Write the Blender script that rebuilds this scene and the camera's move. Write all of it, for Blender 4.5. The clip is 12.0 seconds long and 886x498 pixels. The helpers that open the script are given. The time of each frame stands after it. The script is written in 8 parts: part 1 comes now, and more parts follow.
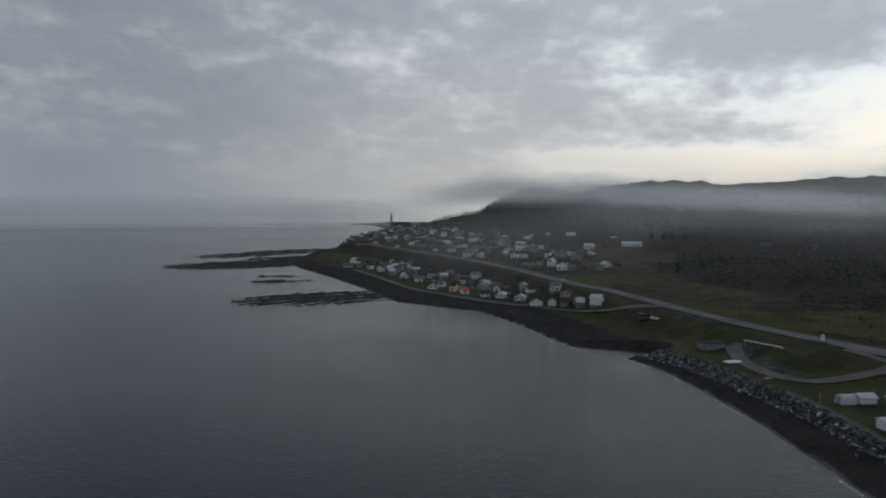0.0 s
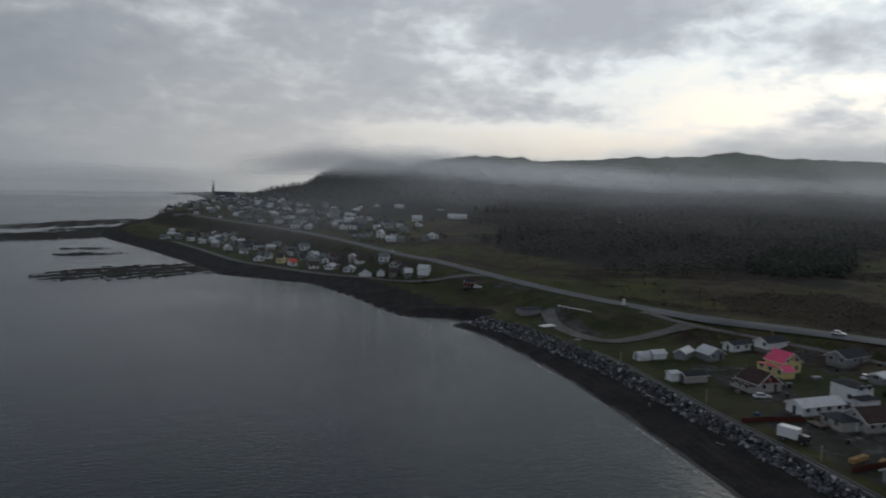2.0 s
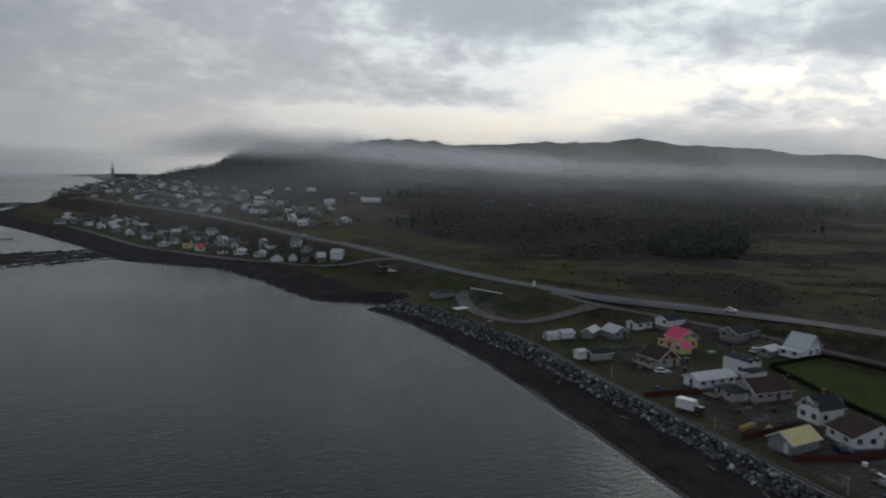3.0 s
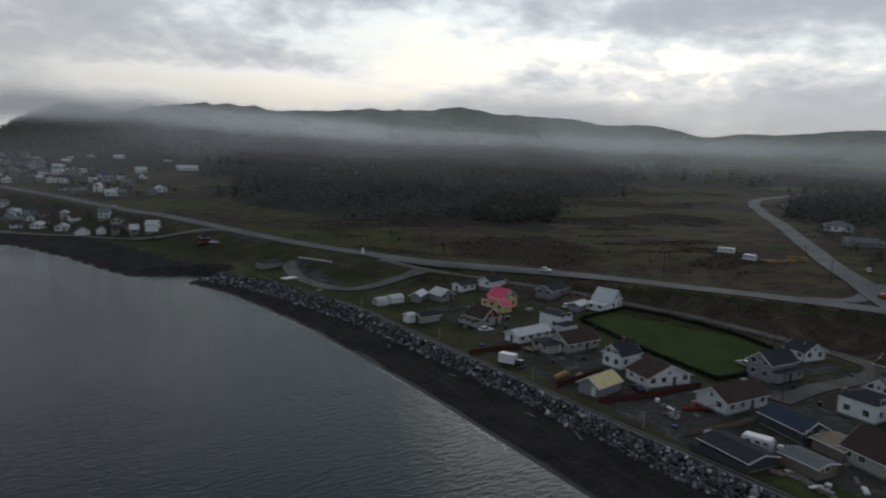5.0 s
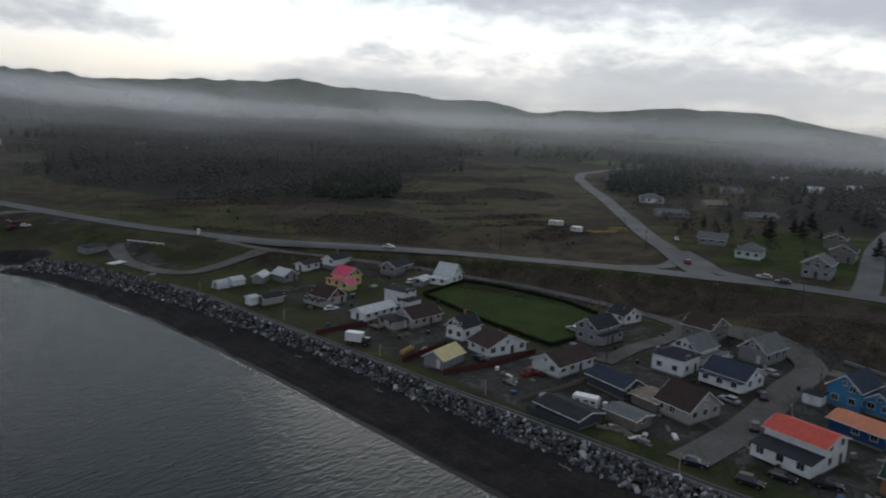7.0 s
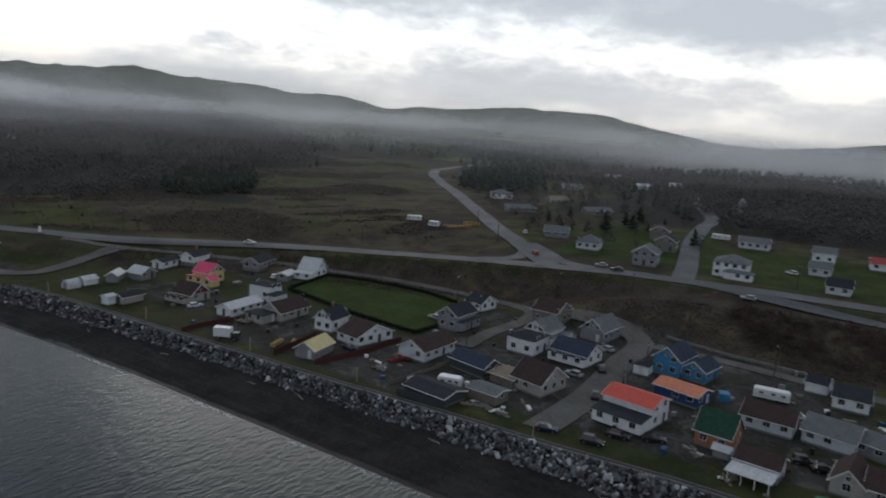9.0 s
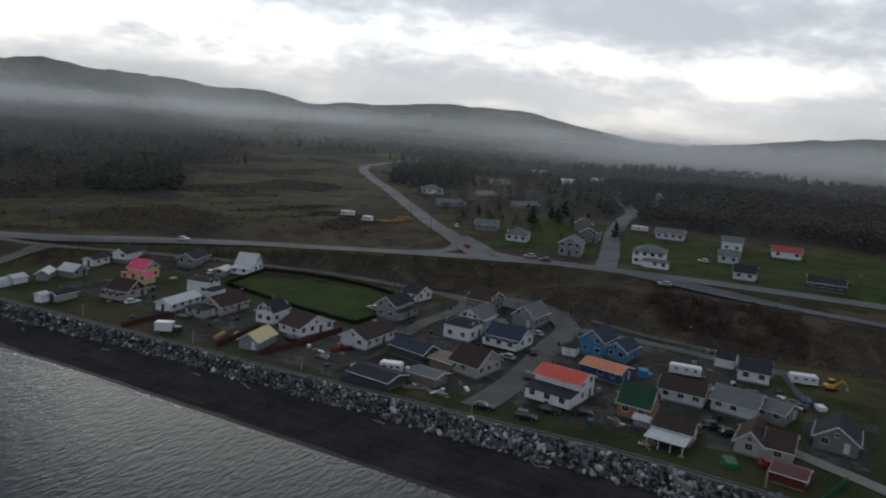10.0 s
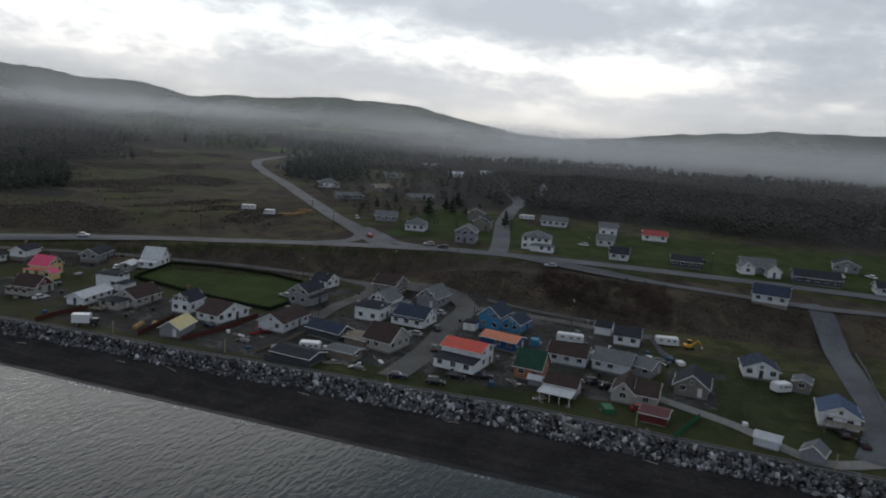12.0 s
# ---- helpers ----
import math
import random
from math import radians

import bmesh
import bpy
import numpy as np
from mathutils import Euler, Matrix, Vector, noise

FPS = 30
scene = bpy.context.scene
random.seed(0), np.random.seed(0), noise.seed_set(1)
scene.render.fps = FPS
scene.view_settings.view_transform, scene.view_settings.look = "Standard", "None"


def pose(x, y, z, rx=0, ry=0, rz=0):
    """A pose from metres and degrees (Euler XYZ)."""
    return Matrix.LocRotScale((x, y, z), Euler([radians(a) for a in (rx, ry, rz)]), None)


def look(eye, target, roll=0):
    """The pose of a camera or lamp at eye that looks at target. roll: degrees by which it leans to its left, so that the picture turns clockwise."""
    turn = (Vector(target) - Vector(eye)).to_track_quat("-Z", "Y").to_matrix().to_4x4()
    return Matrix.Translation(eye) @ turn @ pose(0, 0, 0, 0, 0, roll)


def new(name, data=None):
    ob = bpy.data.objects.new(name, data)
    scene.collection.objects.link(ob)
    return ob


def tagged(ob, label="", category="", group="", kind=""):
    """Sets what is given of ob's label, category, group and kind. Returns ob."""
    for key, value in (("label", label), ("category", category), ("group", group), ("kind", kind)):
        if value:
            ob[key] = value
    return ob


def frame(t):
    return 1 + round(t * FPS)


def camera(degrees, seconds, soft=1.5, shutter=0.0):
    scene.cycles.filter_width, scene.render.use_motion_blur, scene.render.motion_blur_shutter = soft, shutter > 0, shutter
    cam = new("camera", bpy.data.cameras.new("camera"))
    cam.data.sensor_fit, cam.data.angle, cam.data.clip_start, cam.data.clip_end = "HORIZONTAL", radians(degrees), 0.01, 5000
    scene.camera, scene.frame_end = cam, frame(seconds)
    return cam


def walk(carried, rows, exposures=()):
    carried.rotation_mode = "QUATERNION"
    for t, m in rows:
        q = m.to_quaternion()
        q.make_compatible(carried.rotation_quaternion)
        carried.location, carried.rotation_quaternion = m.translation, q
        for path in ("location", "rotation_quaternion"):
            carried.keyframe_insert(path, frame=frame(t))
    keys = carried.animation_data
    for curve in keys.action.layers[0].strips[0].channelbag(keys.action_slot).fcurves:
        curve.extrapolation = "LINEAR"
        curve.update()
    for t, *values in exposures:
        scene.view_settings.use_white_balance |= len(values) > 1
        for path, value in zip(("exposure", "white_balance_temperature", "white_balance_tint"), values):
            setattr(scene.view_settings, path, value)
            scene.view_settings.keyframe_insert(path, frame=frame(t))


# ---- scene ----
# camera: hovering and panning, then backing away over the sea
cam = camera(64.15, 12.0, soft=1.9, shutter=0.6)
PATH = [  # seconds, place, heading, pitch, lean
    (0.0, 0.00, -0.00, 58.50, 3.30, -2.82, -0.07),
    (0.5, -0.05, -0.15, 58.24, 0.03, -3.26, 0.31),
    (1.0, -0.19, -0.25, 58.08, -3.50, -3.82, 0.56),
    (1.5, -0.28, -0.39, 58.02, -7.03, -4.40, 0.85),
    (2.0, -0.28, -0.61, 58.06, -10.56, -4.98, 0.96),
    (2.5, -0.36, -0.86, 58.10, -14.09, -5.57, 1.14),
    (3.0, -0.49, -1.22, 58.18, -17.61, -6.17, 1.28),
    (5.0, -1.46, -2.46, 58.24, -31.70, -8.42, 1.69),
    (5.5, -1.65, -2.68, 58.46, -35.15, -9.03, 1.70),
    (6.0, -1.76, -2.81, 58.80, -38.54, -9.59, 1.79),
    (6.5, -1.96, -2.92, 59.23, -41.73, -10.02, 1.95),
    (7.0, -2.77, -3.19, 59.78, -44.69, -10.10, 2.31),
    (9.0, -11.91, -6.61, 60.90, -56.72, -9.89, 3.59),
    (9.5, -15.98, -7.76, 61.00, -59.75, -9.86, 3.70),
    (10.0, -20.43, -8.82, 61.20, -62.66, -9.84, 3.84),
    (10.5, -24.83, -9.71, 61.36, -65.18, -9.83, 3.89),
    (11.0, -29.25, -10.46, 61.53, -67.63, -9.79, 3.95),
    (11.5, -33.70, -11.05, 61.79, -69.77, -9.78, 4.00),
    (12.0, -38.09, -11.50, 61.94, -71.72, -9.74, 4.01),
]


def aim(x, y, z, yaw, pitch, lean):
    return pose(x, y, z, 0, 0, yaw) @ pose(0, 0, 0, 90 + pitch) @ pose(0, 0, 0, 0, 0, lean)


walk(cam, [(r[0], aim(*r[1:])) for r in PATH], [(0.0, 0.06), (3.0, 0.08), (6.0, 0.24), (7.5, 0.42), (9.0, 0.47), (12.0, 0.47)])

# ---------------------------------------------------------------- light
SUN_AZ, SUN_EL = 50.0, 12.0
sun_way = Vector((math.sin(radians(SUN_AZ)) * math.cos(radians(SUN_EL)), math.cos(radians(SUN_AZ)) * math.cos(radians(SUN_EL)), math.sin(radians(SUN_EL))))
sun = new("sun", bpy.data.lights.new("sun", "SUN"))
sun.data.energy, sun.data.angle, sun.data.color = 0.3, radians(40), (1.0, 0.93, 0.85)
sun.matrix_world = look(sun_way * 500, (0, 0, 0))


class Nodes:
    """Short hand for building node trees."""

    def __init__(self, tree):
        self.tree = tree
        tree.nodes.clear()

    def add(self, kind, **values):
        node = self.tree.nodes.new(kind)
        for key, value in values.items():
            setattr(node, key, value)
        return node

    def put(self, socket, value):
        if isinstance(value, bpy.types.NodeSocket):
            self.tree.links.new(value, socket)
        else:
            socket.default_value = value

    def math(self, op, a, b=0.0, c=0.0, clamp=False):
        node = self.add("ShaderNodeMath", operation=op, use_clamp=clamp)
        for socket, value in zip(node.inputs, (a, b, c)):
            self.put(socket, value)
        return node.outputs[0]

    def vec(self, op, a, b=(0, 0, 0)):
        node = self.add("ShaderNodeVectorMath", operation=op)
        self.put(node.inputs[0], a)
        self.put(node.inputs[1], b)
        return node.outputs["Value"] if op in ("DOT_PRODUCT", "LENGTH") else node.outputs[0]

    def noise(self, vector, scale, detail=4.0, rough=0.55, lac=2.0, distort=0.0):
        node = self.add("ShaderNodeTexNoise")
        self.put(node.inputs["Vector"], vector)
        node.inputs["Scale"].default_value, node.inputs["Detail"].default_value = scale, detail
        node.inputs["Roughness"].default_value, node.inputs["Lacunarity"].default_value = rough, lac
        node.inputs["Distortion"].default_value = distort
        return node.outputs["Fac"]

    def ramp(self, fac, stops):
        node = self.add("ShaderNodeValToRGB")
        self.put(node.inputs[0], fac)
        el = node.color_ramp.elements
        while len(el) < len(stops):
            el.new(0.5)
        for e, (p, c) in zip(el, stops):
            e.position = p
            e.color = (*c, 1) if isinstance(c, tuple) else (c, c, c, 1)
        return node.outputs[0]

    def step(self, value, lo, hi, a=0.0, b=1.0):
        node = self.add("ShaderNodeMapRange", interpolation_type="SMOOTHSTEP")
        for socket, v in zip(node.inputs, (value, lo, hi, a, b)):
            self.put(socket, v)
        return node.outputs[0]

    def mix(self, fac, a, b, blend="MIX"):
        node = self.add("ShaderNodeMix", data_type="RGBA", blend_type=blend)
        for i, v in ((0, fac), (6, a), (7, b)):
            if isinstance(v, tuple) and len(v) == 3:
                v = (*v, 1)
            self.put(node.inputs[i], v)
        return node.outputs[2]


SKY_BANKS = ((29, 7.6, 10, 4.2, -0.20), (19, 3.8, 9, 1.4, -0.15), (8, 4.2, 7, 0.8, -0.15), (52, 6.4, 12, 2.0, -0.15), (85, 5.0, 11, 1.4, -0.13), (44, 2.4, 8, 1.1, 0.16), (64, 3.4, 10, 1.5, 0.10),
             (20, 14.0, 16, 2.6, 0.10), (56, 10.5, 18, 1.8, 0.12), (84, 8.8, 18, 1.8, 0.12), (92, 1.5, 12, 1.2, 0.05), (-22, 7.0, 16, 4.0, 0.05), (4, 7.0, 10, 1.6, 0.07), (-5, 15.0, 12, 2.6, 0.03))


def make_world():
    """Broken evening overcast: streaky cloud over a clear sky, brightest where the low sun stands behind it."""
    world = bpy.data.worlds.new("world")
    scene.world = world
    world.use_nodes = True
    n = Nodes(world.node_tree)
    sky = n.add("ShaderNodeTexSky", sky_type="NISHITA", sun_disc=False, sun_elevation=radians(SUN_EL), sun_rotation=radians(SUN_AZ), air_density=1.0, dust_density=2.0)
    way = n.add("ShaderNodeTexCoord").outputs["Generated"]
    sep = n.add("ShaderNodeSeparateXYZ")
    n.put(sep.inputs[0], way)
    heading = n.math("MULTIPLY", n.math("ARCTAN2", sep.outputs[0], sep.outputs[1]), 57.2958)
    height = n.math("MULTIPLY", n.math("ARCSINE", sep.outputs[2]), 57.2958)
    # layers of cloud lie flat: long across, thin upwards, thicker and wider towards the zenith
    lift = n.math("POWER", n.math("ADD", n.math("MAXIMUM", height, -1.0), 1.5), 0.72)
    comb = n.add("ShaderNodeCombineXYZ")
    n.put(comb.inputs[0], n.math("DIVIDE", heading, 8.6))
    n.put(comb.inputs[1], n.math("ADD", n.math("MULTIPLY", lift, 0.95), n.math("MULTIPLY", heading, 0.006)))
    big = n.noise(comb.outputs[0], 0.52, 2, 0.45, distort=0.25)
    fine = n.noise(n.vec("MULTIPLY", comb.outputs[0], (1.1, 1.0, 1.0)), 1.15, 4, 0.50, distort=0.3)
    lumps = n.noise(n.vec("MULTIPLY", comb.outputs[0], (1.7, 1.0, 1.0)), 2.7, 5, 0.54, distort=0.25)
    body = n.math("ADD", n.math("ADD", n.math("MULTIPLY", big, 0.46), n.math("MULTIPLY", fine, 0.34)), n.math("MULTIPLY", lumps, 0.20))
    # thicker cloud added overhead, above the view, to darken sea and village
    body = n.math("ADD", body, n.step(height, 13.0, 28.0, 0.0, 0.16))
    # openings in the cover and denser banks: heading, height, half width, half height in degrees, thickness
    for at, rise, wide, tall, thick in SKY_BANKS:
        u = n.math("DIVIDE", n.math("SUBTRACT", heading, float(at)), float(wide))
        v = n.math("DIVIDE", n.math("SUBTRACT", height, rise), tall)
        far = n.math("ADD", n.math("MULTIPLY", u, u), n.math("MULTIPLY", v, v))
        body = n.math("ADD", body, n.math("MULTIPLY", n.math("POWER", 2.71828, n.math("MULTIPLY", far, -1.0)), thick))
    toward = n.vec("DOT_PRODUCT", way, tuple(sun_way))
    glow = n.step(toward, 0.10, 0.94)
    # thick cloud is grey, thin cloud bright; both brighter towards the sun
    thin = n.ramp(body, [(0.36, 1.0), (0.42, 0.80), (0.47, 0.42), (0.53, 0.14), (0.62, 0.0)])
    grey = n.mix(glow, (0.200, 0.228, 0.268), (0.40, 0.43, 0.475))
    lit = n.mix(n.step(sep.outputs[2], 0.05, 0.19), (0.88, 0.862, 0.825), (0.80, 0.865, 0.89))
    white = n.mix(glow, (0.43, 0.44, 0.455), lit)
    cloud = n.mix(thin, grey, white)
    gap = n.math("MULTIPLY", n.ramp(body, [(0.29, 1.0), (0.41, 0.0)]), 0.2)
    clear = n.mix(1.0, sky.outputs[0], (0.075, 0.075, 0.075), "MULTIPLY")
    cloud = n.mix(gap, cloud, clear)
    # low haze band, warm under the sun
    haze = n.mix(glow, (0.200, 0.232, 0.272), (0.59, 0.575, 0.55))
    flat = n.math("ABSOLUTE", sep.outputs[2])
    low = n.mix(n.step(heading, -8.0, 24.0), n.ramp(flat, [(0.0, 0.98), (0.05, 0.86), (0.13, 0.34), (0.24, 0.0)]), n.ramp(flat, [(0.0, 0.95), (0.03, 0.50), (0.09, 0.06), (0.2, 0.0)]))
    col = n.mix(low, cloud, haze)
    under = n.step(sep.outputs[2], -0.014, -0.05)
    col = n.mix(under, col, (0.10, 0.115, 0.13))
    away = n.step(toward, 0.35, -0.4)
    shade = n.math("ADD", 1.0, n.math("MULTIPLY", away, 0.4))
    col = n.mix(1.0, col, shade, "MULTIPLY")
    bg = n.add("ShaderNodeBackground")
    n.put(bg.inputs[0], col)
    bg.inputs[1].default_value = 1.0
    out = n.add("ShaderNodeOutputWorld")
    n.put(out.inputs[0], bg.outputs[0])


make_world()

# ---------------------------------------------------------------- materials
MATS = {}


def surface(name, build, rough=0.8, metal=0.0, bump=0.0, spec=0.3):
    """A material whose build(n, pos, rnd) gives colour and height."""
    if name in MATS:
        return MATS[name]
    m = bpy.data.materials.new(name)
    m.use_nodes = True
    n = Nodes(m.node_tree)
    pos = n.add("ShaderNodeTexCoord").outputs["Object"]
    info = n.add("ShaderNodeObjectInfo")
    got = build(n, pos, info.outputs["Random"])
    colour, height = got[0], got[1]
    b = n.add("ShaderNodeBsdfPrincipled")
    n.put(b.inputs["Base Color"], colour if isinstance(colour, bpy.types.NodeSocket) else (*colour, 1))
    n.put(b.inputs["Roughness"], got[2] if len(got) > 2 else rough)
    b.inputs["Metallic"].default_value = metal
    b.inputs["Specular IOR Level"].default_value = spec
    if height is not None and bump:
        bn = n.add("ShaderNodeBump")
        bn.inputs["Strength"].default_value, bn.inputs["Distance"].default_value = 1.0, bump
        n.put(bn.inputs["Height"], height)
        n.put(b.inputs["Normal"], bn.outputs[0])
    out = n.add("ShaderNodeOutputMaterial")
    n.put(out.inputs[0], b.outputs[0])
    MATS[name] = m
    return m


def dark(c, k):
    return tuple(v * k for v in c)


def painted(name, c, rough=0.55):
    """Painted boards or metal: slightly weathered, streaked."""
    def build(n, pos, rnd):
        stain = n.noise(pos, 0.9, 5, 0.65)
        grain = n.noise(n.vec("MULTIPLY", pos, (9, 9, 1.2)), 1.0, 3)
        f = n.math("ADD", n.math("MULTIPLY", stain, 0.7), n.math("MULTIPLY", grain, 0.3))
        return n.mix(n.step(f, 0.38, 0.66), dark(c, 0.74), c), grain
    return surface(name, build, rough, bump=0.004)


def siding(name, c, pitch=0.16):
    """Lapped clapboards."""
    def build(n, pos, rnd):
        sep = n.add("ShaderNodeSeparateXYZ")
        n.put(sep.inputs[0], pos)
        lap = n.math("FRACT", n.math("DIVIDE", sep.outputs[2], pitch))
        stain = n.noise(pos, 0.7, 5, 0.65)
        streak = n.noise(n.vec("MULTIPLY", pos, (5, 5, 0.5)), 1.0, 3)
        f = n.math("ADD", n.math("MULTIPLY", stain, 0.6), n.math("MULTIPLY", streak, 0.4))
        base = n.mix(n.step(f, 0.36, 0.60), dark(c, 0.80), c)
        return base, lap
    return surface(name, build, 0.6, bump=0.015)


def shingle(name, c):
    """Asphalt shingles in courses with patchy fading."""
    def build(n, pos, rnd):
        brick = n.add("ShaderNodeTexBrick")
        n.put(brick.inputs["Vector"], pos)
        brick.inputs["Scale"].default_value = 1.0
        brick.inputs["Brick Width"].default_value, brick.inputs["Row Height"].default_value = 0.32, 0.16
        brick.inputs["Mortar Size"].default_value = 0.008
        brick.inputs["Color1"].default_value = (*dark(c, 1.12), 1)
        brick.inputs["Color2"].default_value = (*dark(c, 0.82), 1)
        brick.inputs["Mortar"].default_value = (*dark(c, 0.6), 1)
        worn = n.noise(pos, 0.5, 6, 0.7)
        return n.mix(n.step(worn, 0.42, 0.7, 0.0, 0.5), brick.outputs[0], tuple(min(1, v * 1.3 + 0.008) for v in c)), brick.outputs["Fac"]
    return surface(name, build, 0.9, bump=-0.006, spec=0.15)


def sheet_metal(name, c, rough=0.55):
    """Ribbed metal roofing."""
    def build(n, pos, rnd):
        sep = n.add("ShaderNodeSeparateXYZ")
        n.put(sep.inputs[0], pos)
        rib = n.math("PINGPONG", sep.outputs[0], 0.2)
        stain = n.noise(n.vec("MULTIPLY", pos, (3, 1, 1)), 0.6, 5, 0.65)
        return n.mix(n.step(stain, 0.4, 0.68), dark(c, 0.76), c), n.step(rib, 0.0, 0.04)
    return surface(name, build, rough, bump=-0.03, spec=0.4)


def glass_mat():
    def build(n, pos, rnd):
        return n.mix(rnd, (0.012, 0.015, 0.018), (0.045, 0.05, 0.055)), None
    return surface("window glass", build, 0.06, spec=0.8)


GLASS = glass_mat()
WHITE = siding("white siding", (0.72, 0.735, 0.75))
CREAM = siding("cream siding", (0.50, 0.46, 0.38))
GREY_SIDING = siding("grey siding", (0.23, 0.235, 0.25))
BEIGE = siding("beige siding", (0.36, 0.345, 0.32))
TAN = siding("tan siding", (0.18, 0.165, 0.15))
YELLOW = siding("yellow siding", (0.64, 0.52, 0.22))
BLUE = siding("blue siding", (0.045, 0.20, 0.36))
DEEP_BLUE = siding("deep blue siding", (0.02, 0.06, 0.16))
DARK_SIDING = siding("dark siding", (0.055, 0.06, 0.07))
PALE_BLUE = siding("pale blue siding", (0.54, 0.57, 0.60))
RED_WALL = siding("barn red siding", (0.12, 0.022, 0.02))
BRICK_WALL = siding("orange brown siding", (0.34, 0.15, 0.08), 0.1)
TRIM = painted("white trim", (0.74, 0.74, 0.73))
CONCRETE = painted("grey concrete", (0.20, 0.195, 0.18), 0.9)
PINK_ROOF = sheet_metal("pink metal roof", (0.68, 0.06, 0.16))
ORANGE_ROOF = sheet_metal("orange red metal roof", (0.58, 0.064, 0.036))
SALMON_ROOF = sheet_metal("salmon metal roof", (0.60, 0.20, 0.10))
WHITE_ROOF = sheet_metal("white metal roof", (0.52, 0.54, 0.56))
YELLOW_ROOF = sheet_metal("yellow metal roof", (0.62, 0.52, 0.25))
BLUE_ROOF = sheet_metal("blue metal roof", (0.020, 0.055, 0.130), 0.7)
GREEN_ROOF = shingle("green shingles", (0.022, 0.058, 0.038))
MAROON_ROOF = sheet_metal("maroon metal roof", (0.10, 0.022, 0.024))
RED_ROOF = sheet_metal("red metal roof", (0.34, 0.03, 0.03))
BROWN_ROOF = shingle("brown shingles", (0.050, 0.033, 0.030))
BLACK_ROOF = shingle("black shingles", (0.030, 0.033, 0.040))
NAVY_ROOF = shingle("slate blue shingles", (0.035, 0.045, 0.070))
GREY_ROOF = shingle("grey shingles", (0.13, 0.14, 0.145))
WEATHERED = painted("weathered boards", (0.20, 0.17, 0.14), 0.9)
FENCE_RED = painted("red stained boards", (0.085, 0.026, 0.020), 0.8)


def asphalt():
    def build(n, pos, rnd):
        a, b = n.noise(pos, 0.07, 5, 0.6), n.noise(pos, 1.4, 4, 0.6)
        f = n.math("ADD", n.math("MULTIPLY", a, 0.6), n.math("MULTIPLY", b, 0.4))
        return n.mix(n.step(f, 0.35, 0.65), (0.048, 0.051, 0.056), (0.100, 0.105, 0.114)), b
    return surface("worn asphalt", build, 0.75, bump=0.02)


def gravel_lane():
    def build(n, pos, rnd):
        a, b = n.noise(pos, 0.12, 5, 0.6), n.noise(pos, 1.7, 4, 0.7)
        f = n.math("ADD", n.math("MULTIPLY", a, 0.5), n.math("MULTIPLY", b, 0.5))
        return n.mix(n.step(f, 0.35, 0.65), (0.062, 0.060, 0.056), (0.130, 0.126, 0.119)), b
    return surface("packed gravel", build, 0.95, bump=0.05)


ASPHALT, GRAVEL = asphalt(), gravel_lane()
TARMAC = painted("dark tarmac", (0.040, 0.041, 0.044), 0.9)
KERB = painted("worn kerb concrete", (0.165, 0.162, 0.156), 0.9)


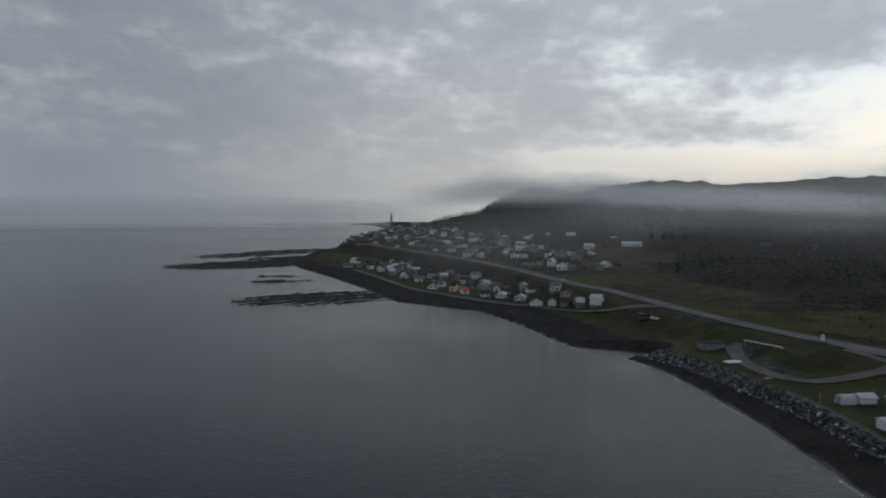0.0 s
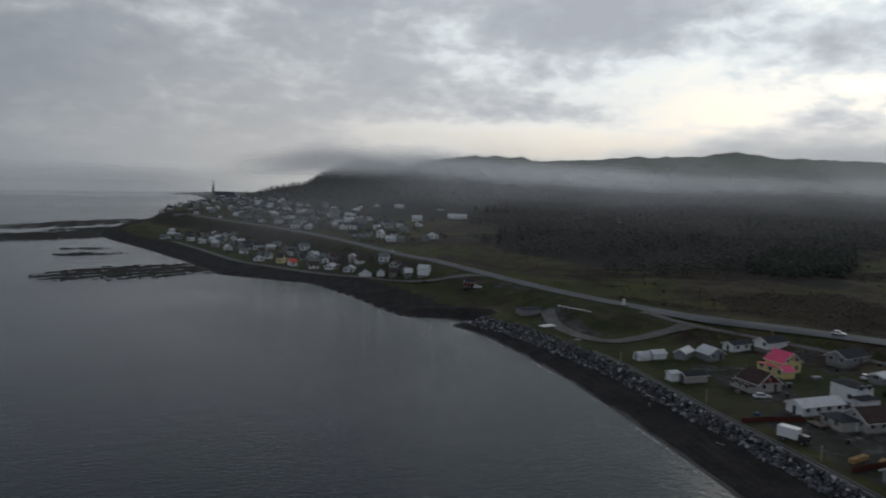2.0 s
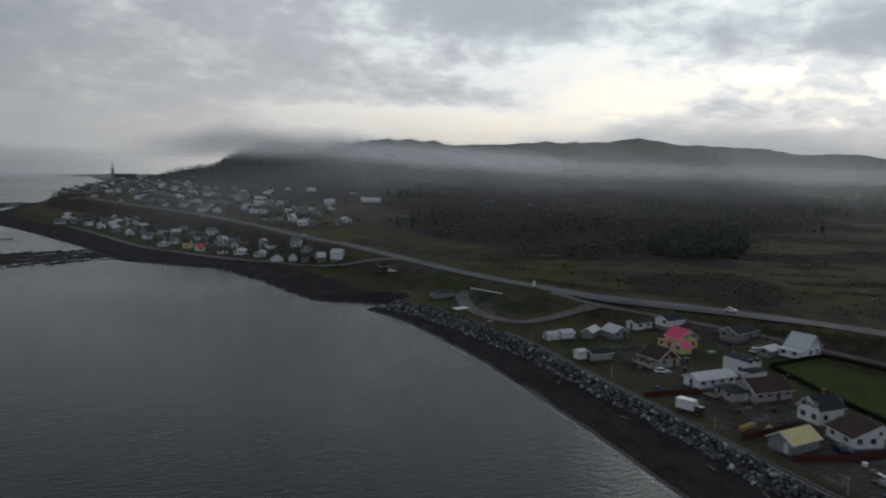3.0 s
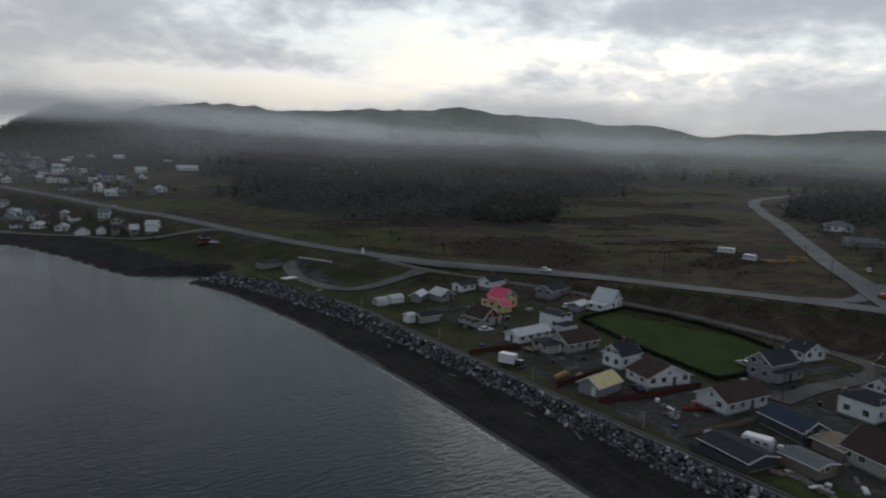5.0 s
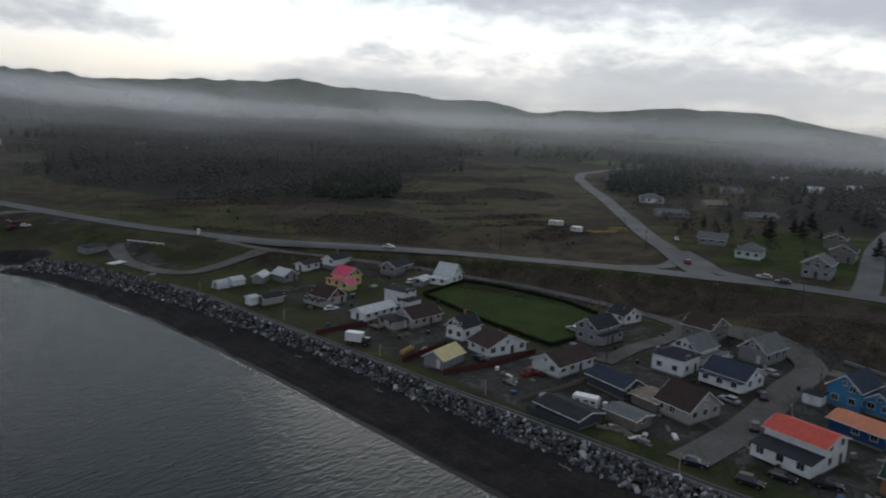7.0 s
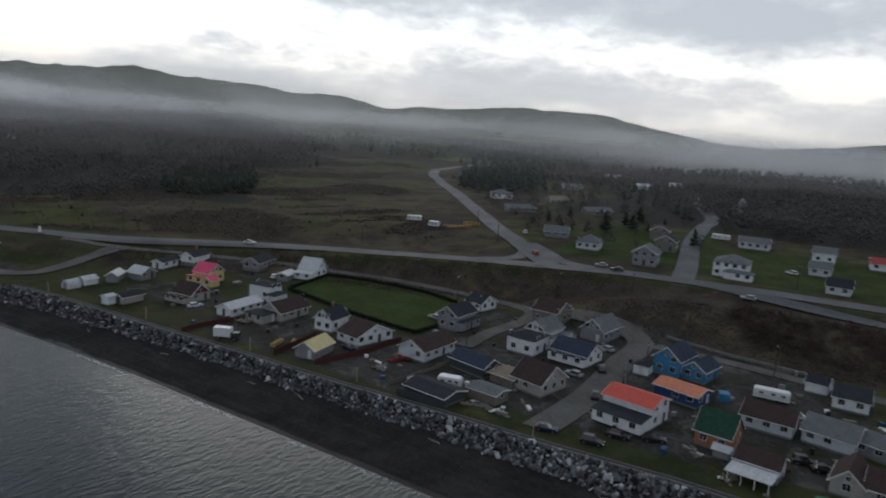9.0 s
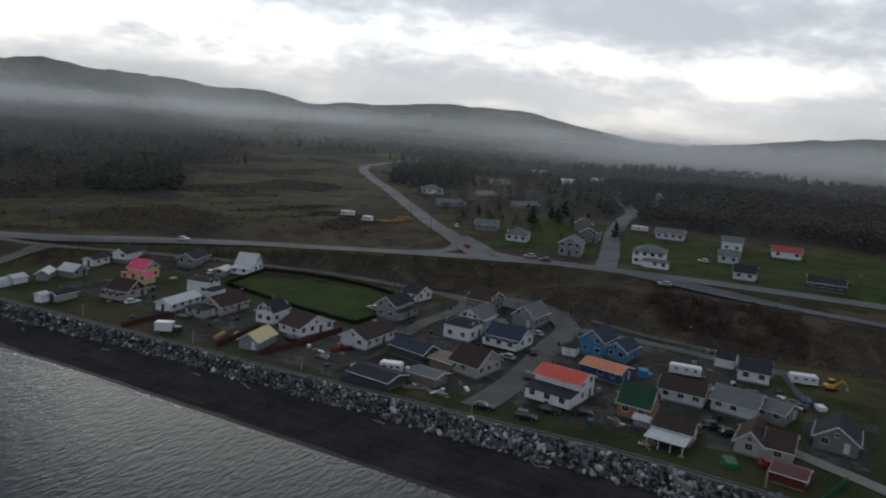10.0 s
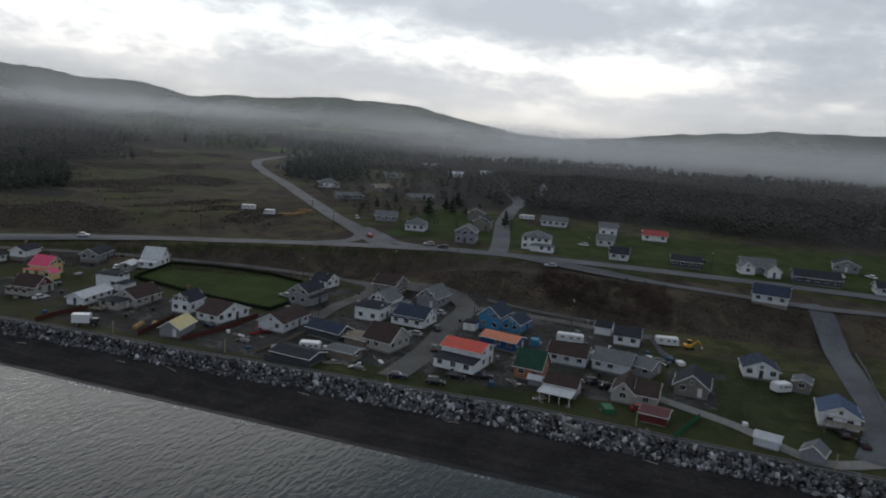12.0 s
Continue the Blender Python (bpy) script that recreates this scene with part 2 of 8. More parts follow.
def terrain_mat():
    """Ground cover by kind: dark beach, mown grass, brown heath, bare yards, wood floor."""
    m = bpy.data.materials.new("ground cover")
    m.use_nodes = True
    n = Nodes(m.node_tree)
    pos = n.add("ShaderNodeTexCoord").outputs["Object"]

    def mask(name):
        return n.add("ShaderNodeAttribute", attribute_name=name).outputs["Fac"]

    wide, mid, small = n.noise(pos, 0.012, 6, 0.6), n.noise(pos, 0.11, 6, 0.65), n.noise(pos, 1.1, 5, 0.7)
    both = n.math("ADD", n.math("MULTIPLY", mid, 0.6), n.math("MULTIPLY", small, 0.4))
    rough_grass = n.mix(n.step(both, 0.38, 0.62), (0.032, 0.038, 0.015), (0.074, 0.077, 0.032))
    heath = n.mix(n.step(both, 0.38, 0.62), (0.030, 0.0235, 0.020), (0.068, 0.056, 0.043))
    heath = n.mix(n.step(n.noise(pos, 0.06, 5, 0.6, distort=0.6), 0.50, 0.64, 0.0, 0.75), heath, (0.092, 0.074, 0.050))
    col = n.mix(n.step(n.math("ADD", n.math("MULTIPLY", wide, 0.7), n.math("MULTIPLY", n.noise(pos, 0.05, 5, 0.6), 0.3)), 0.42, 0.54), heath, rough_grass)
    # dark brush and pale straw in drifts over the open land
    drift = n.noise(pos, 0.028, 6, 0.62, distort=0.8)
    brush = n.math("ADD", mask("brush"), n.math("MULTIPLY", n.math("SUBTRACT", drift, 0.5), 1.6))
    col = n.mix(n.step(drift, 0.50, 0.34, 0.0, 0.75), col, (0.078, 0.068, 0.034))
    col = n.mix(n.step(brush, 0.32, 0.66, 0.0, 0.75), col, n.mix(n.step(both, 0.36, 0.64), (0.030, 0.024, 0.020), (0.056, 0.044, 0.037)))
    lawn = n.mix(n.step(both, 0.36, 0.64), (0.021, 0.027, 0.012), (0.044, 0.050, 0.023))
    worn = n.math("MULTIPLY", n.step(n.noise(pos, 0.045, 5, 0.62), 0.50, 0.66), 0.75)
    lawn = n.mix(worn, lawn, rough_grass)
    pitch = n.mix(n.step(both, 0.36, 0.64), (0.024, 0.040, 0.010), (0.044, 0.064, 0.018))
    pitch = n.mix(n.math("MULTIPLY", worn, 0.6), pitch, rough_grass)
    wood = n.mix(n.step(both, 0.36, 0.64), (0.022, 0.0215, 0.019), (0.034, 0.033, 0.028))
    leafy = n.mix(n.step(n.noise(pos, 0.02, 7, 0.68), 0.36, 0.64), (0.022, 0.034, 0.020), (0.060, 0.082, 0.036))
    leafy = n.mix(n.step(n.noise(pos, 0.0035, 5, 0.6, distort=0.6), 0.42, 0.60, 0.0, 0.7), leafy, (0.026, 0.036, 0.026))
    spring = n.mix(n.step(both, 0.36, 0.64), (0.045, 0.066, 0.018), (0.085, 0.115, 0.030))
    yard = n.mix(n.step(both, 0.38, 0.62), (0.024, 0.0235, 0.022), (0.062, 0.061, 0.058))
    yard = n.mix(n.step(n.noise(pos, 0.16, 4, 0.6, distort=1.2), 0.54, 0.62, 0.0, 0.7), yard, (0.100, 0.098, 0.094))
    beach = n.mix(n.step(both, 0.34, 0.68), (0.018, 0.017, 0.018), (0.040, 0.037, 0.037))
    strand = n.noise(n.vec("MULTIPLY", pos, (0.55, 0.035, 1.0)), 1.0, 5, 0.6, distort=0.5)
    beach = n.mix(n.step(strand, 0.42, 0.66), n.mix(1.0, beach, (0.84, 0.83, 0.83), "MULTIPLY"), n.mix(1.0, beach, (1.10, 1.09, 1.09), "MULTIPLY"))
    beach = n.mix(n.step(small, 0.62, 0.72, 0.0, 0.5), beach, (0.085, 0.083, 0.082))

    def edge(name):
        return n.step(n.math("ADD", mask(name), n.math("MULTIPLY", n.math("SUBTRACT", both, 0.5), 0.9)), 0.38, 0.62)

    for name, c in (("wood", wood), ("hill", leafy), ("spring", spring), ("heath", heath), ("lawn", lawn), ("pitch", pitch), ("yard", yard), ("beach", beach)):
        col = n.mix(edge(name), col, c)
    b = n.add("ShaderNodeBsdfPrincipled")
    soaked = n.step(n.math("ADD", mask("wet"), n.math("MULTIPLY", n.math("SUBTRACT", mid, 0.5), 0.8)), 0.25, 0.55, 0.0, 0.55)
    n.put(b.inputs["Base Color"], n.mix(soaked, col, (0.010, 0.010, 0.011)))
    wet = n.step(n.math("ADD", mask("wet"), n.math("MULTIPLY", n.math("SUBTRACT", mid, 0.5), 0.5)), 0.3, 0.7)
    n.put(b.inputs["Roughness"], n.math("SUBTRACT", 0.95, n.math("MULTIPLY", wet, 0.6)))
    b.inputs["Specular IOR Level"].default_value = 0.06
    bump = n.add("ShaderNodeBump")
    bump.inputs["Strength"].default_value, bump.inputs["Distance"].default_value = 1.0, 0.25
    n.put(bump.inputs["Height"], both)
    n.put(b.inputs["Normal"], bump.outputs[0])
    out = n.add("ShaderNodeOutputMaterial")
    n.put(out.inputs[0], b.outputs[0])
    return m


def sea_mat():
    m = bpy.data.materials.new("sea water")
    m.use_nodes = True
    n = Nodes(m.node_tree)
    pos = n.add("ShaderNodeTexCoord").outputs["Object"]
    swell = n.add("ShaderNodeMapping")
    n.put(swell.inputs["Vector"], pos)
    swell.inputs["Rotation"].default_value = (0, 0, radians(-18))
    swell.inputs["Scale"].default_value = (0.5, 1.15, 1.0)
    a = n.noise(swell.outputs[0], 0.17, 2, 0.5)
    b = n.noise(swell.outputs[0], 0.85, 3, 0.55, distort=0.35)
    calm = n.step(n.noise(pos, 0.006, 4, 0.55), 0.36, 0.64, 0.5, 1.0)
    h = n.math("ADD", n.math("MULTIPLY", a, 0.09), n.math("MULTIPLY", n.math("MULTIPLY", b, 0.27), calm))
    bump = n.add("ShaderNodeBump")
    bump.inputs["Strength"].default_value, bump.inputs["Distance"].default_value = 1.0, 0.9
    n.put(bump.inputs["Height"], h)
    s = n.add("ShaderNodeBsdfPrincipled")
    shallow = n.add("ShaderNodeAttribute", attribute_name="shallow").outputs["Fac"]
    n.put(s.inputs["Base Color"], n.mix(shallow, (0.004, 0.011, 0.018), (0.012, 0.024, 0.025)))
    s.inputs["Roughness"].default_value = 0.16
    s.inputs["Specular IOR Level"].default_value = 0.34
    s.inputs["Specular Tint"].default_value = (0.84, 0.93, 1.0, 1)
    s.inputs["IOR"].default_value = 1.333
    n.put(s.inputs["Normal"], bump.outputs[0])
    out = n.add("ShaderNodeOutputMaterial")
    n.put(out.inputs[0], s.outputs[0])
    return m


# ---------------------------------------------------------------- the lie of the land
SHORE = [(120, -4000), (84, -400), (79, -60), (79, 0), (79.6, 60), (79.8, 135), (78.6, 165), (76.8, 200), (72, 235), (67, 265), (57, 289), (67, 297), (56, 304), (40, 309), (31, 332),
         (19, 373), (-2, 422), (-26, 440), (-58, 466), (-97, 555), (-146, 655), (-200, 756), (-232, 830), (-244, 880), (-252, 950), (-262, 1100), (-265, 1500), (-265, 2200), (-900, 5200)]
HIGHWAY = [(246, -1500, 12), (232, -81, 15), (230, -51, 15.5), (226, -14, 16), (223, 27, 16), (216, 69, 16), (210, 92, 15.3), (205, 113, 14.5), (197, 150, 12.3), (176, 200, 10.8),
           (143, 248, 10), (131, 272, 10), (117, 302, 10.3), (103, 338, 11), (88, 380, 12.3), (72, 417, 14), (52, 454, 15.3), (20, 562, 15.8), (-31, 700, 16.2), (-90, 812, 17), (-143, 915, 18.5), (-178, 990, 20), (-205, 1100, 22), (-210, 1500, 26), (-200, 5200, 30)]
NEAR_RIDGE = [(-30, -2.2), (-12, -1.6), (-6, -0.75), (-4, -0.45), (-0.5, 0.05), (1.4, 1.1), (3.6, 1.9), (5.8, 1.72), (8, 1.25), (12, 1.1), (20, 0.95), (28, 0.5), (36, 0.1), (50, -0.3), (70, -0.45), (90, -0.3), (110, 0.1), (130, 0.3)]
FAR_RIDGE = [(-20, -1), (0, -0.4), (4, 0.8), (9, 1.9), (14.6, 2.42), (16.7, 2.3), (18.4, 1.98), (21.4, 2.2), (25.5, 2.34), (29.7, 2.52), (32.4, 2.66), (34.4, 2.50), (38, 2.30), (41, 2.06), (44.2, 1.8), (48.5, 1.62), (51.4, 1.05), (55.3, 1.22),
             (59.6, 1.5), (65, 1.64), (68, 1.5), (71.3, 0.95), (74.4, 0.42), (77.2, -0.05), (80.7, -0.2), (85.1, 0.16), (89.2, 0.65), (95.8, 1.24), (103, 1.45), (125, 1.6), (160, 1.2)]
EYE_H = 59.0


def smooth(a, b, v):
    k = np.clip((v - a) / (b - a), 0, 1)
    return k * k * (3 - 2 * k)


def waves(x, y, size, seed):
    """A cheap smooth unevenness, about -1 to 1."""
    r = np.random.RandomState(seed)
    out = 0 * x
    for k in range(5):
        a, f, p = r.uniform(0, 6.28), (0.7 + 0.5 * k) / size, r.uniform(0, 6.28)
        out = out + np.sin((x * np.cos(a) + y * np.sin(a)) * f * 6.28 + p) / (1 + 0.6 * k)
    return out / 2.6


def beside(line, x, y):
    """Signed distance to a line (its eastern side counts as positive) and its height at the nearest place."""
    best, height = np.full(x.shape, 1e9), np.zeros(x.shape)
    for a, b in zip(line, line[1:]):
        vx, vy = b[0] - a[0], b[1] - a[1]
        t = np.clip(((x - a[0]) * vx + (y - a[1]) * vy) / (vx * vx + vy * vy), 0, 1)
        d = np.hypot(x - a[0] - t * vx, y - a[1] - t * vy)
        near = d < best - 1e-9
        best = np.where(near, d, best)
        if len(a) > 2:
            height = np.where(near, a[2] + t * (b[2] - a[2]), height)
    east = x >= np.interp(y, [p[1] for p in line], [p[0] for p in line])
    return np.where(east, best, -best), height


LANE = [(131.4, 255, 9.7), (134.6, 245, 9.0), (139.5, 236, 8.4), (147, 224.5, 8.0), (153.4, 215, 7.6), (162, 200.5, 7.1), (170, 185, 6.7), (175.5, 166, 6.4), (181.9, 141, 6.3), (183.5, 114, 6.3), (182, 96, 6.5)]
TRACK = [(139.5, 235.6, 8.3), (129, 235.8, 6.6), (116.7, 233.6, 5.1), (105.2, 231, 4.5), (97.5, 240, 4.4)]
BANK_Y = [-400, -125, -27, 16, 43, 68, 95, 120, 155, 210, 262, 294]
BANK_TOE = [15.5, 15.5, 17.4, 17.9, 16.4, 15.9, 14.8, 14.2, 13.2, 11, 8, 6]
BANK_CREST = [22, 22, 22.6, 24.3, 21.8, 20.6, 18.5, 17.8, 16.8, 17.5, 15, 12]


def land(x, y):
    """The height of the ground, and the distances inland from the shore and from the highway."""
    x, y = np.asarray(x, float), np.asarray(y, float)
    s, _ = beside(SHORE, x, y)
    d, hz = beside(HIGHWAY, x, y)
    shelf = np.maximum(1.9 * smooth(-1.0, 15, s) + np.minimum(s, 0) * 0.12, -4.0)
    low = 4.3 + 1.6 * smooth(35, 95, s)
    far_shore = smooth(300, 330, y)
    toe, crest = np.interp(y, BANK_Y, BANK_TOE), np.interp(y, BANK_Y, BANK_CREST)
    wall = smooth(toe + 0.8, crest - 0.3, s) * (1 - far_shore) + smooth(14, 30, s) * far_shore
    h = shelf + (low - shelf) * wall
    # the bank up to the highway: steep beside the field, with a shelf for the side road further south
    south = low + (hz - 1.8 - low) * smooth(-46, -21, d) + 1.8 * smooth(-13, -5, d)
    field = low + (hz - low) * smooth(-17, -5, d)
    cape = low + (hz - low) * smooth(-34, -5, d)
    rise = south + (field - south) * smooth(40, 105, y)
    rise = rise + (cape - rise) * smooth(212, 262, y)
    h = np.where(s > 14, h + (rise - low) * smooth(14, 34, s), h)
    for line in (TRACK, LANE):
        lane, lane_z = beside(line, x, y)
        h = np.where(d < 0, h + (lane_z - h) * (1 - smooth(3.0, 9, np.abs(lane))), h)
    plateau = np.interp(y, [-200, 150, 250, 350, 500, 700, 1000, 1250], [17, 17, 14.5, 15, 19, 24, 31, 34]) + np.interp(d, [0, 60, 160, 400, 900], [-0.5, 0, 2.5, 6, 10])
    up = hz + (plateau - hz) * smooth(7, 55, d)
    up = up + waves(x, y, 90, 3) * 1.2 * smooth(30, 200, d)
    h = np.where(d > 0, np.maximum(up, h * (s < 20)), h)
    # hills all round the valley
    r, az = np.hypot(x, y), np.degrees(np.arctan2(x, y))
    n_el, f_el = np.interp(az, *zip(*NEAR_RIDGE)), np.interp(az, *zip(*FAR_RIDGE))
    n_r, f_r = 1750 + 60 * np.sin(az / 5), 3900 + 200 * np.sin(az / 9 + 1)
    n_top, f_top = EYE_H + n_r * np.tan(np.radians(n_el)), EYE_H + f_r * np.tan(np.radians(f_el))
    rough = 1 + 0.16 * (waves(x, y, 300, 8) + 0.5 * waves(x, y, 110, 9)) * (1 - np.exp(-((r - f_r) / 300) ** 2))
    near = 30 + (n_top - 30) * np.where(r < n_r, smooth(0.5, 1.0, r / n_r) ** 1.2, np.exp(-((r - n_r) / 420) ** 2))
    far = 40 + (f_top - 40) * np.where(r < f_r, smooth(0.40, 1.0, r / f_r) * rough, np.exp(-((r - f_r) / 500) ** 2))
    hill = np.maximum(near * smooth(0.5, 0.62, r / n_r), far * smooth(0.4, 0.5, r / f_r))
    hill = hill * smooth(10, 200, s)
    h = np.where(d > 0, np.maximum(h, hill), h)
    return h, s, d


def ground_z(x, y):
    return float(land(np.array([x]), np.array([y]))[0][0])


def grid_lines(parts):
    out = []
    for a, b, step in parts:
        out += list(np.arange(a, b, step))
    return np.array(out + [parts[-1][1]])


def mesh_of(name, verts, faces):
    me = bpy.data.meshes.new(name)
    me.from_pydata(verts, [], faces)
    me.update()
    return me


def smooth_shade(me):
    me.polygons.foreach_set("use_smooth", [True] * len(me.polygons))


def inside(x, y, corners):
    """Whether points lie in a polygon of a few corners."""
    r = np.zeros(x.shape, bool)
    for (x0, y0), (x1, y1) in zip(corners, corners[1:] + corners[:1]):
        hit = ((y0 > y) != (y1 > y)) & (x < (x1 - x0) * (y - y0) / (y1 - y0 + 1e-12) + x0)
        r ^= hit
    return r


FIELD = [(170, 161), (176, 134), (172, 108), (140, 98), (148, 158)]
LAWNS = [FIELD, [(96, 330), (112, 262), (126, 232), (98, 215), (84, 262)], [(104, 212), (132, 190), (128, 165), (101, 170)],
         [(235, 60), (300, 60), (330, -110), (236, -110)], [(112, -16), (160, -14), (160, -50), (112, -48)], [(166, 42), (180, 42), (178, 0), (166, -6)], [(103, 66), (113, 66), (117, 30), (121, 24), (118, 14), (106, 14)], [(134, 192), (150, 192), (148, 172), (131, 166)],
         [(232, 105), (330, 120), (330, 60), (240, 60)]]
YARDS = [[(102, 148), (136, 165), (136, 98), (104, 98)], [(113, 198), (130, 196), (131, 176), (127, 160), (111, 157)], [(140, 206), (156, 204), (166, 190), (160, 176), (150, 178), (148, 196)], [(104, 98), (170, 98), (185, 70), (180, -8), (118, -8), (112, 20), (112, 66), (104, 70)], [(118, -12), (150, -12), (150, -28), (122, -24)],
         [(89, 349), (103, 336), (102, 317), (88, 334)], [(95, 290), (108.6, 287), (107.7, 243), (98, 237), (89, 265)]]


VALLEY = [(150, 352), (193, 312), (235, 296), (300, 360), (440, 420), (800, 800), (900, 1250), (420, 1300), (200, 760), (118, 450)]


def brush_cover(x, y):
    """Where bare dark brushwood covers the open land, 0 to 1: long drifts along the valley."""
    u, v = x * 0.8 - y * 0.6, x * 0.6 + y * 0.8
    return smooth(-0.12, 0.32, waves(u * 0.55, v * 1.5, 95, 61) + 0.6 * waves(u * 0.7, v * 1.4, 38, 62))


def make_ground():
    xs = grid_lines([(-3000, -600, 300), (-600, -280, 40), (-280, 60, 4), (60, 250, 2.2), (250, 640, 5), (640, 1000, 12), (1000, 4900, 60)])
    ys = grid_lines([(-4000, -400, 200), (-400, -110, 20), (-110, 330, 2.6), (330, 700, 3.6), (700, 1000, 6), (1000, 4900, 60)])
    gx, gy = np.meshgrid(xs, ys)
    h, s, d = land(gx, gy)
    nx, ny = len(xs), len(ys)
    verts = np.stack([gx.ravel(), gy.ravel(), h.ravel()], -1)
    i = np.arange(nx * ny).reshape(ny, nx)
    faces = np.stack([i[:-1, :-1].ravel(), i[:-1, 1:].ravel(), i[1:, 1:].ravel(), i[1:, :-1].ravel()], -1)
    me = mesh_of("ground", verts.tolist(), faces.tolist())
    smooth_shade(me)
    masks = {
        "beach": 1 - smooth(-1.2, 0.8, s - np.interp(gy, BANK_Y, BANK_CREST) * (1 - smooth(300, 340, gy)) - 26 * smooth(300, 340, gy)),
        "wet": (1 - smooth(0.3, 2.6, s + 0.8 * waves(gx, gy, 14, 15))),
        "lawn": np.zeros_like(h), "yard": np.zeros_like(h),
        "heath": np.where(gy < 70, smooth(-52, -44, d), smooth(-30, -22, d)) * (1 - smooth(-8, -4, d)) * np.where(gy < 40, 0.62, 0.95) * (1 - 0.85 * smooth(330, 420, gy)),
        "wood": np.clip(inside(gx + 35 * waves(gx, gy, 130, 51), gy + 35 * waves(gx, gy, 110, 52), VALLEY) * 1.0 + smooth(500, 900, np.hypot(gx, gy)) * (d > 60) + smooth(300, 380, gx) * (gy < 160) + 0.62 * smooth(330, 420, gy) * smooth(-40, -28, d) * (1 - smooth(-9, -5, d)), 0, 1) * 0.9,
    }
    r = np.hypot(gx, gy)
    masks["brush"] = brush_cover(gx, gy) * (d > 8)
    masks["hill"] = smooth(1300, 1900, r) * (d > 60) * 0.95
    masks["spring"] = np.clip(smooth(0.15, 0.55, waves(gx, gy, 420, 71) + 0.7 * waves(gx, gy, 150, 72)) * smooth(650, 850, r) * (1 - smooth(1900, 2600, r)) * smooth(30, 48, np.degrees(np.arctan2(gx, gy))) * (gy > 260), 0, 1) * 0.85
    masks["lawn"] = np.where((s > 15) & (s < 78) & (gy < 930) & (gy > -120), np.where(gy > 330, np.where(s < 52, 0.55, 0.3), 0.50), 0.0)
    for poly in LAWNS:
        masks["lawn"] = np.maximum(masks["lawn"], inside(gx, gy, poly).astype(float) * (0.97 if poly is FIELD else 0.66))
    verge = (np.abs(np.abs(d) - 7.2) < 1.9) & (gy > -130) & (gy < 420)
    masks["lawn"] = np.maximum(masks["lawn"], verge * 0.62)
    masks["pitch"] = inside(gx, gy, FIELD).astype(float) * 0.75 + np.max([inside(gx, gy, p) for p in (LAWNS[3], LAWNS[-1])], axis=0) * 0.56
    for poly in YARDS:
        masks["yard"] = np.maximum(masks["yard"], inside(gx, gy, poly).astype(float) * 0.57)
    masks["yard"] = np.where(inside(gx, gy, FIELD), 0, masks["yard"])
    for name, v in masks.items():
        me.attributes.new(name, "FLOAT", "POINT").data.foreach_set("value", v.ravel().astype(np.float32))
    ob = new("ground", me)
    me.materials.append(terrain_mat())
    tagged(ob, "coastal land with dark beach, grass, brown heath and wooded hills", "ground", kind="structure")


make_ground()


def make_sea():
    """One level sheet out to the horizon; the floor shows through faintly in the shallows."""
    xs = grid_lines([(-4900, -500, 200), (-500, -60, 20), (-60, 160, 6), (160, 4900, 790)])
    ys = grid_lines([(-4900, -200, 235), (-200, 560, 10), (560, 1300, 20), (1300, 4900, 200)])
    gx, gy = np.meshgrid(xs, ys)
    off, _ = beside(SHORE, gx, gy)
    i = np.arange(gx.size).reshape(gx.shape)
    faces = np.stack([i[:-1, :-1].ravel(), i[:-1, 1:].ravel(), i[1:, 1:].ravel(), i[1:, :-1].ravel()], -1)
    me = mesh_of("water", np.stack([gx.ravel(), gy.ravel(), 0 * gx.ravel()], -1).tolist(), faces.tolist())
    smooth_shade(me)
    me.attributes.new("shallow", "FLOAT", "POINT").data.foreach_set("value", smooth(-75, 4, off).ravel().astype(np.float32))
    me.materials.append(sea_mat())
    tagged(new("water", me), "calm grey sea with fine ripples", "sea", kind="structure")


make_sea()


def ribbon(name, line, width, material, label, lift=0.10, category="road"):
    """A paved strip that follows the ground along a line."""
    pts = [Vector((x, y, 0)) for x, y in line]
    fine = []
    for k in range(len(pts) - 1):
        p0, p1, p2, p3 = pts[max(k - 1, 0)], pts[k], pts[k + 1], pts[min(k + 2, len(pts) - 1)]
        steps = max(2, int((p2 - p1).length / 3.0))
        for j in range(steps):
            t = j / steps
            fine.append(0.5 * ((2 * p1) + (p2 - p0) * t + (2 * p0 - 5 * p1 + 4 * p2 - p3) * t * t + (3 * p1 - p0 - 3 * p2 + p3) * t ** 3))
    fine.append(pts[-1])
    verts, faces = [], []
    cols = (-0.5, -0.25, 0.0, 0.25, 0.5)
    for k, p in enumerate(fine):
        way = (fine[min(k + 1, len(fine) - 1)] - fine[max(k - 1, 0)]).normalized()
        side = Vector((way.y, -way.x, 0))
        verts += [(p.x + side.x * c * width, p.y + side.y * c * width) for c in cols]
    flat = np.array(verts)
    z = land(flat[:, 0], flat[:, 1])[0].reshape(-1, len(cols))
    ends = np.pad(z, ((3, 3), (0, 0)), "edge")
    even = sum(ends[k:k + len(z)] for k in range(7)) / 7
    crown = np.maximum(z, 0.5 * even + 0.5 * even.mean(1, keepdims=True)).ravel() + lift
    verts = np.column_stack([flat, crown]).tolist()
    w = len(cols)
    for k in range(len(fine) - 1):
        for j in range(w - 1):
            a = k * w + j
            faces.append((a, a + 1, a + w + 1, a + w))
    me = mesh_of(name, verts, faces)
    smooth_shade(me)
    me.materials.append(material)
    return tagged(new(name, me), label, category, kind="structure")


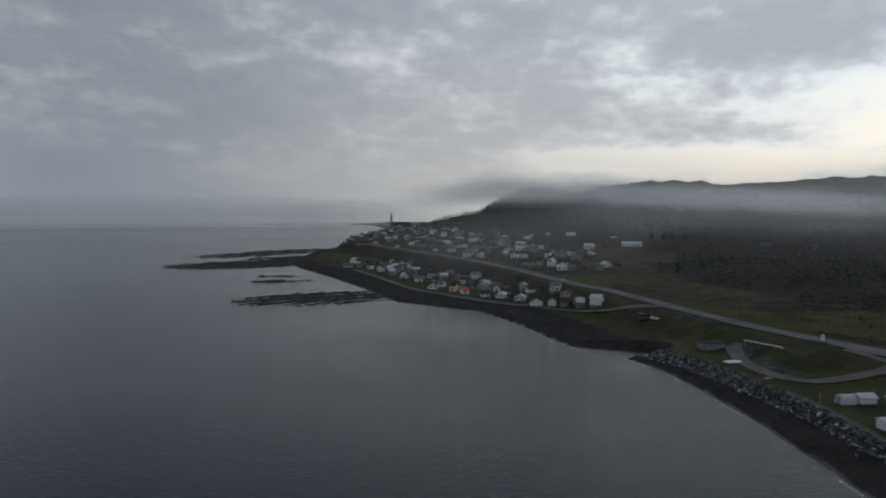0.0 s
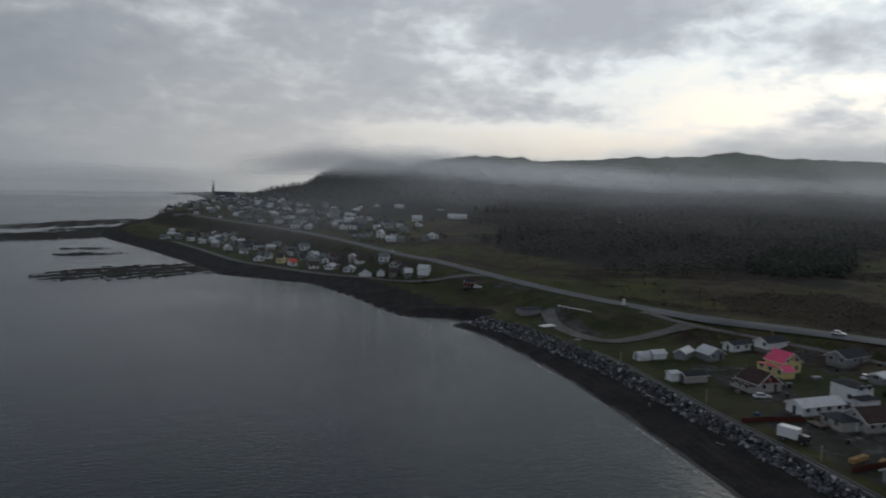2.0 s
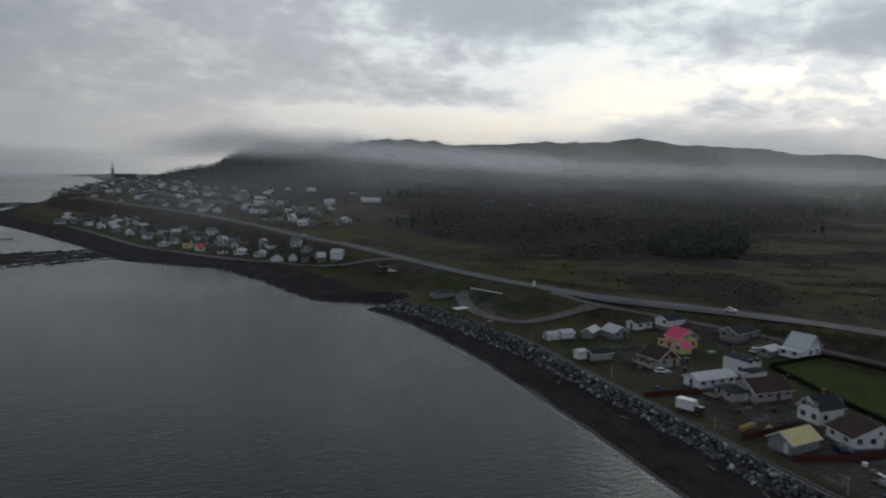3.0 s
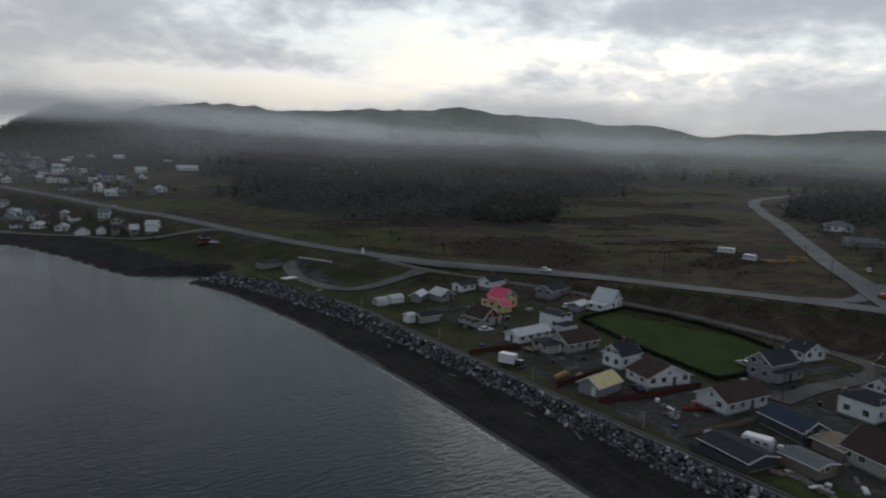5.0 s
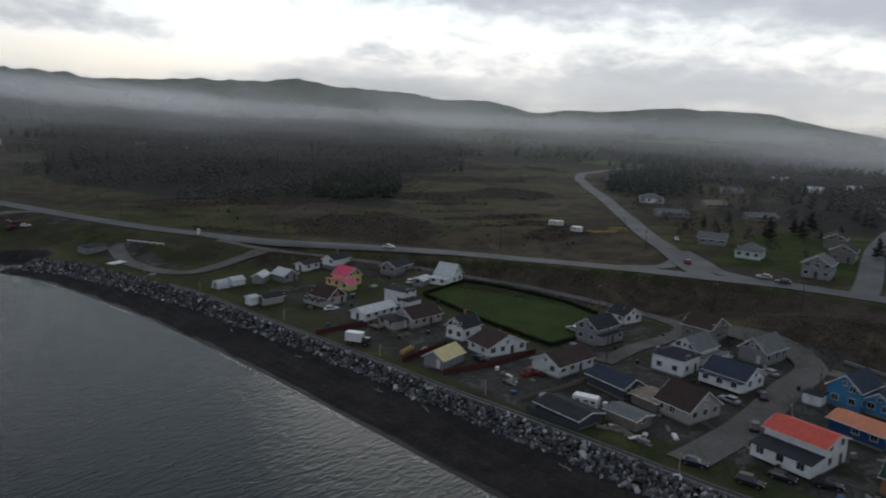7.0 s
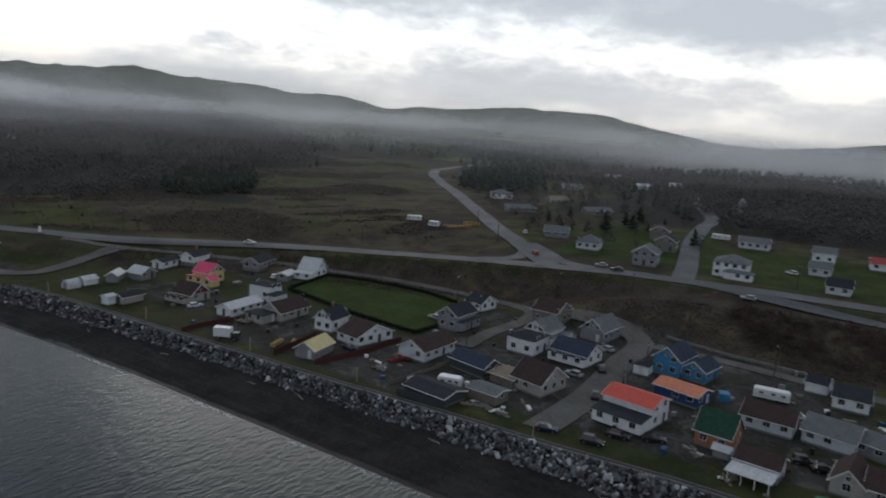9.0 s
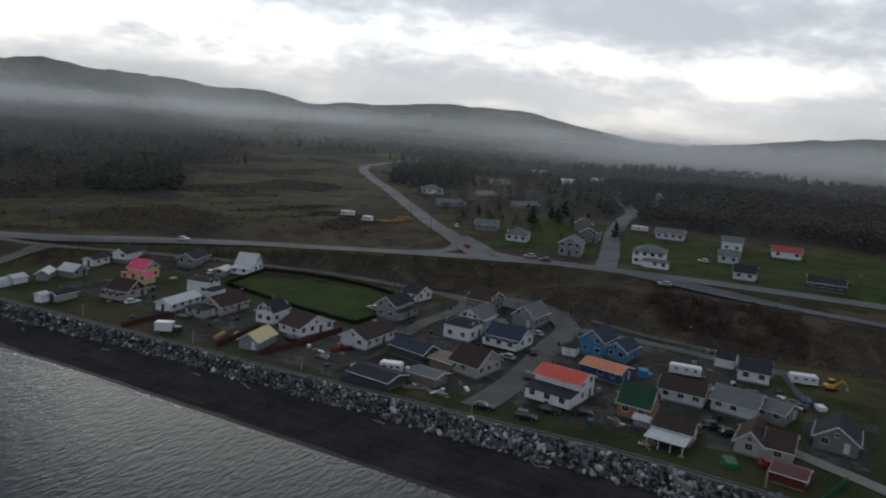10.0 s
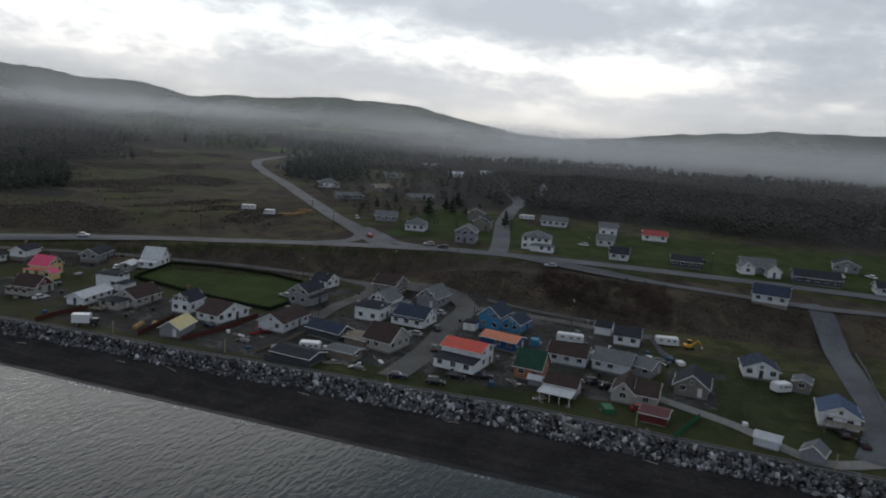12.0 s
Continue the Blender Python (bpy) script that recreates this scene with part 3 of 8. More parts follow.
HIGHWAY_LINE = [(r[0], r[1]) for r in HIGHWAY[1:-3]]
ribbon("road_highway", [(236, -160)] + HIGHWAY_LINE, 9.5, ASPHALT, "two-lane asphalt highway above the shore", 0.24)
ribbon("road_side", [(220, 66), (217, 36), (213, 5), (210, -21), (208, -55), (212, -77), (214, -110)], 5.5, ASPHALT, "narrow asphalt road beside the highway", 0.22)
ribbon("road_valley", [(208, 92), (240, 122), (266, 148), (346, 215), (441, 297), (475, 327), (520, 353), (568, 365), (640, 368)], 8.2, ASPHALT, "wide asphalt side road bending into the valley", 0.28)
ribbon("road_corner", [(243, 120), (227, 112.5), (215, 112), (206, 121)], 6, ASPHALT, "widened asphalt corner of the junction", 0.22)
ribbon("road_corner", [(243, 119), (231, 105), (221, 95), (217, 82), (216.5, 70)], 6, ASPHALT, "widened asphalt corner of the junction", 0.20)
ribbon("road_lane", [(220, 52), (245, 57), (301, 70), (347, 77), (400, 86), (505, 134)], 7.5, ASPHALT, "short asphalt lane between houses", 0.27)
ribbon("road_drive", [(212, -54), (206.5, -56.8), (190.8, -58.6), (158.6, -58.9), (137, -59.2), (123, -57), (109, -52.5)], 7.2, ASPHALT, "asphalt road down to the shore", 0.18)
ribbon("road_shore_lane", [(110, -54), (105, -42), (116, -28), (123, -14), (128, -4)], 3.6, CONCRETE, "narrow pale lane behind the shore", 0.14)
ribbon("road_village", [(107, 47), (130, 46), (154, 47.6), (173, 49), (180, 60), (181, 80)], 7.0, GRAVEL, "worn asphalt village street", 0.16)
ribbon("road_field", [(129, 259)] + [r[:2] for r in LANE] + [(177.5, 84), (166, 82.5), (154, 84.6), (139, 84)], 4.6, GRAVEL, "narrow pale lane round the playing field", 0.2)
ribbon("road_village_end", [(173, 49), (174, 30), (172, 10), (170, -10)], 4.5, GRAVEL, "gravel lane under the bank", 0.14)
ribbon("road_shore", [(94, 358), (76, 370), (62, 379), (41, 403), (16, 434), (-6, 454), (-28, 478), (-50, 511), (-88, 598), (-128, 690)], 4.2, GRAVEL, "narrow shore road past the lower houses", 0.18)
ribbon("road_rest_area", [(139.5, 235.6), (129, 235.8), (116.7, 233.6), (105.2, 231), (97.5, 240), (95, 262), (99, 286)], 6, GRAVEL, "gravel track to the lawn by the shore", 0.16)
CREST_LINE = [(x0 + c, y0) for y0, x0, c in [(q, float(np.interp(q, [r[1] for r in SHORE], [r[0] for r in SHORE])), float(np.interp(q, BANK_Y, BANK_CREST))) for q in range(-120, 221, 10)]]
ribbon("pavement_seawall", [(x + 0.95, y) for x, y in CREST_LINE], 1.4, TARMAC, "dark asphalt walkway along the top of the rock wall", 0.12, "path")

# ---------------------------------------------------------------- helpers for things
def box(bm, cx, cy, cz, sx, sy, sz, taper=1.0):
    v = []
    for z, k in ((-0.5, 1.0), (0.5, taper)):
        for x, y in ((-0.5, -0.5), (0.5, -0.5), (0.5, 0.5), (-0.5, 0.5)):
            v.append(bm.verts.new((cx + x * sx * k, cy + y * sy * k, cz + z * sz)))
    for q in ((3, 2, 1, 0), (4, 5, 6, 7), (0, 1, 5, 4), (1, 2, 6, 5), (2, 3, 7, 6), (3, 0, 4, 7)):
        bm.faces.new([v[i] for i in q])
    return bm


def tube(bm, a, b, r0, r1=None, sides=8):
    a, b = Vector(a), Vector(b)
    r1 = r0 if r1 is None else r1
    turn = (b - a).to_track_quat("Z", "Y").to_matrix()
    rings = []
    for p, r in ((a, r0), (b, r1)):
        rings.append([bm.verts.new(p + turn @ Vector((r * math.cos(6.2832 * k / sides), r * math.sin(6.2832 * k / sides), 0))) for k in range(sides)])
    for k in range(sides):
        bm.faces.new((rings[0][k], rings[0][(k + 1) % sides], rings[1][(k + 1) % sides], rings[1][k]))
    bm.faces.new(rings[0][::-1])
    bm.faces.new(rings[1])
    return bm


def prism(bm, outline, x0, x1):
    """A closed outline in y and z, drawn along x."""
    a = [bm.verts.new((x0, y, z)) for y, z in outline]
    b = [bm.verts.new((x1, y, z)) for y, z in outline]
    n = len(outline)
    bm.faces.new(a[::-1])
    bm.faces.new(b)
    for k in range(n):
        bm.faces.new((a[k], a[(k + 1) % n], b[(k + 1) % n], b[k]))
    return bm


def data_of(name, bm, material):
    bmesh.ops.recalc_face_normals(bm, faces=bm.faces)
    me = bpy.data.meshes.new(name)
    bm.to_mesh(me)
    bm.free()
    me.materials.append(material)
    return me


def part(name, bm, material, parent, label="", at=None):
    """One mesh object under a thing or a part."""
    me = bm if isinstance(bm, bpy.types.Mesh) else data_of(name, bm, material)
    ob = new(name, me)
    ob.parent = parent
    if at is not None:
        ob.matrix_local = at
    return tagged(ob, label)


def thing(name, m, label, category, group=""):
    ob = new(name)
    ob.empty_display_size = 0.3
    ob.matrix_world = m
    return tagged(ob, label, category, group)


SHARED = {}


def shared(key, make):
    if key not in SHARED:
        SHARED[key] = make()
    return SHARED[key]


def window_frame_mesh(w, h):
    def make():
        bm = bmesh.new()
        t = 0.07
        for sx in (-1, 1):
            box(bm, sx * (w / 2), 0, 0, t, 0.10, h + t)
        for sz in (-1, 1):
            box(bm, 0, 0, sz * (h / 2), w - t, 0.10, t)
        box(bm, 0, 0, 0, 0.05, 0.07, h - t)
        return data_of("window", bm, TRIM)
    return shared(("wf", w, h), make)


def pane_mesh(w, h):
    def make():
        bm = bmesh.new()
        box(bm, 0, 0, 0, w - 0.08, 0.03, h - 0.08)
        return data_of("pane", bm, GLASS)
    return shared(("wp", w, h), make)


def door_mesh(w, h, mat):
    def make():
        bm = bmesh.new()
        box(bm, 0, 0, h / 2, w, 0.08, h)
        box(bm, 0, -0.03, h * 0.72, w * 0.6, 0.08, h * 0.3)
        box(bm, 0, -0.03, h * 0.28, w * 0.6, 0.08, h * 0.3)
        return data_of("door", bm, mat)
    return shared(("door", w, h, mat.name), make)


def knob_mesh():
    def make():
        bm = bmesh.new()
        tube(bm, (0, 0, 0), (0, -0.09, 0), 0.04, 0.03, 6)
        return data_of("handle", bm, STEEL)
    return shared("knob", make)


def steel_mat():
    def build(n, pos, rnd):
        return n.mix(n.noise(pos, 6, 3), (0.28, 0.28, 0.29), (0.45, 0.45, 0.46)), None
    return surface("dull steel", build, 0.4, 1.0)


STEEL = steel_mat()
DOOR_WHITE = painted("white door paint", (0.66, 0.66, 0.66))
DOOR_DARK = painted("dark door paint", (0.05, 0.05, 0.055))


def roof_outline(half, eave, ridge, over, thick, hip=0.0):
    slope = (ridge - eave) / half
    low = eave - over * slope
    return [(-half - over, low), (0, ridge), (half + over, low), (half + over, low + thick), (0, ridge + thick * 1.15), (-half - over, low + thick)]


def house(label, x, y, rot, length, width, eave, rise, wall, roof, floors=1, chimney=False, name="house", hip=False, windows=True, doors=1, lean=None,
          lean_roof=None, category="house", base=0.35, fine=True, group="", trim=True, z=None, door_mat=None, gable=None, open_lean=False):
    """A house with its ridge along its own x. lean: (side -1 or 1 across the ridge, depth, low edge's height)."""
    rnd = random.Random(int(abs(x) * 31 + abs(y) * 17))
    z = ground_z(x, y) if z is None else z
    eave = eave * 0.93 if eave > 2.6 else eave
    h = thing(name, pose(x, y, z - 0.03, 0, 0, rot), label, category, group)
    L, W = length / 2, width / 2
    bm = bmesh.new()
    box(bm, 0, 0, (base - 1.6) / 2, length - 0.12, width - 0.12, base + 1.6)
    part("foundation", bm, CONCRETE, h)
    bm = bmesh.new()
    if hip:
        box(bm, 0, 0, (base + eave) / 2, length, width, eave - base)
    else:
        prism(bm, [(-W, base), (W, base), (W, eave), (0, eave + rise), (-W, eave)], -L, L)
    part("wall", bm, wall, h)
    bm = bmesh.new()
    over = 0.4 if length > 5 else 0.25
    if hip:
        lo = [bm.verts.new((sx * (L + over), sy * (W + over), eave)) for sx, sy in ((-1, -1), (1, -1), (1, 1), (-1, 1))]
        hi = [bm.verts.new((sx * (L + over), sy * (W + over), eave + 0.15)) for sx, sy in ((-1, -1), (1, -1), (1, 1), (-1, 1))]
        run = max(L - W, 0.3)
        top = [bm.verts.new((-run, 0, eave + rise)), bm.verts.new((run, 0, eave + rise))]
        bm.faces.new(lo[::-1])
        for k in range(4):
            bm.faces.new((lo[k], lo[(k + 1) % 4], hi[(k + 1) % 4], hi[k]))
        bm.faces.new((hi[0], hi[1], top[1], top[0]))
        bm.faces.new((hi[1], hi[2], top[1]))
        bm.faces.new((hi[2], hi[3], top[0], top[1]))
        bm.faces.new((hi[3], hi[0], top[0]))
    else:
        prism(bm, roof_outline(W, eave + 0.02, eave + rise + 0.02, over, 0.16), -L - over, L + over)
    part("roof", bm, roof, h)
    if trim and not hip and fine:
        slope = rise / W
        for sx in (-1, 1):
            bm = bmesh.new()
            o = over + 0.03
            prism(bm, [(-W - o, eave - o * slope - 0.12), (0, eave + rise - 0.10), (W + o, eave - o * slope - 0.12), (W + o, eave - o * slope + 0.15), (0, eave + rise + 0.17), (-W - o, eave - o * slope + 0.15)],
                  sx * (L + over + 0.03) - 0.03, sx * (L + over + 0.03) + 0.03)
            part("barge_board", bm, TRIM, h, "white barge board")
    if chimney:
        bm = bmesh.new()
        box(bm, L * 0.3, W * 0.25, eave + rise * 0.75 + 0.6, 0.6, 0.6, 1.9)
        box(bm, L * 0.3, W * 0.25, eave + rise * 0.75 + 1.6, 0.75, 0.75, 0.15)
        part("chimney", bm, CHIMNEY, h)
    if lean:
        side, depth, low = lean
        bm = bmesh.new()
        y0, y1 = side * W, side * (W + depth)
        top = eave - 0.55 if floors == 1 else eave - 1.5
        if open_lean:
            bm.free()
            for k in range(4):
                bm = box(bmesh.new(), -L + 0.3 + k * (length - 0.6) / 3, y1 - side * 0.2, low / 2 - 0.2, 0.14, 0.14, low + 0.4)
                part("post", bm, TRIM, h)
        else:
            prism(bm, [(y0, base), (y1, base), (y1, low), (y0, top)], -L + 0.05, L - 0.05)
            part("lean_to", bm, wall, h)
        bm = bmesh.new()
        yo = side * (W + depth + 0.35)
        lo = low - 0.35 * (top - low) / depth
        prism(bm, [(y0, top + 0.02), (yo, lo + 0.02), (yo, lo + 0.15), (y0, top + 0.15)], -L - 0.2, L + 0.2)
        part("lean_to_roof", bm, lean_roof or roof, h)
    if gable:
        for sx in (-1, 1):
            bm = prism(bmesh.new(), [(-W * 0.96, eave + 0.12), (W * 0.96, eave + 0.12), (0, eave + rise * 0.98)], sx * (L + 0.02) - 0.02, sx * (L + 0.02) + 0.02)
            part("gable_panel", bm, gable, h, "boarded gable panel")
    if fine and trim and not hip:
        slope = rise / W
        for sy in (-1, 1):
            bm = box(bmesh.new(), 0, sy * (W + over + 0.05), eave - over * slope + 0.05, length + 2 * over, 0.10, 0.14)
            part("gutter", bm, TRIM, h, "white gutter")
    if not windows:
        return h
    # openings: sides -y, +y run along the ridge; -x, +x are the gables
    ww, wh = (1.35, 1.3) if fine else (1.5, 1.3)
    sides = [(pose(0, -W, 0), length, -1), (pose(0, W, 0, 0, 0, 180), length, 1), (pose(-L, 0, 0, 0, 0, -90), width, 0), (pose(L, 0, 0, 0, 0, 90), width, 0)]
    door_side = rnd.choice((0, 2))
    for k, (m, span, across) in enumerate(sides):
        if lean and across and across == lean[0] and not open_lean:
            m = m @ pose(0, -lean[1], 0)
        count = max(1, int(span / 2.7))
        slots = [(j + 0.5) / count * span - span / 2 for j in range(count)]
        for f in range(floors):
            zc = base + 1.55 + f * 2.55
            if lean and across and across == lean[0] and f:
                m = sides[k][0]
                zc = eave - 0.62
            if zc + wh / 2 > eave and across:
                continue
            for j, sx in enumerate(slots):
                if doors and f == 0 and k == door_side and j == len(slots) // 2:
                    d = part("door", door_mesh(0.95, 2.05, door_mat or (DOOR_WHITE if rnd.random() < 0.6 else DOOR_DARK)), None, h, at=m @ pose(sx, -0.02, base - 0.05))
                    if fine:
                        part("handle", knob_mesh(), None, d, at=pose(0.36, -0.05, 1.0))
                    continue
                if rnd.random() < 0.12:
                    continue
                if lean and across == lean[0] and f:
                    w = part("window", window_frame_mesh(1.05, 0.55), None, h, at=m @ pose(sx, -0.02, zc))
                    part("pane", pane_mesh(1.05, 0.55), None, w)
                    continue
                w = part("window", window_frame_mesh(ww, wh), None, h, at=m @ pose(sx, -0.02, zc))
                part("pane", pane_mesh(ww, wh), None, w)
        if not across and rise > 1.8 and fine:
            w = part("window", window_frame_mesh(0.8, 0.9), None, h, at=m @ pose(0, -0.02, eave + rise * 0.32))
            part("pane", pane_mesh(0.8, 0.9), None, w)
    return h


def chimney_mat():
    def build(n, pos, rnd):
        brick = n.add("ShaderNodeTexBrick")
        n.put(brick.inputs["Vector"], pos)
        brick.inputs["Scale"].default_value = 4.0
        brick.inputs["Color1"].default_value, brick.inputs["Color2"].default_value = (0.16, 0.07, 0.05, 1), (0.22, 0.11, 0.08, 1)
        brick.inputs["Mortar"].default_value = (0.25, 0.23, 0.2, 1)
        return brick.outputs[0], brick.outputs["Fac"]
    return surface("chimney brick", build, 0.9, bump=-0.01)


CHIMNEY = chimney_mat()


# ---------------------------------------------------------------- shore houses
house("yellow house with pink metal roof", 138, 184.5, 98, 6.8, 6.8, 4.0, 2.6, YELLOW, PINK_ROOF, 2, name="house", lean=(1, 3.0, 2.7))
house("small yellow annexe with pink metal roof", 134, 178.3, 8, 3.8, 3.8, 2.4, 1.2, YELLOW, PINK_ROOF, name="annexe", category="shed")
house("beige house with brown shingle roof and red gable", 120.5, 170.5, 96, 8.2, 7.4, 2.8, 2.8, BEIGE, BROWN_ROOF, gable=RED_WALL, lean=(1, 2.6, 2.1))
house("low white shed with dark roof", 106, 179.5, 5, 7, 3.4, 2.3, 0.8, BEIGE, BLACK_ROOF, name="shed", category="shed")
house("small white garden shed", 100.5, 181, 5, 2.6, 2.8, 2.6, 0.5, WHITE, WHITE_ROOF, name="shed", category="shed", windows=False)


def round_shelter(label, x, y, rot, length, width, height):
    """A tunnel-shaped shelter: curved skin over hoops, with flat ends."""
    z = ground_z(x, y)
    t = thing("shelter", pose(x, y, z, 0, 0, rot), label, "shelter")
    arc = [(-math.cos(math.pi * k / 14) * width / 2, max(0.0, math.sin(math.pi * k / 14)) ** 0.8 * height) for k in range(15)]
    part("cover", prism(bmesh.new(), [(-width / 2, -0.2)] + arc + [(width / 2, -0.2)], -length / 2, length / 2), WHITE_ROOF, t)
    for j in range(5):
        px = -length / 2 + 0.1 + j * (length - 0.2) / 4
        bm = bmesh.new()
        for (a, b), (c, d) in zip(arc, arc[1:]):
            tube(bm, (px, a * 1.01, b * 1.01), (px, c * 1.01, d * 1.01), 0.05, 0.05, 5)
        part("hoop", bm, TRIM, t)
    part("door", box(bmesh.new(), -length / 2 - 0.03, 0, 0.95, 0.06, 1.4, 1.9), GREY_SIDING, t)


round_shelter("white half-round storage shelter on the grass", 103.5, 206, 8, 4.6, 3.4, 2.7)
house("white storage shelter with gable roof", 108.8, 206.3, 8, 4.8, 3.6, 2.1, 0.9, WHITE, WHITE_ROOF, name="shelter", category="shelter", windows=False)
house("low white shed with metal roof", 118, 206, 40, 7, 3.6, 2.5, 1.0, GREY_SIDING, WHITE_ROOF, name="shed", category="shed")
house("grey shed with white metal roof", 125.5, 203, 98, 6.2, 6, 2.7, 1.7, GREY_SIDING, WHITE_ROOF, name="house")
house("low white shed with dark roof", 140, 211, 15, 8, 4.5, 2.6, 0.9, WHITE, BLACK_ROOF, name="shed", category="shed")
house("white bungalow with dark roof", 150.5, 208, 14, 9, 5.5, 2.7, 1.5, WHITE, BLACK_ROOF, chimney=True)
house("long white metal shed with white roof", 121.5, 149.6, 7, 12.8, 5.2, 2.6, 1.2, WHITE, WHITE_ROOF, name="shed", category="shed", doors=1)
house("grey bungalow with brown and black shingles", 127.5, 137.5, 3, 11.5, 7.6, 2.9, 2.4, BEIGE, BROWN_ROOF)
house("grey flat-roofed wing with black roofing", 119.6, 138.6, 93, 6.4, 5.4, 2.6, 0.5, BEIGE, BLACK_ROOF, name="annexe", category="shed", hip=True)
house("white two-storey house with flat dark roof", 137, 156, 98, 8, 5.6, 4.8, 0.7, WHITE, BLACK_ROOF, 2, hip=True)
house("white annexe with dark roof", 136, 150, 8, 5.9, 3.2, 2.7, 0.7, WHITE, BLACK_ROOF, name="annexe", category="shed", hip=True)
house("grey barn with weathered roof", 162, 187, 18, 11.5, 6.5, 2.8, 1.8, GREY_SIDING, BLACK_ROOF, name="barn", category="barn")
house("white house with white metal roof", 166.5, 164.6, 105, 6.8, 7, 3.7, 3.2, WHITE, WHITE_ROOF, 1, lean=(1, 3.8, 2.4))
house("small grey garage with white metal roof", 156.7, 167.5, 20, 6.5, 4, 2.3, 0.7, GREY_SIDING, WHITE_ROOF, name="garage", category="garage")
house("white house with black shingle roof", 128, 120, 5, 7.6, 5.6, 3.9, 2.4, WHITE, BLACK_ROOF, 2, chimney=True)
house("white bungalow with brown shingle roof", 126.6, 107, 80, 8, 12, 2.8, 2.5, WHITE, BROWN_ROOF)
house("pale shed with yellow metal roof", 109.6, 108.6, 11, 8.5, 5.4, 2.5, 1.7, GREY_SIDING, YELLOW_ROOF, name="shed", category="shed")
house("white garage with brown shingle roof", 128.8, 88.6, -2, 12.8, 7.9, 3.0, 2.1, PALE_BLUE, BROWN_ROOF, name="house")
house("low dark shed with a sagging dark roof", 107.3, 71.5, 84, 11, 7, 2.0, 0.8, DARK_SIDING, BLACK_ROOF, name="shed", category="shed", windows=False)
house("dark navy bungalow with slate blue roof", 127, 73.5, 78, 10.9, 6, 2.7, 1.6, DARK_SIDING, NAVY_ROOF)
house("grey two-storey house with black roof", 152.5, 95.1, -2, 9.6, 6.6, 4.6, 2.3, GREY_SIDING, BLACK_ROOF, 2, lean=(-1, 1.6, 2.8))
house("white cottage with black roof", 172.5, 99.2, 80, 6.2, 7.1, 2.9, 2.0, WHITE, BLACK_ROOF)
house("weathered grey shed with clutter", 114, 62.3, 85, 7.1, 5, 2.3, 0.5, WEATHERED, GREY_ROOF, name="shed", category="shed")
house("low shed with weathered boards for roof", 126, 63.5, 80, 6.5, 6.5, 2.1, 0.5, WEATHERED, TAN_ROOF := shingle("tan shingles", (0.22, 0.18, 0.14)), name="shed", category="shed")
house("beige house with brown shingle roof", 127, 56.8, 79, 8.2, 9.4, 3.1, 3.2, BEIGE, BROWN_ROOF)
house("white building with dark hipped roof", 147.5, 70.2, 88, 7.8, 7.8, 4.4, 1.6, WHITE, BLACK_ROOF, 2, hip=True)
house("white gabled house with grey-green roof", 158, 70.8, -4, 9.5, 6.8, 3.9, 2.6, WHITE, GREY_ROOF, 2, lean=(-1, 3, 2.6))
house("tan house with brown roof", 174, 76, 86, 8, 9, 4.2, 2.4, TAN, BROWN_ROOF, 2)
house("grey gabled house with green-grey roof", 170.5, 59.4, -7, 10, 6.8, 3.7, 2.8, GREY_SIDING, GREY_ROOF, 2)
house("white house with slate blue shingle roof", 149.5, 57.5, 84, 10, 8, 3.1, 2.3, WHITE, NAVY_ROOF, lean=(1, 1.6, 2.4))
house("white house with orange red metal roof", 125.5, 34.2, 82, 10.6, 8, 5.0, 1.3, WHITE, ORANGE_ROOF, 2, lean=(1, 4.2, 2.7), lean_roof=BLACK_ROOF)
house("deep blue shed with salmon metal roof", 142, 29.2, 78, 10, 6.5, 2.9, 1.0, DEEP_BLUE, SALMON_ROOF, name="shed", category="shed")
house("blue two-storey house with slate roof", 157.5, 35.6, -8, 9, 6.6, 4.7, 2.6, BLUE, NAVY_ROOF, 2)
house("blue rear wing with slate roof", 157.5, 29.3, -10, 8, 5.5, 3.2, 1.9, BLUE, NAVY_ROOF, name="annexe")
house("white glazed porch with black roof", 151, 41, 0, 3.4, 3.6, 2.7, 0.9, WHITE, BLACK_ROOF, name="porch", category="porch", hip=True)
house("brown boarded cottage with green shingle roof", 124.6, 17.6, 85, 6.6, 7.2, 3.4, 3.3, BRICK_WALL, GREEN_ROOF)
house("pale lean-to greenhouse by the cottage", 119, 15.5, 85, 3, 2, 1.7, 0.6, GREY_SIDING, WHITE_ROOF, name="shed", category="shed", windows=False)
house("grey garage with brown roof and white ribbed canopy", 117, 8.8, 85, 7.3, 5.4, 2.9, 1.5, GREY_SIDING, BROWN_ROOF, name="garage", category="garage", lean=(1, 4.8, 2.0), lean_roof=WHITE_ROOF, open_lean=True)
house("pale grey bungalow with brown shingle roof", 139, 10.8, 88, 9.6, 7.5, 2.9, 2.0, PALE_BLUE, BROWN_ROOF)
house("white garage with black roof", 162.2, -1.9, 91, 7, 8.4, 3.0, 1.7, WHITE, BLACK_ROOF, name="garage", category="garage")
house("small white garage with grey roof", 167, 5.2, 86, 4.6, 4.7, 2.7, 1.3, WHITE, BLACK_ROOF, name="garage", category="garage")
house("pale bungalow with grey shingle roof", 139, -0.6, 80, 9.2, 8, 2.9, 2.2, PALE_BLUE, GREY_ROOF)
house("glazed wing with grey shingle roof", 139.5, -8, 70, 6, 7, 2.6, 1.4, GREY_SIDING, GREY_ROOF, name="annexe")
house("beige gabled house with brown shingle roof", 121.5, -4.8, -4, 9, 5, 2.9, 2.2, BEIGE, BROWN_ROOF)
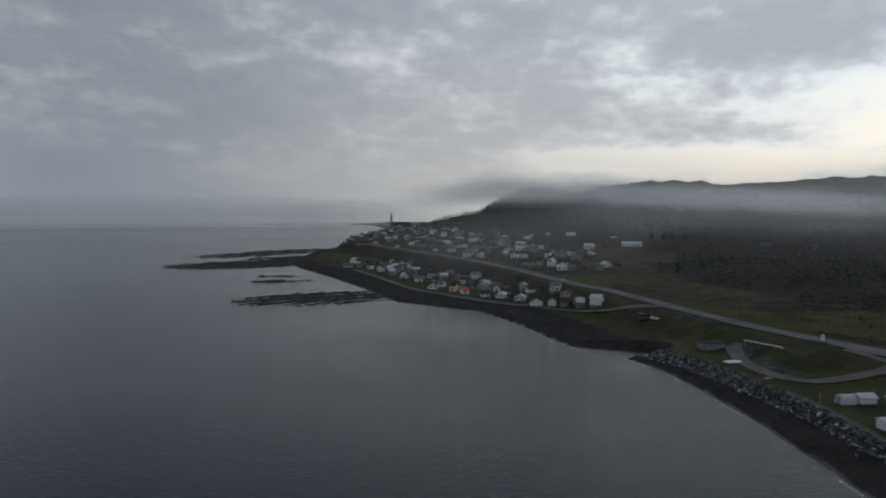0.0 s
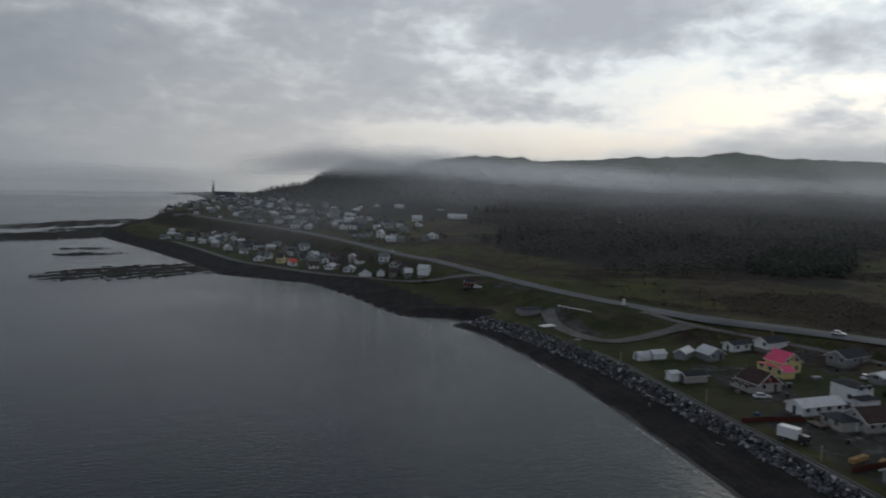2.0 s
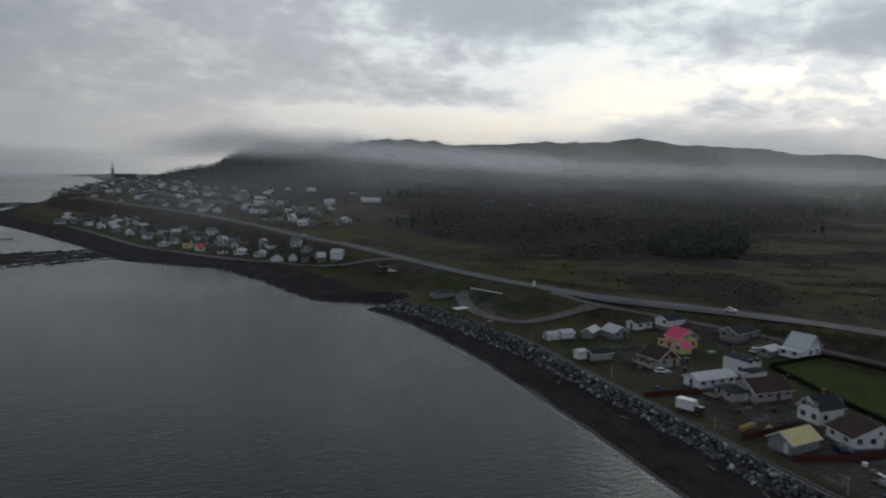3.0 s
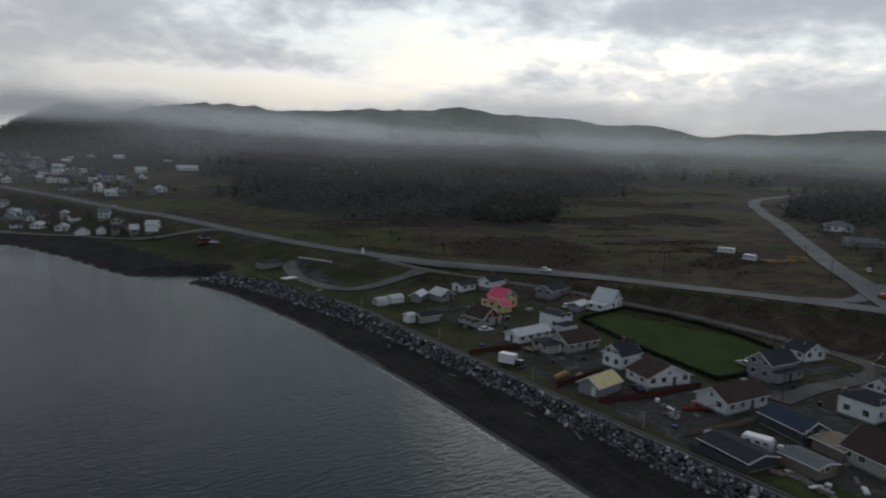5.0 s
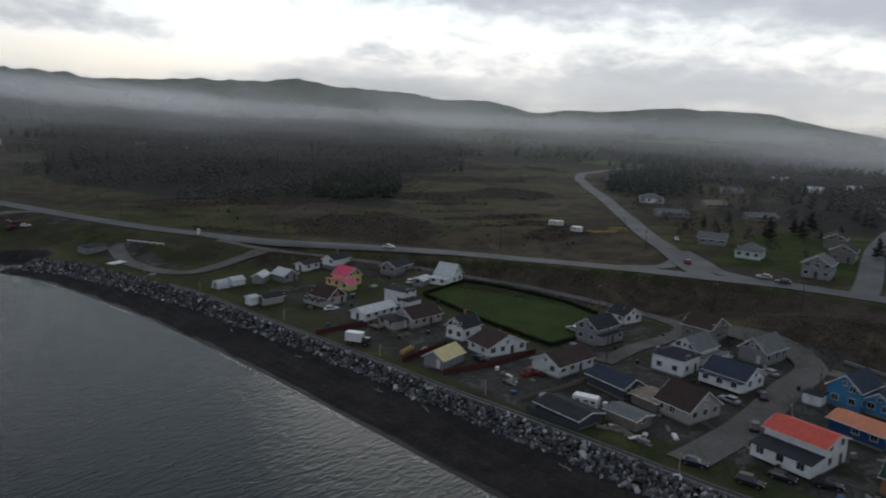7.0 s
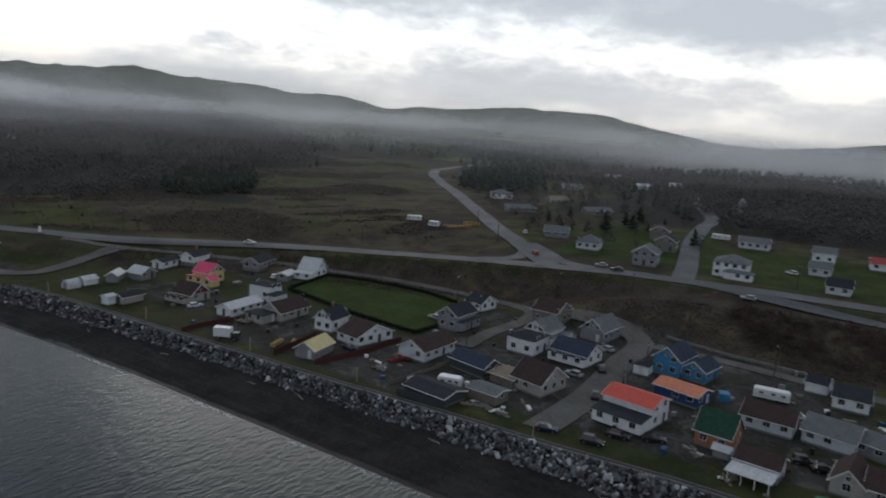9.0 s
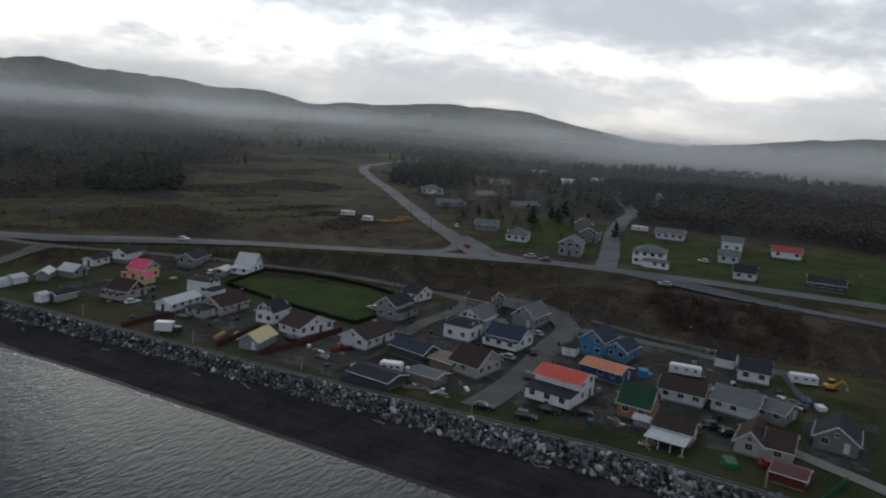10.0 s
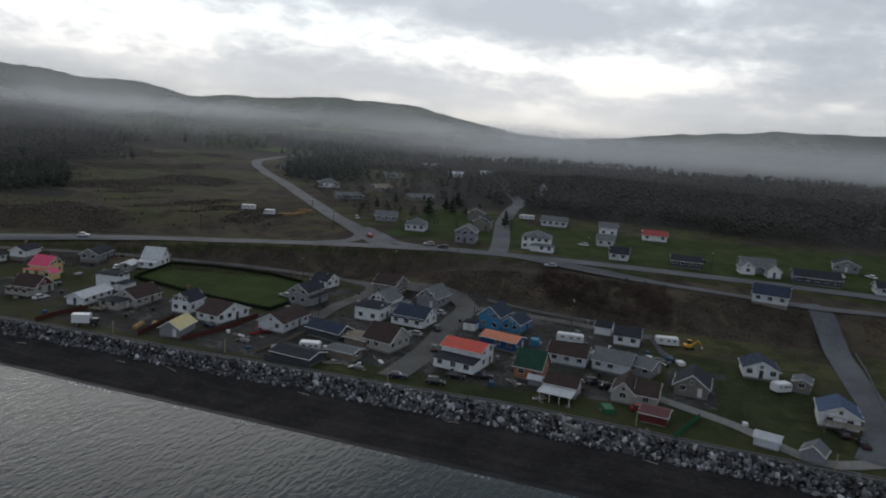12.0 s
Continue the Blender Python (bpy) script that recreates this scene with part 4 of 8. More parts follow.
house("beige side wing with brown shingle roof", 121.3, -9.7, 86, 5, 8.4, 2.6, 2.2, BEIGE, BROWN_ROOF, name="annexe")
house("barn red shed with maroon roof", 110.6, -11.8, 82, 5.4, 5, 2.2, 0.7, RED_WALL, MAROON_ROOF, name="shed", category="shed")
house("tan gabled house with dark roof", 133, -19.3, -4, 9, 7.6, 2.8, 2.6, TAN, BLACK_ROOF)
house("white gabled house with slate roof", 152.5, -35.4, 3, 8, 8.2, 2.8, 2.0, WHITE, NAVY_ROOF)
house("weathered brown shed with pale roof", 146, -44.6, -12, 5, 4, 2.9, 0.7, TAN, GREY_ROOF, name="shed", category="shed")
house("grey shed with flat dark roof", 133.5, -48.8, 85, 6, 4, 2.4, 0.4, GREY_SIDING, BLACK_ROOF, name="shed", category="shed")
house("white gabled house with blue roof", 128.6, -49.2, -4, 8.5, 7.8, 3.4, 1.9, WHITE, BLUE_ROOF)
house("small shed with white metal roof", 108.4, -33.4, 76, 4.6, 3.6, 2.0, 0.7, PALE_BLUE, WHITE_ROOF, name="shed", category="shed", windows=False)
house("small grey shed with grey shingle roof", 105.8, -41.4, -20, 4.2, 4, 2.1, 1.4, GREY_SIDING, GREY_ROOF, name="shed", category="shed", windows=False)
house("blue-grey house with dark roof below the highway", 207, -42.5, 82, 10.5, 8, 3.2, 2.6, PALE_BLUE, NAVY_ROOF)

# ---------------------------------------------------------------- houses above the highway
UP = "houses above the highway"
house("white house with two gables and grey roof", 250.5, -41.5, 100, 12, 7, 3.4, 2.6, GREY_SIDING, GREY_ROOF, group=UP)
house("white gabled front wing with grey roof", 246, -37.6, 10, 6, 5, 3.2, 1.9, WHITE, GREY_ROOF, name="annexe", group=UP)
house("white gabled front wing with grey roof", 245.2, -46.6, 10, 6, 4.6, 3.2, 1.8, WHITE, GREY_ROOF, name="annexe", group=UP)
house("white cottage with porch and hipped grey roof", 251, 97, 100, 8.6, 8, 3.3, 2.8, PALE_BLUE, GREY_ROOF, hip=True, group=UP)
house("grey two-storey house with grey roof", 238.5, 70, 8, 9, 8.3, 5.2, 2.4, GREY_SIDING, GREY_ROOF, 2, group=UP)
house("tan house with dark roof", 273, 73, 10, 9, 8, 4.6, 2.2, TAN, BLACK_ROOF, 2, group=UP)
house("large white house with porch and hipped grey roof", 243, 41.5, 5, 11, 11, 5.4, 2.6, WHITE, GREY_ROOF, 2, group=UP, hip=True, lean=None)
house("pale porch wing with grey roof", 236.5, 38, 92, 9, 3.5, 2.8, 0.9, WHITE, GREY_ROOF, name="porch", group=UP, hip=True)
house("pale house with grey roof", 308, 46, 95, 12, 9, 3.0, 1.9, PALE_BLUE, GREY_ROOF, group=UP)
house("white cottage with pale roof", 299, 19, 95, 8, 8, 4.4, 1.9, WHITE, GREY_ROOF, 2, group=UP)
house("white cottage with pale blue roof", 269, 17, 95, 7, 8, 3.0, 2.1, PALE_BLUE, GREY_ROOF, group=UP)
house("small blue-grey house with dark roof", 241, 8.5, 90, 7, 7, 3.0, 2.2, PALE_BLUE, BLACK_ROOF, group=UP)
house("white barn with red metal roof", 298.5, -2, 97, 10.5, 8, 3.0, 1.8, WHITE, RED_ROOF, name="barn", category="barn", group=UP)
house("low dark bungalow with dark roof", 244, -16.2, 92, 11, 8, 2.8, 1.6, DARK_SIDING, BLACK_ROOF, group=UP)
house("long dark house with dark roof", 244.5, -61, 92, 15.5, 8, 2.9, 2.0, DARK_SIDING, BLACK_ROOF, group=UP)
house("grey gabled garage with open door", 276, -76.5, -6, 8, 9, 3.2, 2.0, GREY_SIDING, BLACK_ROOF, name="garage", category="garage", group=UP)
house("white house with dark roof", 241.5, -83.5, 90, 8, 8, 2.9, 1.8, PALE_BLUE, BLACK_ROOF, group=UP)
house("pale gabled chalet with steep grey roof", 430, 76, 8, 10, 10, 2.6, 6.0, GREY_SIDING, GREY_ROOF, group=UP)
house("white bungalow with grey hipped roof", 374, 206, 125, 13, 9.5, 3.2, 2.8, WHITE, GREY_ROOF, hip=True, group=UP)
house("long grey bungalow with grey roof", 327, 168, 135, 15, 8, 2.6, 1.4, GREY_SIDING, GREY_ROOF, group=UP)
house("beige bungalow with pale roof", 376, 169, 140, 11, 8, 2.9, 1.9, TAN, TAN_ROOF, group=UP)
house("grey house with hipped grey roof", 266, 118, 112, 10, 8, 2.8, 2.0, GREY_SIDING, GREY_ROOF, group=UP)
house("long pale bungalow with grey roof", 348, 133, 138, 15, 8, 2.8, 1.5, TAN, GREY_ROOF, group=UP)
house("tan cottage with dark roof", 300, 84, 15, 10, 8, 4.2, 2.2, TAN, BROWN_ROOF, 2, group=UP)
house("pale blue house among trees", 600, 219, 128, 15, 9, 4.4, 1.6, PALE_BLUE, WHITE_ROOF, 2, group=UP)
house("white house among trees", 531, 169, 120, 13, 8, 3.0, 1.6, WHITE, WHITE_ROOF, group=UP)
house("white cottage among trees", 550, 149, 115, 9, 8, 3.0, 2.2, WHITE, WHITE_ROOF, group=UP)
house("white cottage among trees", 560, 166, 115, 8, 7, 3.0, 2.2, WHITE, GREY_ROOF, group=UP)
house("beige house among trees", 480, 205, 125, 14, 8, 3.0, 1.8, BEIGE, GREY_ROOF, group=UP)
house("white bungalow by the bend", 480, 300, 130, 13, 8, 2.9, 1.6, WHITE, GREY_ROOF, group=UP)
house("small white shed among trees", 500, 120, 100, 6, 5, 2.6, 1.2, WHITE, GREY_ROOF, name="shed", category="shed", group=UP)

# ---------------------------------------------------------------- the villages on the headland
def cottage(label, x, y, rot, length, width, eave, rise, wall, roof, floors=1):
    length, width = length * 0.9, width * 0.92
    house(label, x, y, rot, length, width, eave, rise, wall, roof, floors, fine=False, group=GROUP, trim=False, doors=1)


GROUP = "houses of the upper village"
cottage("white house with grey shingle roof", -207, 1043, 100, 6.7, 7.8, 2.6, 1.5, WHITE, GREY_ROOF, 1)
cottage("grey house with grey shingle roof", -210, 1209, 89, 8.1, 7.8, 2.6, 1.5, GREY_SIDING, GREY_ROOF, 1)
cottage("white house with black shingle roof", -208, 1287, 86, 7.1, 7.8, 2.6, 2.0, WHITE, BLACK_ROOF, 1)
cottage("white house with black shingle roof", -144, 940, 93, 8.0, 7.8, 2.6, 1.8, WHITE, BLACK_ROOF, 1)
cottage("grey house with brown shingle roof", -162, 933, 9, 18.6, 5.5, 2.6, 2.3, GREY_SIDING, BROWN_ROOF, 1)
cottage("brown house with white metal roof", -141, 998, 76, 7.1, 7.8, 2.6, 2.1, TAN, WHITE_ROOF, 1)
cottage("grey house with grey shingle roof", -123, 984, 3, 7.8, 6.3, 2.6, 1.9, GREY_SIDING, GREY_ROOF, 1)
cottage("brown house with grey shingle roof", -115, 1013, 20, 8.0, 5.5, 4.4, 2.0, TAN, GREY_ROOF, 2)
cottage("grey house with grey shingle roof", -95, 902, 15, 8.3, 5.6, 2.6, 2.1, GREY_SIDING, GREY_ROOF, 1)
cottage("white house with black shingle roof", -87, 875, 12, 6.9, 5.8, 2.6, 1.9, WHITE, BLACK_ROOF, 1)
cottage("white house with black shingle roof", -80, 904, -8, 9.5, 5.8, 2.6, 2.2, WHITE, BLACK_ROOF, 1)
cottage("brown house with black shingle roof", -84, 988, 100, 7.0, 6.5, 4.4, 1.8, TAN, BLACK_ROOF, 2)
cottage("grey house with grey shingle roof", -78, 840, -1, 7.7, 5.5, 2.6, 2.4, GREY_SIDING, GREY_ROOF, 1)
cottage("grey house with grey shingle roof", -124, 931, 76, 7.1, 7.4, 2.6, 2.4, GREY_SIDING, GREY_ROOF, 1)
cottage("brown house with white metal roof", -101, 833, 113, 7.7, 5.5, 2.6, 1.6, TAN, WHITE_ROOF, 1)
cottage("pale blue house with slate blue roof", -124, 1149, -10, 21.2, 6.0, 4.4, 2.4, PALE_BLUE, NAVY_ROOF, 2)
cottage("brown house with grey shingle roof", -66, 853, 2, 6.7, 5.9, 2.6, 2.2, TAN, GREY_ROOF, 1)
cottage("grey house with grey shingle roof", -59, 805, -9, 6.3, 6.8, 2.6, 1.6, GREY_SIDING, GREY_ROOF, 1)
cottage("white house with black shingle roof", -54, 954, 11, 8.8, 5.6, 4.4, 1.5, WHITE, BLACK_ROOF, 2)
cottage("grey house with brown shingle roof", -43, 882, -18, 7.0, 6.7, 2.6, 1.8, GREY_SIDING, BROWN_ROOF, 1)
cottage("brown house with brown shingle roof", -36, 810, -11, 5.3, 6.1, 2.6, 2.0, TAN, BROWN_ROOF, 1)
cottage("white house with grey shingle roof", -31, 871, 19, 6.9, 6.7, 2.6, 2.0, WHITE, GREY_ROOF, 1)
cottage("white house with black shingle roof", -22, 761, 3, 8.9, 6.6, 4.4, 1.9, WHITE, BLACK_ROOF, 2)
cottage("white house with grey shingle roof", -14, 712, 20, 8.4, 6.2, 4.4, 2.4, WHITE, GREY_ROOF, 2)
cottage("white house with brown shingle roof", -11, 823, 107, 7.7, 7.5, 2.6, 1.5, WHITE, BROWN_ROOF, 1)
cottage("grey house with brown shingle roof", -6, 735, 17, 5.7, 6.8, 4.4, 2.3, GREY_SIDING, BROWN_ROOF, 2)
cottage("grey house with grey shingle roof", -1, 803, 18, 6.3, 5.8, 2.6, 1.9, GREY_SIDING, GREY_ROOF, 1)
cottage("brown house with grey shingle roof", 3, 703, 80, 8.0, 5.5, 2.6, 2.4, TAN, GREY_ROOF, 1)
cottage("white house with black shingle roof", 8, 731, 5, 7.6, 5.7, 2.6, 1.9, WHITE, BLACK_ROOF, 1)
cottage("grey house with slate blue roof", 15, 782, 96, 6.6, 6.1, 4.4, 1.7, GREY_SIDING, NAVY_ROOF, 2)
cottage("brown house with black shingle roof", 16, 689, -6, 5.4, 6.0, 2.6, 2.2, TAN, BLACK_ROOF, 1)
cottage("white house with grey shingle roof", 22, 755, 15, 5.9, 5.5, 2.6, 2.2, WHITE, GREY_ROOF, 1)
cottage("grey house with white metal roof", 21, 656, -21, 5.0, 6.9, 2.6, 1.7, GREY_SIDING, WHITE_ROOF, 1)
cottage("brown house with slate blue roof", 27, 703, 100, 7.3, 5.5, 2.6, 2.0, TAN, NAVY_ROOF, 1)
cottage("white house with black shingle roof", 28, 633, 70, 7.5, 6.6, 4.4, 1.8, WHITE, BLACK_ROOF, 2)
cottage("white house with white metal roof", 37, 730, 9, 8.6, 6.1, 4.4, 1.5, WHITE, WHITE_ROOF, 2)
cottage("white house with white metal roof", 35, 680, 17, 9.8, 6.1, 2.6, 1.7, WHITE, WHITE_ROOF, 1)
cottage("grey house with grey shingle roof", 39, 651, 102, 7.2, 5.0, 2.6, 1.6, GREY_SIDING, GREY_ROOF, 1)
cottage("brown house with slate blue roof", 40, 624, 18, 5.7, 6.0, 2.6, 2.1, TAN, NAVY_ROOF, 1)
cottage("grey house with brown shingle roof", 48, 666, 73, 7.1, 5.0, 4.4, 2.2, GREY_SIDING, BROWN_ROOF, 2)
cottage("white two-storey house with brown shingle roof", 55, 696, -2, 7.3, 5.9, 4.4, 1.7, WHITE, BROWN_ROOF, 2)
cottage("grey house with black shingle roof", 45, 570, -12, 5.0, 6.2, 4.4, 2.3, GREY_SIDING, BLACK_ROOF, 2)
cottage("white house with black shingle roof", 55, 608, -22, 5.0, 5.5, 4.4, 2.2, WHITE, BLACK_ROOF, 2)
cottage("yellow house with slate blue roof", 55, 583, -17, 5.0, 6.7, 2.6, 1.9, YELLOW, NAVY_ROOF, 1)
cottage("white house with white metal roof", 53, 554, 63, 6.6, 5.0, 4.4, 2.3, WHITE, WHITE_ROOF, 2)
cottage("pale blue house with slate blue roof", 66, 644, 12, 6.8, 5.8, 2.6, 2.3, PALE_BLUE, NAVY_ROOF, 1)
cottage("white house with white metal roof", 58, 525, -11, 8.3, 5.7, 2.6, 2.0, WHITE, WHITE_ROOF, 1)
cottage("white house with black shingle roof", 63, 551, -2, 5.1, 6.5, 2.6, 2.0, WHITE, BLACK_ROOF, 1)
cottage("grey house with grey shingle roof", 64, 519, -4, 6.1, 5.9, 2.6, 2.0, GREY_SIDING, GREY_ROOF, 1)
cottage("pale blue house with black shingle roof", 76, 619, 11, 5.7, 5.9, 4.4, 1.9, PALE_BLUE, BLACK_ROOF, 2)
cottage("brown house with grey shingle roof", 74, 569, -29, 6.7, 6.9, 2.6, 2.2, TAN, GREY_ROOF, 1)
cottage("white two-storey house with white metal roof", 100, 677, 5, 9.8, 5.5, 4.4, 1.7, WHITE, WHITE_ROOF, 2)
cottage("white house with brown shingle roof", 94, 625, 63, 8.1, 5.0, 2.6, 2.4, WHITE, BROWN_ROOF, 1)
cottage("grey house with grey shingle roof", 82, 509, 92, 7.5, 5.0, 2.6, 2.2, GREY_SIDING, GREY_ROOF, 1)
cottage("long low white house with white metal roof", 89, 521, 97, 7.0, 7.8, 2.6, 2.0, WHITE, WHITE_ROOF, 1)
cottage("long low white house with white metal roof", 145, 702, -19, 20.7, 6.4, 2.6, 2.4, WHITE, WHITE_ROOF, 1)
cottage("white house with white metal roof", 109, 893, 7, 11.8, 5.8, 2.6, 1.9, WHITE, WHITE_ROOF, 1)
cottage("pale blue house with black shingle roof", 81, 900, 83, 7.5, 7.8, 2.6, 2.2, PALE_BLUE, BLACK_ROOF, 1)
cottage("white house with brown shingle roof", 58, 874, -19, 5.0, 5.4, 2.6, 2.4, WHITE, BROWN_ROOF, 1)
cottage("white house with black shingle roof", 151, 834, -18, 7.8, 5.5, 2.6, 1.8, WHITE, BLACK_ROOF, 1)
cottage("white house with grey shingle roof", 254, 652, -17, 9.2, 5.4, 2.6, 2.3, WHITE, GREY_ROOF, 1)
cottage("white house with black shingle roof", 294, 648, 51, 7.9, 5.0, 2.6, 2.1, WHITE, BLACK_ROOF, 1)
cottage("grey house with slate blue roof", -50, 1299, -19, 17.1, 5.7, 2.6, 2.2, GREY_SIDING, NAVY_ROOF, 1)
cottage("grey house with grey shingle roof", 17, 895, -18, 5.9, 5.4, 4.4, 2.4, GREY_SIDING, GREY_ROOF, 2)
cottage("white house with grey shingle roof", -69, 897, -2, 7.4, 6.4, 2.6, 1.9, WHITE, GREY_ROOF, 1)
cottage("brown house with grey shingle roof", -48, 1071, 111, 7.3, 5.8, 2.5, 1.6, TAN, GREY_ROOF, 1)
cottage("pale house with black shingle roof", -53, 777, 106, 8.7, 6.9, 2.5, 2.0, PALE_BLUE, BLACK_ROOF, 1)
cottage("white house with grey shingle roof", -14, 811, -3, 7.0, 5.6, 4.4, 2.2, WHITE, GREY_ROOF, 1)
cottage("brown house with grey shingle roof", 23, 705, -12, 8.2, 6.8, 4.4, 1.5, TAN, GREY_ROOF, 1)
cottage("grey house with grey shingle roof", -6, 924, 71, 6.3, 6.3, 2.5, 1.9, GREY_SIDING, GREY_ROOF, 1)
cottage("white house with brown shingle roof", -44, 818, -1, 7.9, 5.6, 4.4, 1.6, WHITE, BROWN_ROOF, 1)
cottage("grey house with white metal roof", 50, 814, 6, 8.2, 6.4, 2.5, 1.6, GREY_SIDING, WHITE_ROOF, 1)
cottage("white house with grey shingle roof", -16, 694, 11, 8.5, 6.3, 4.4, 2.1, WHITE, GREY_ROOF, 1)
cottage("grey house with white metal roof", -163, 1067, 97, 7.2, 7.0, 4.4, 2.1, GREY_SIDING, WHITE_ROOF, 1)
cottage("white house with brown shingle roof", -81, 872, -6, 7.3, 6.0, 2.5, 1.7, WHITE, BROWN_ROOF, 1)
cottage("white house with black shingle roof", -100, 918, 107, 8.4, 6.2, 4.4, 2.1, WHITE, BLACK_ROOF, 1)
cottage("beige house with grey shingle roof", -59, 1062, 22, 7.2, 6.1, 4.4, 1.8, BEIGE, GREY_ROOF, 1)
cottage("grey house with grey shingle roof", -31, 963, -16, 8.9, 5.8, 2.5, 2.3, GREY_SIDING, GREY_ROOF, 1)
cottage("white house with brown shingle roof", -52, 1098, 14, 6.9, 5.5, 2.6, 1.7, WHITE, BROWN_ROOF, 1)
cottage("white house with white metal roof", -69, 941, 102, 6.2, 6.2, 4.4, 1.9, WHITE, WHITE_ROOF, 1)
cottage("grey house with grey shingle roof", 2, 731, 101, 8.6, 6.2, 2.5, 2.2, GREY_SIDING, GREY_ROOF, 1)
cottage("grey house with black shingle roof", -118, 1065, 18, 6.7, 5.5, 2.5, 1.9, GREY_SIDING, BLACK_ROOF, 1)
cottage("pale house with grey shingle roof", -157, 1023, 26, 6.1, 7.0, 2.6, 1.9, PALE_BLUE, GREY_ROOF, 1)
cottage("grey house with black shingle roof", -54, 838, 76, 6.7, 5.7, 2.5, 2.1, GREY_SIDING, BLACK_ROOF, 1)
cottage("pale house with black shingle roof", -42, 1055, 82, 7.4, 6.1, 4.4, 2.0, PALE_BLUE, BLACK_ROOF, 1)
cottage("white house with brown shingle roof", -45, 1031, 96, 6.2, 5.6, 2.5, 1.6, WHITE, BROWN_ROOF, 1)
cottage("pale house with white metal roof", -196, 1118, 81, 8.3, 6.0, 2.6, 1.5, PALE_BLUE, WHITE_ROOF, 1)
cottage("brown house with grey shingle roof", 39, 556, 12, 8.0, 6.2, 2.5, 1.7, TAN, GREY_ROOF, 1)
cottage("white house with black shingle roof", -131, 1088, 2, 8.2, 6.2, 4.4, 1.7, WHITE, BLACK_ROOF, 1)
cottage("grey house with white metal roof", 25, 835, -21, 6.8, 6.4, 2.5, 1.9, GREY_SIDING, WHITE_ROOF, 1)
cottage("brown house with grey shingle roof", -70, 816, 10, 8.0, 5.7, 2.5, 2.1, TAN, GREY_ROOF, 1)
cottage("grey house with black shingle roof", 33, 584, -11, 6.7, 6.4, 2.6, 2.0, GREY_SIDING, BLACK_ROOF, 1)
cottage("brown house with white metal roof", -170, 1094, 96, 6.6, 6.1, 2.6, 1.6, TAN, WHITE_ROOF, 1)
cottage("white house with grey shingle roof", -119, 1150, 24, 6.3, 7.0, 4.4, 2.0, WHITE, GREY_ROOF, 1)
cottage("beige house with white metal roof", 42, 684, 70, 8.0, 6.1, 2.5, 2.2, BEIGE, WHITE_ROOF, 1)
cottage("pale house with white metal roof", -88, 859, 4, 6.0, 6.9, 2.5, 1.6, PALE_BLUE, WHITE_ROOF, 1)
cottage("white house with black shingle roof", -196, 1045, 4, 8.1, 6.3, 2.6, 2.0, WHITE, BLACK_ROOF, 1)
cottage("beige house with grey shingle roof", -70, 1021, 112, 6.6, 6.9, 4.4, 1.6, BEIGE, GREY_ROOF, 1)
cottage("pale house with grey shingle roof", -34, 749, -5, 8.7, 5.9, 4.4, 2.2, PALE_BLUE, GREY_ROOF, 1)
cottage("grey house with black shingle roof", -22, 716, 83, 7.6, 6.2, 2.5, 1.6, GREY_SIDING, BLACK_ROOF, 1)
cottage("beige house with white metal roof", -130, 954, 10, 8.8, 5.5, 2.5, 1.9, BEIGE, WHITE_ROOF, 1)
cottage("grey house with grey shingle roof", 44, 658, 12, 6.6, 5.8, 4.4, 2.0, GREY_SIDING, GREY_ROOF, 1)
cottage("white house with grey shingle roof", -211, 1120, 96, 7.1, 6.7, 2.6, 1.8, WHITE, GREY_ROOF, 1)
cottage("white house with grey shingle roof", -16, 940, 17, 6.8, 5.9, 2.6, 2.3, WHITE, GREY_ROOF, 1)
cottage("white house with black shingle roof", 36, 624, 5, 7.8, 7.0, 4.4, 2.2, WHITE, BLACK_ROOF, 1)
cottage("brown house with brown shingle roof", -74, 840, -2, 8.5, 6.8, 4.4, 1.7, TAN, BROWN_ROOF, 1)
cottage("pale house with brown shingle roof", -26, 790, 15, 6.1, 7.0, 2.5, 1.7, PALE_BLUE, BROWN_ROOF, 1)
cottage("grey house with white metal roof", -72, 989, 5, 7.5, 5.9, 2.6, 2.0, GREY_SIDING, WHITE_ROOF, 1)
cottage("pale house with brown shingle roof", -149, 1190, 114, 6.3, 6.8, 2.5, 1.9, PALE_BLUE, BROWN_ROOF, 1)
cottage("white house with black shingle roof", -148, 1037, 15, 7.2, 5.9, 4.4, 1.8, WHITE, BLACK_ROOF, 1)
cottage("beige house with black shingle roof", -56, 986, 13, 6.6, 5.6, 2.5, 1.7, BEIGE, BLACK_ROOF, 1)
cottage("white house with brown shingle roof", -3, 675, 108, 6.2, 6.4, 4.4, 2.0, WHITE, BROWN_ROOF, 1)
cottage("beige house with white metal roof", -119, 940, 79, 8.9, 6.0, 2.6, 1.7, BEIGE, WHITE_ROOF, 1)
cottage("brown house with black shingle roof", -65, 790, 20, 8.5, 6.5, 2.5, 1.8, TAN, BLACK_ROOF, 1)
cottage("beige house with grey shingle roof", 66, 613, -0, 8.4, 6.5, 2.6, 1.9, BEIGE, GREY_ROOF, 1)
cottage("grey house with grey shingle roof", -115, 1094, 83, 6.1, 5.9, 2.5, 1.9, GREY_SIDING, GREY_ROOF, 1)
cottage("pale house with grey shingle roof", -86, 1052, 24, 6.2, 6.3, 2.6, 1.6, PALE_BLUE, GREY_ROOF, 1)
cottage("beige house with brown shingle roof", -121, 964, 116, 7.5, 6.8, 2.5, 2.0, BEIGE, BROWN_ROOF, 1)
cottage("grey house with grey shingle roof", -160, 1051, 20, 6.5, 6.9, 4.4, 1.6, GREY_SIDING, GREY_ROOF, 1)
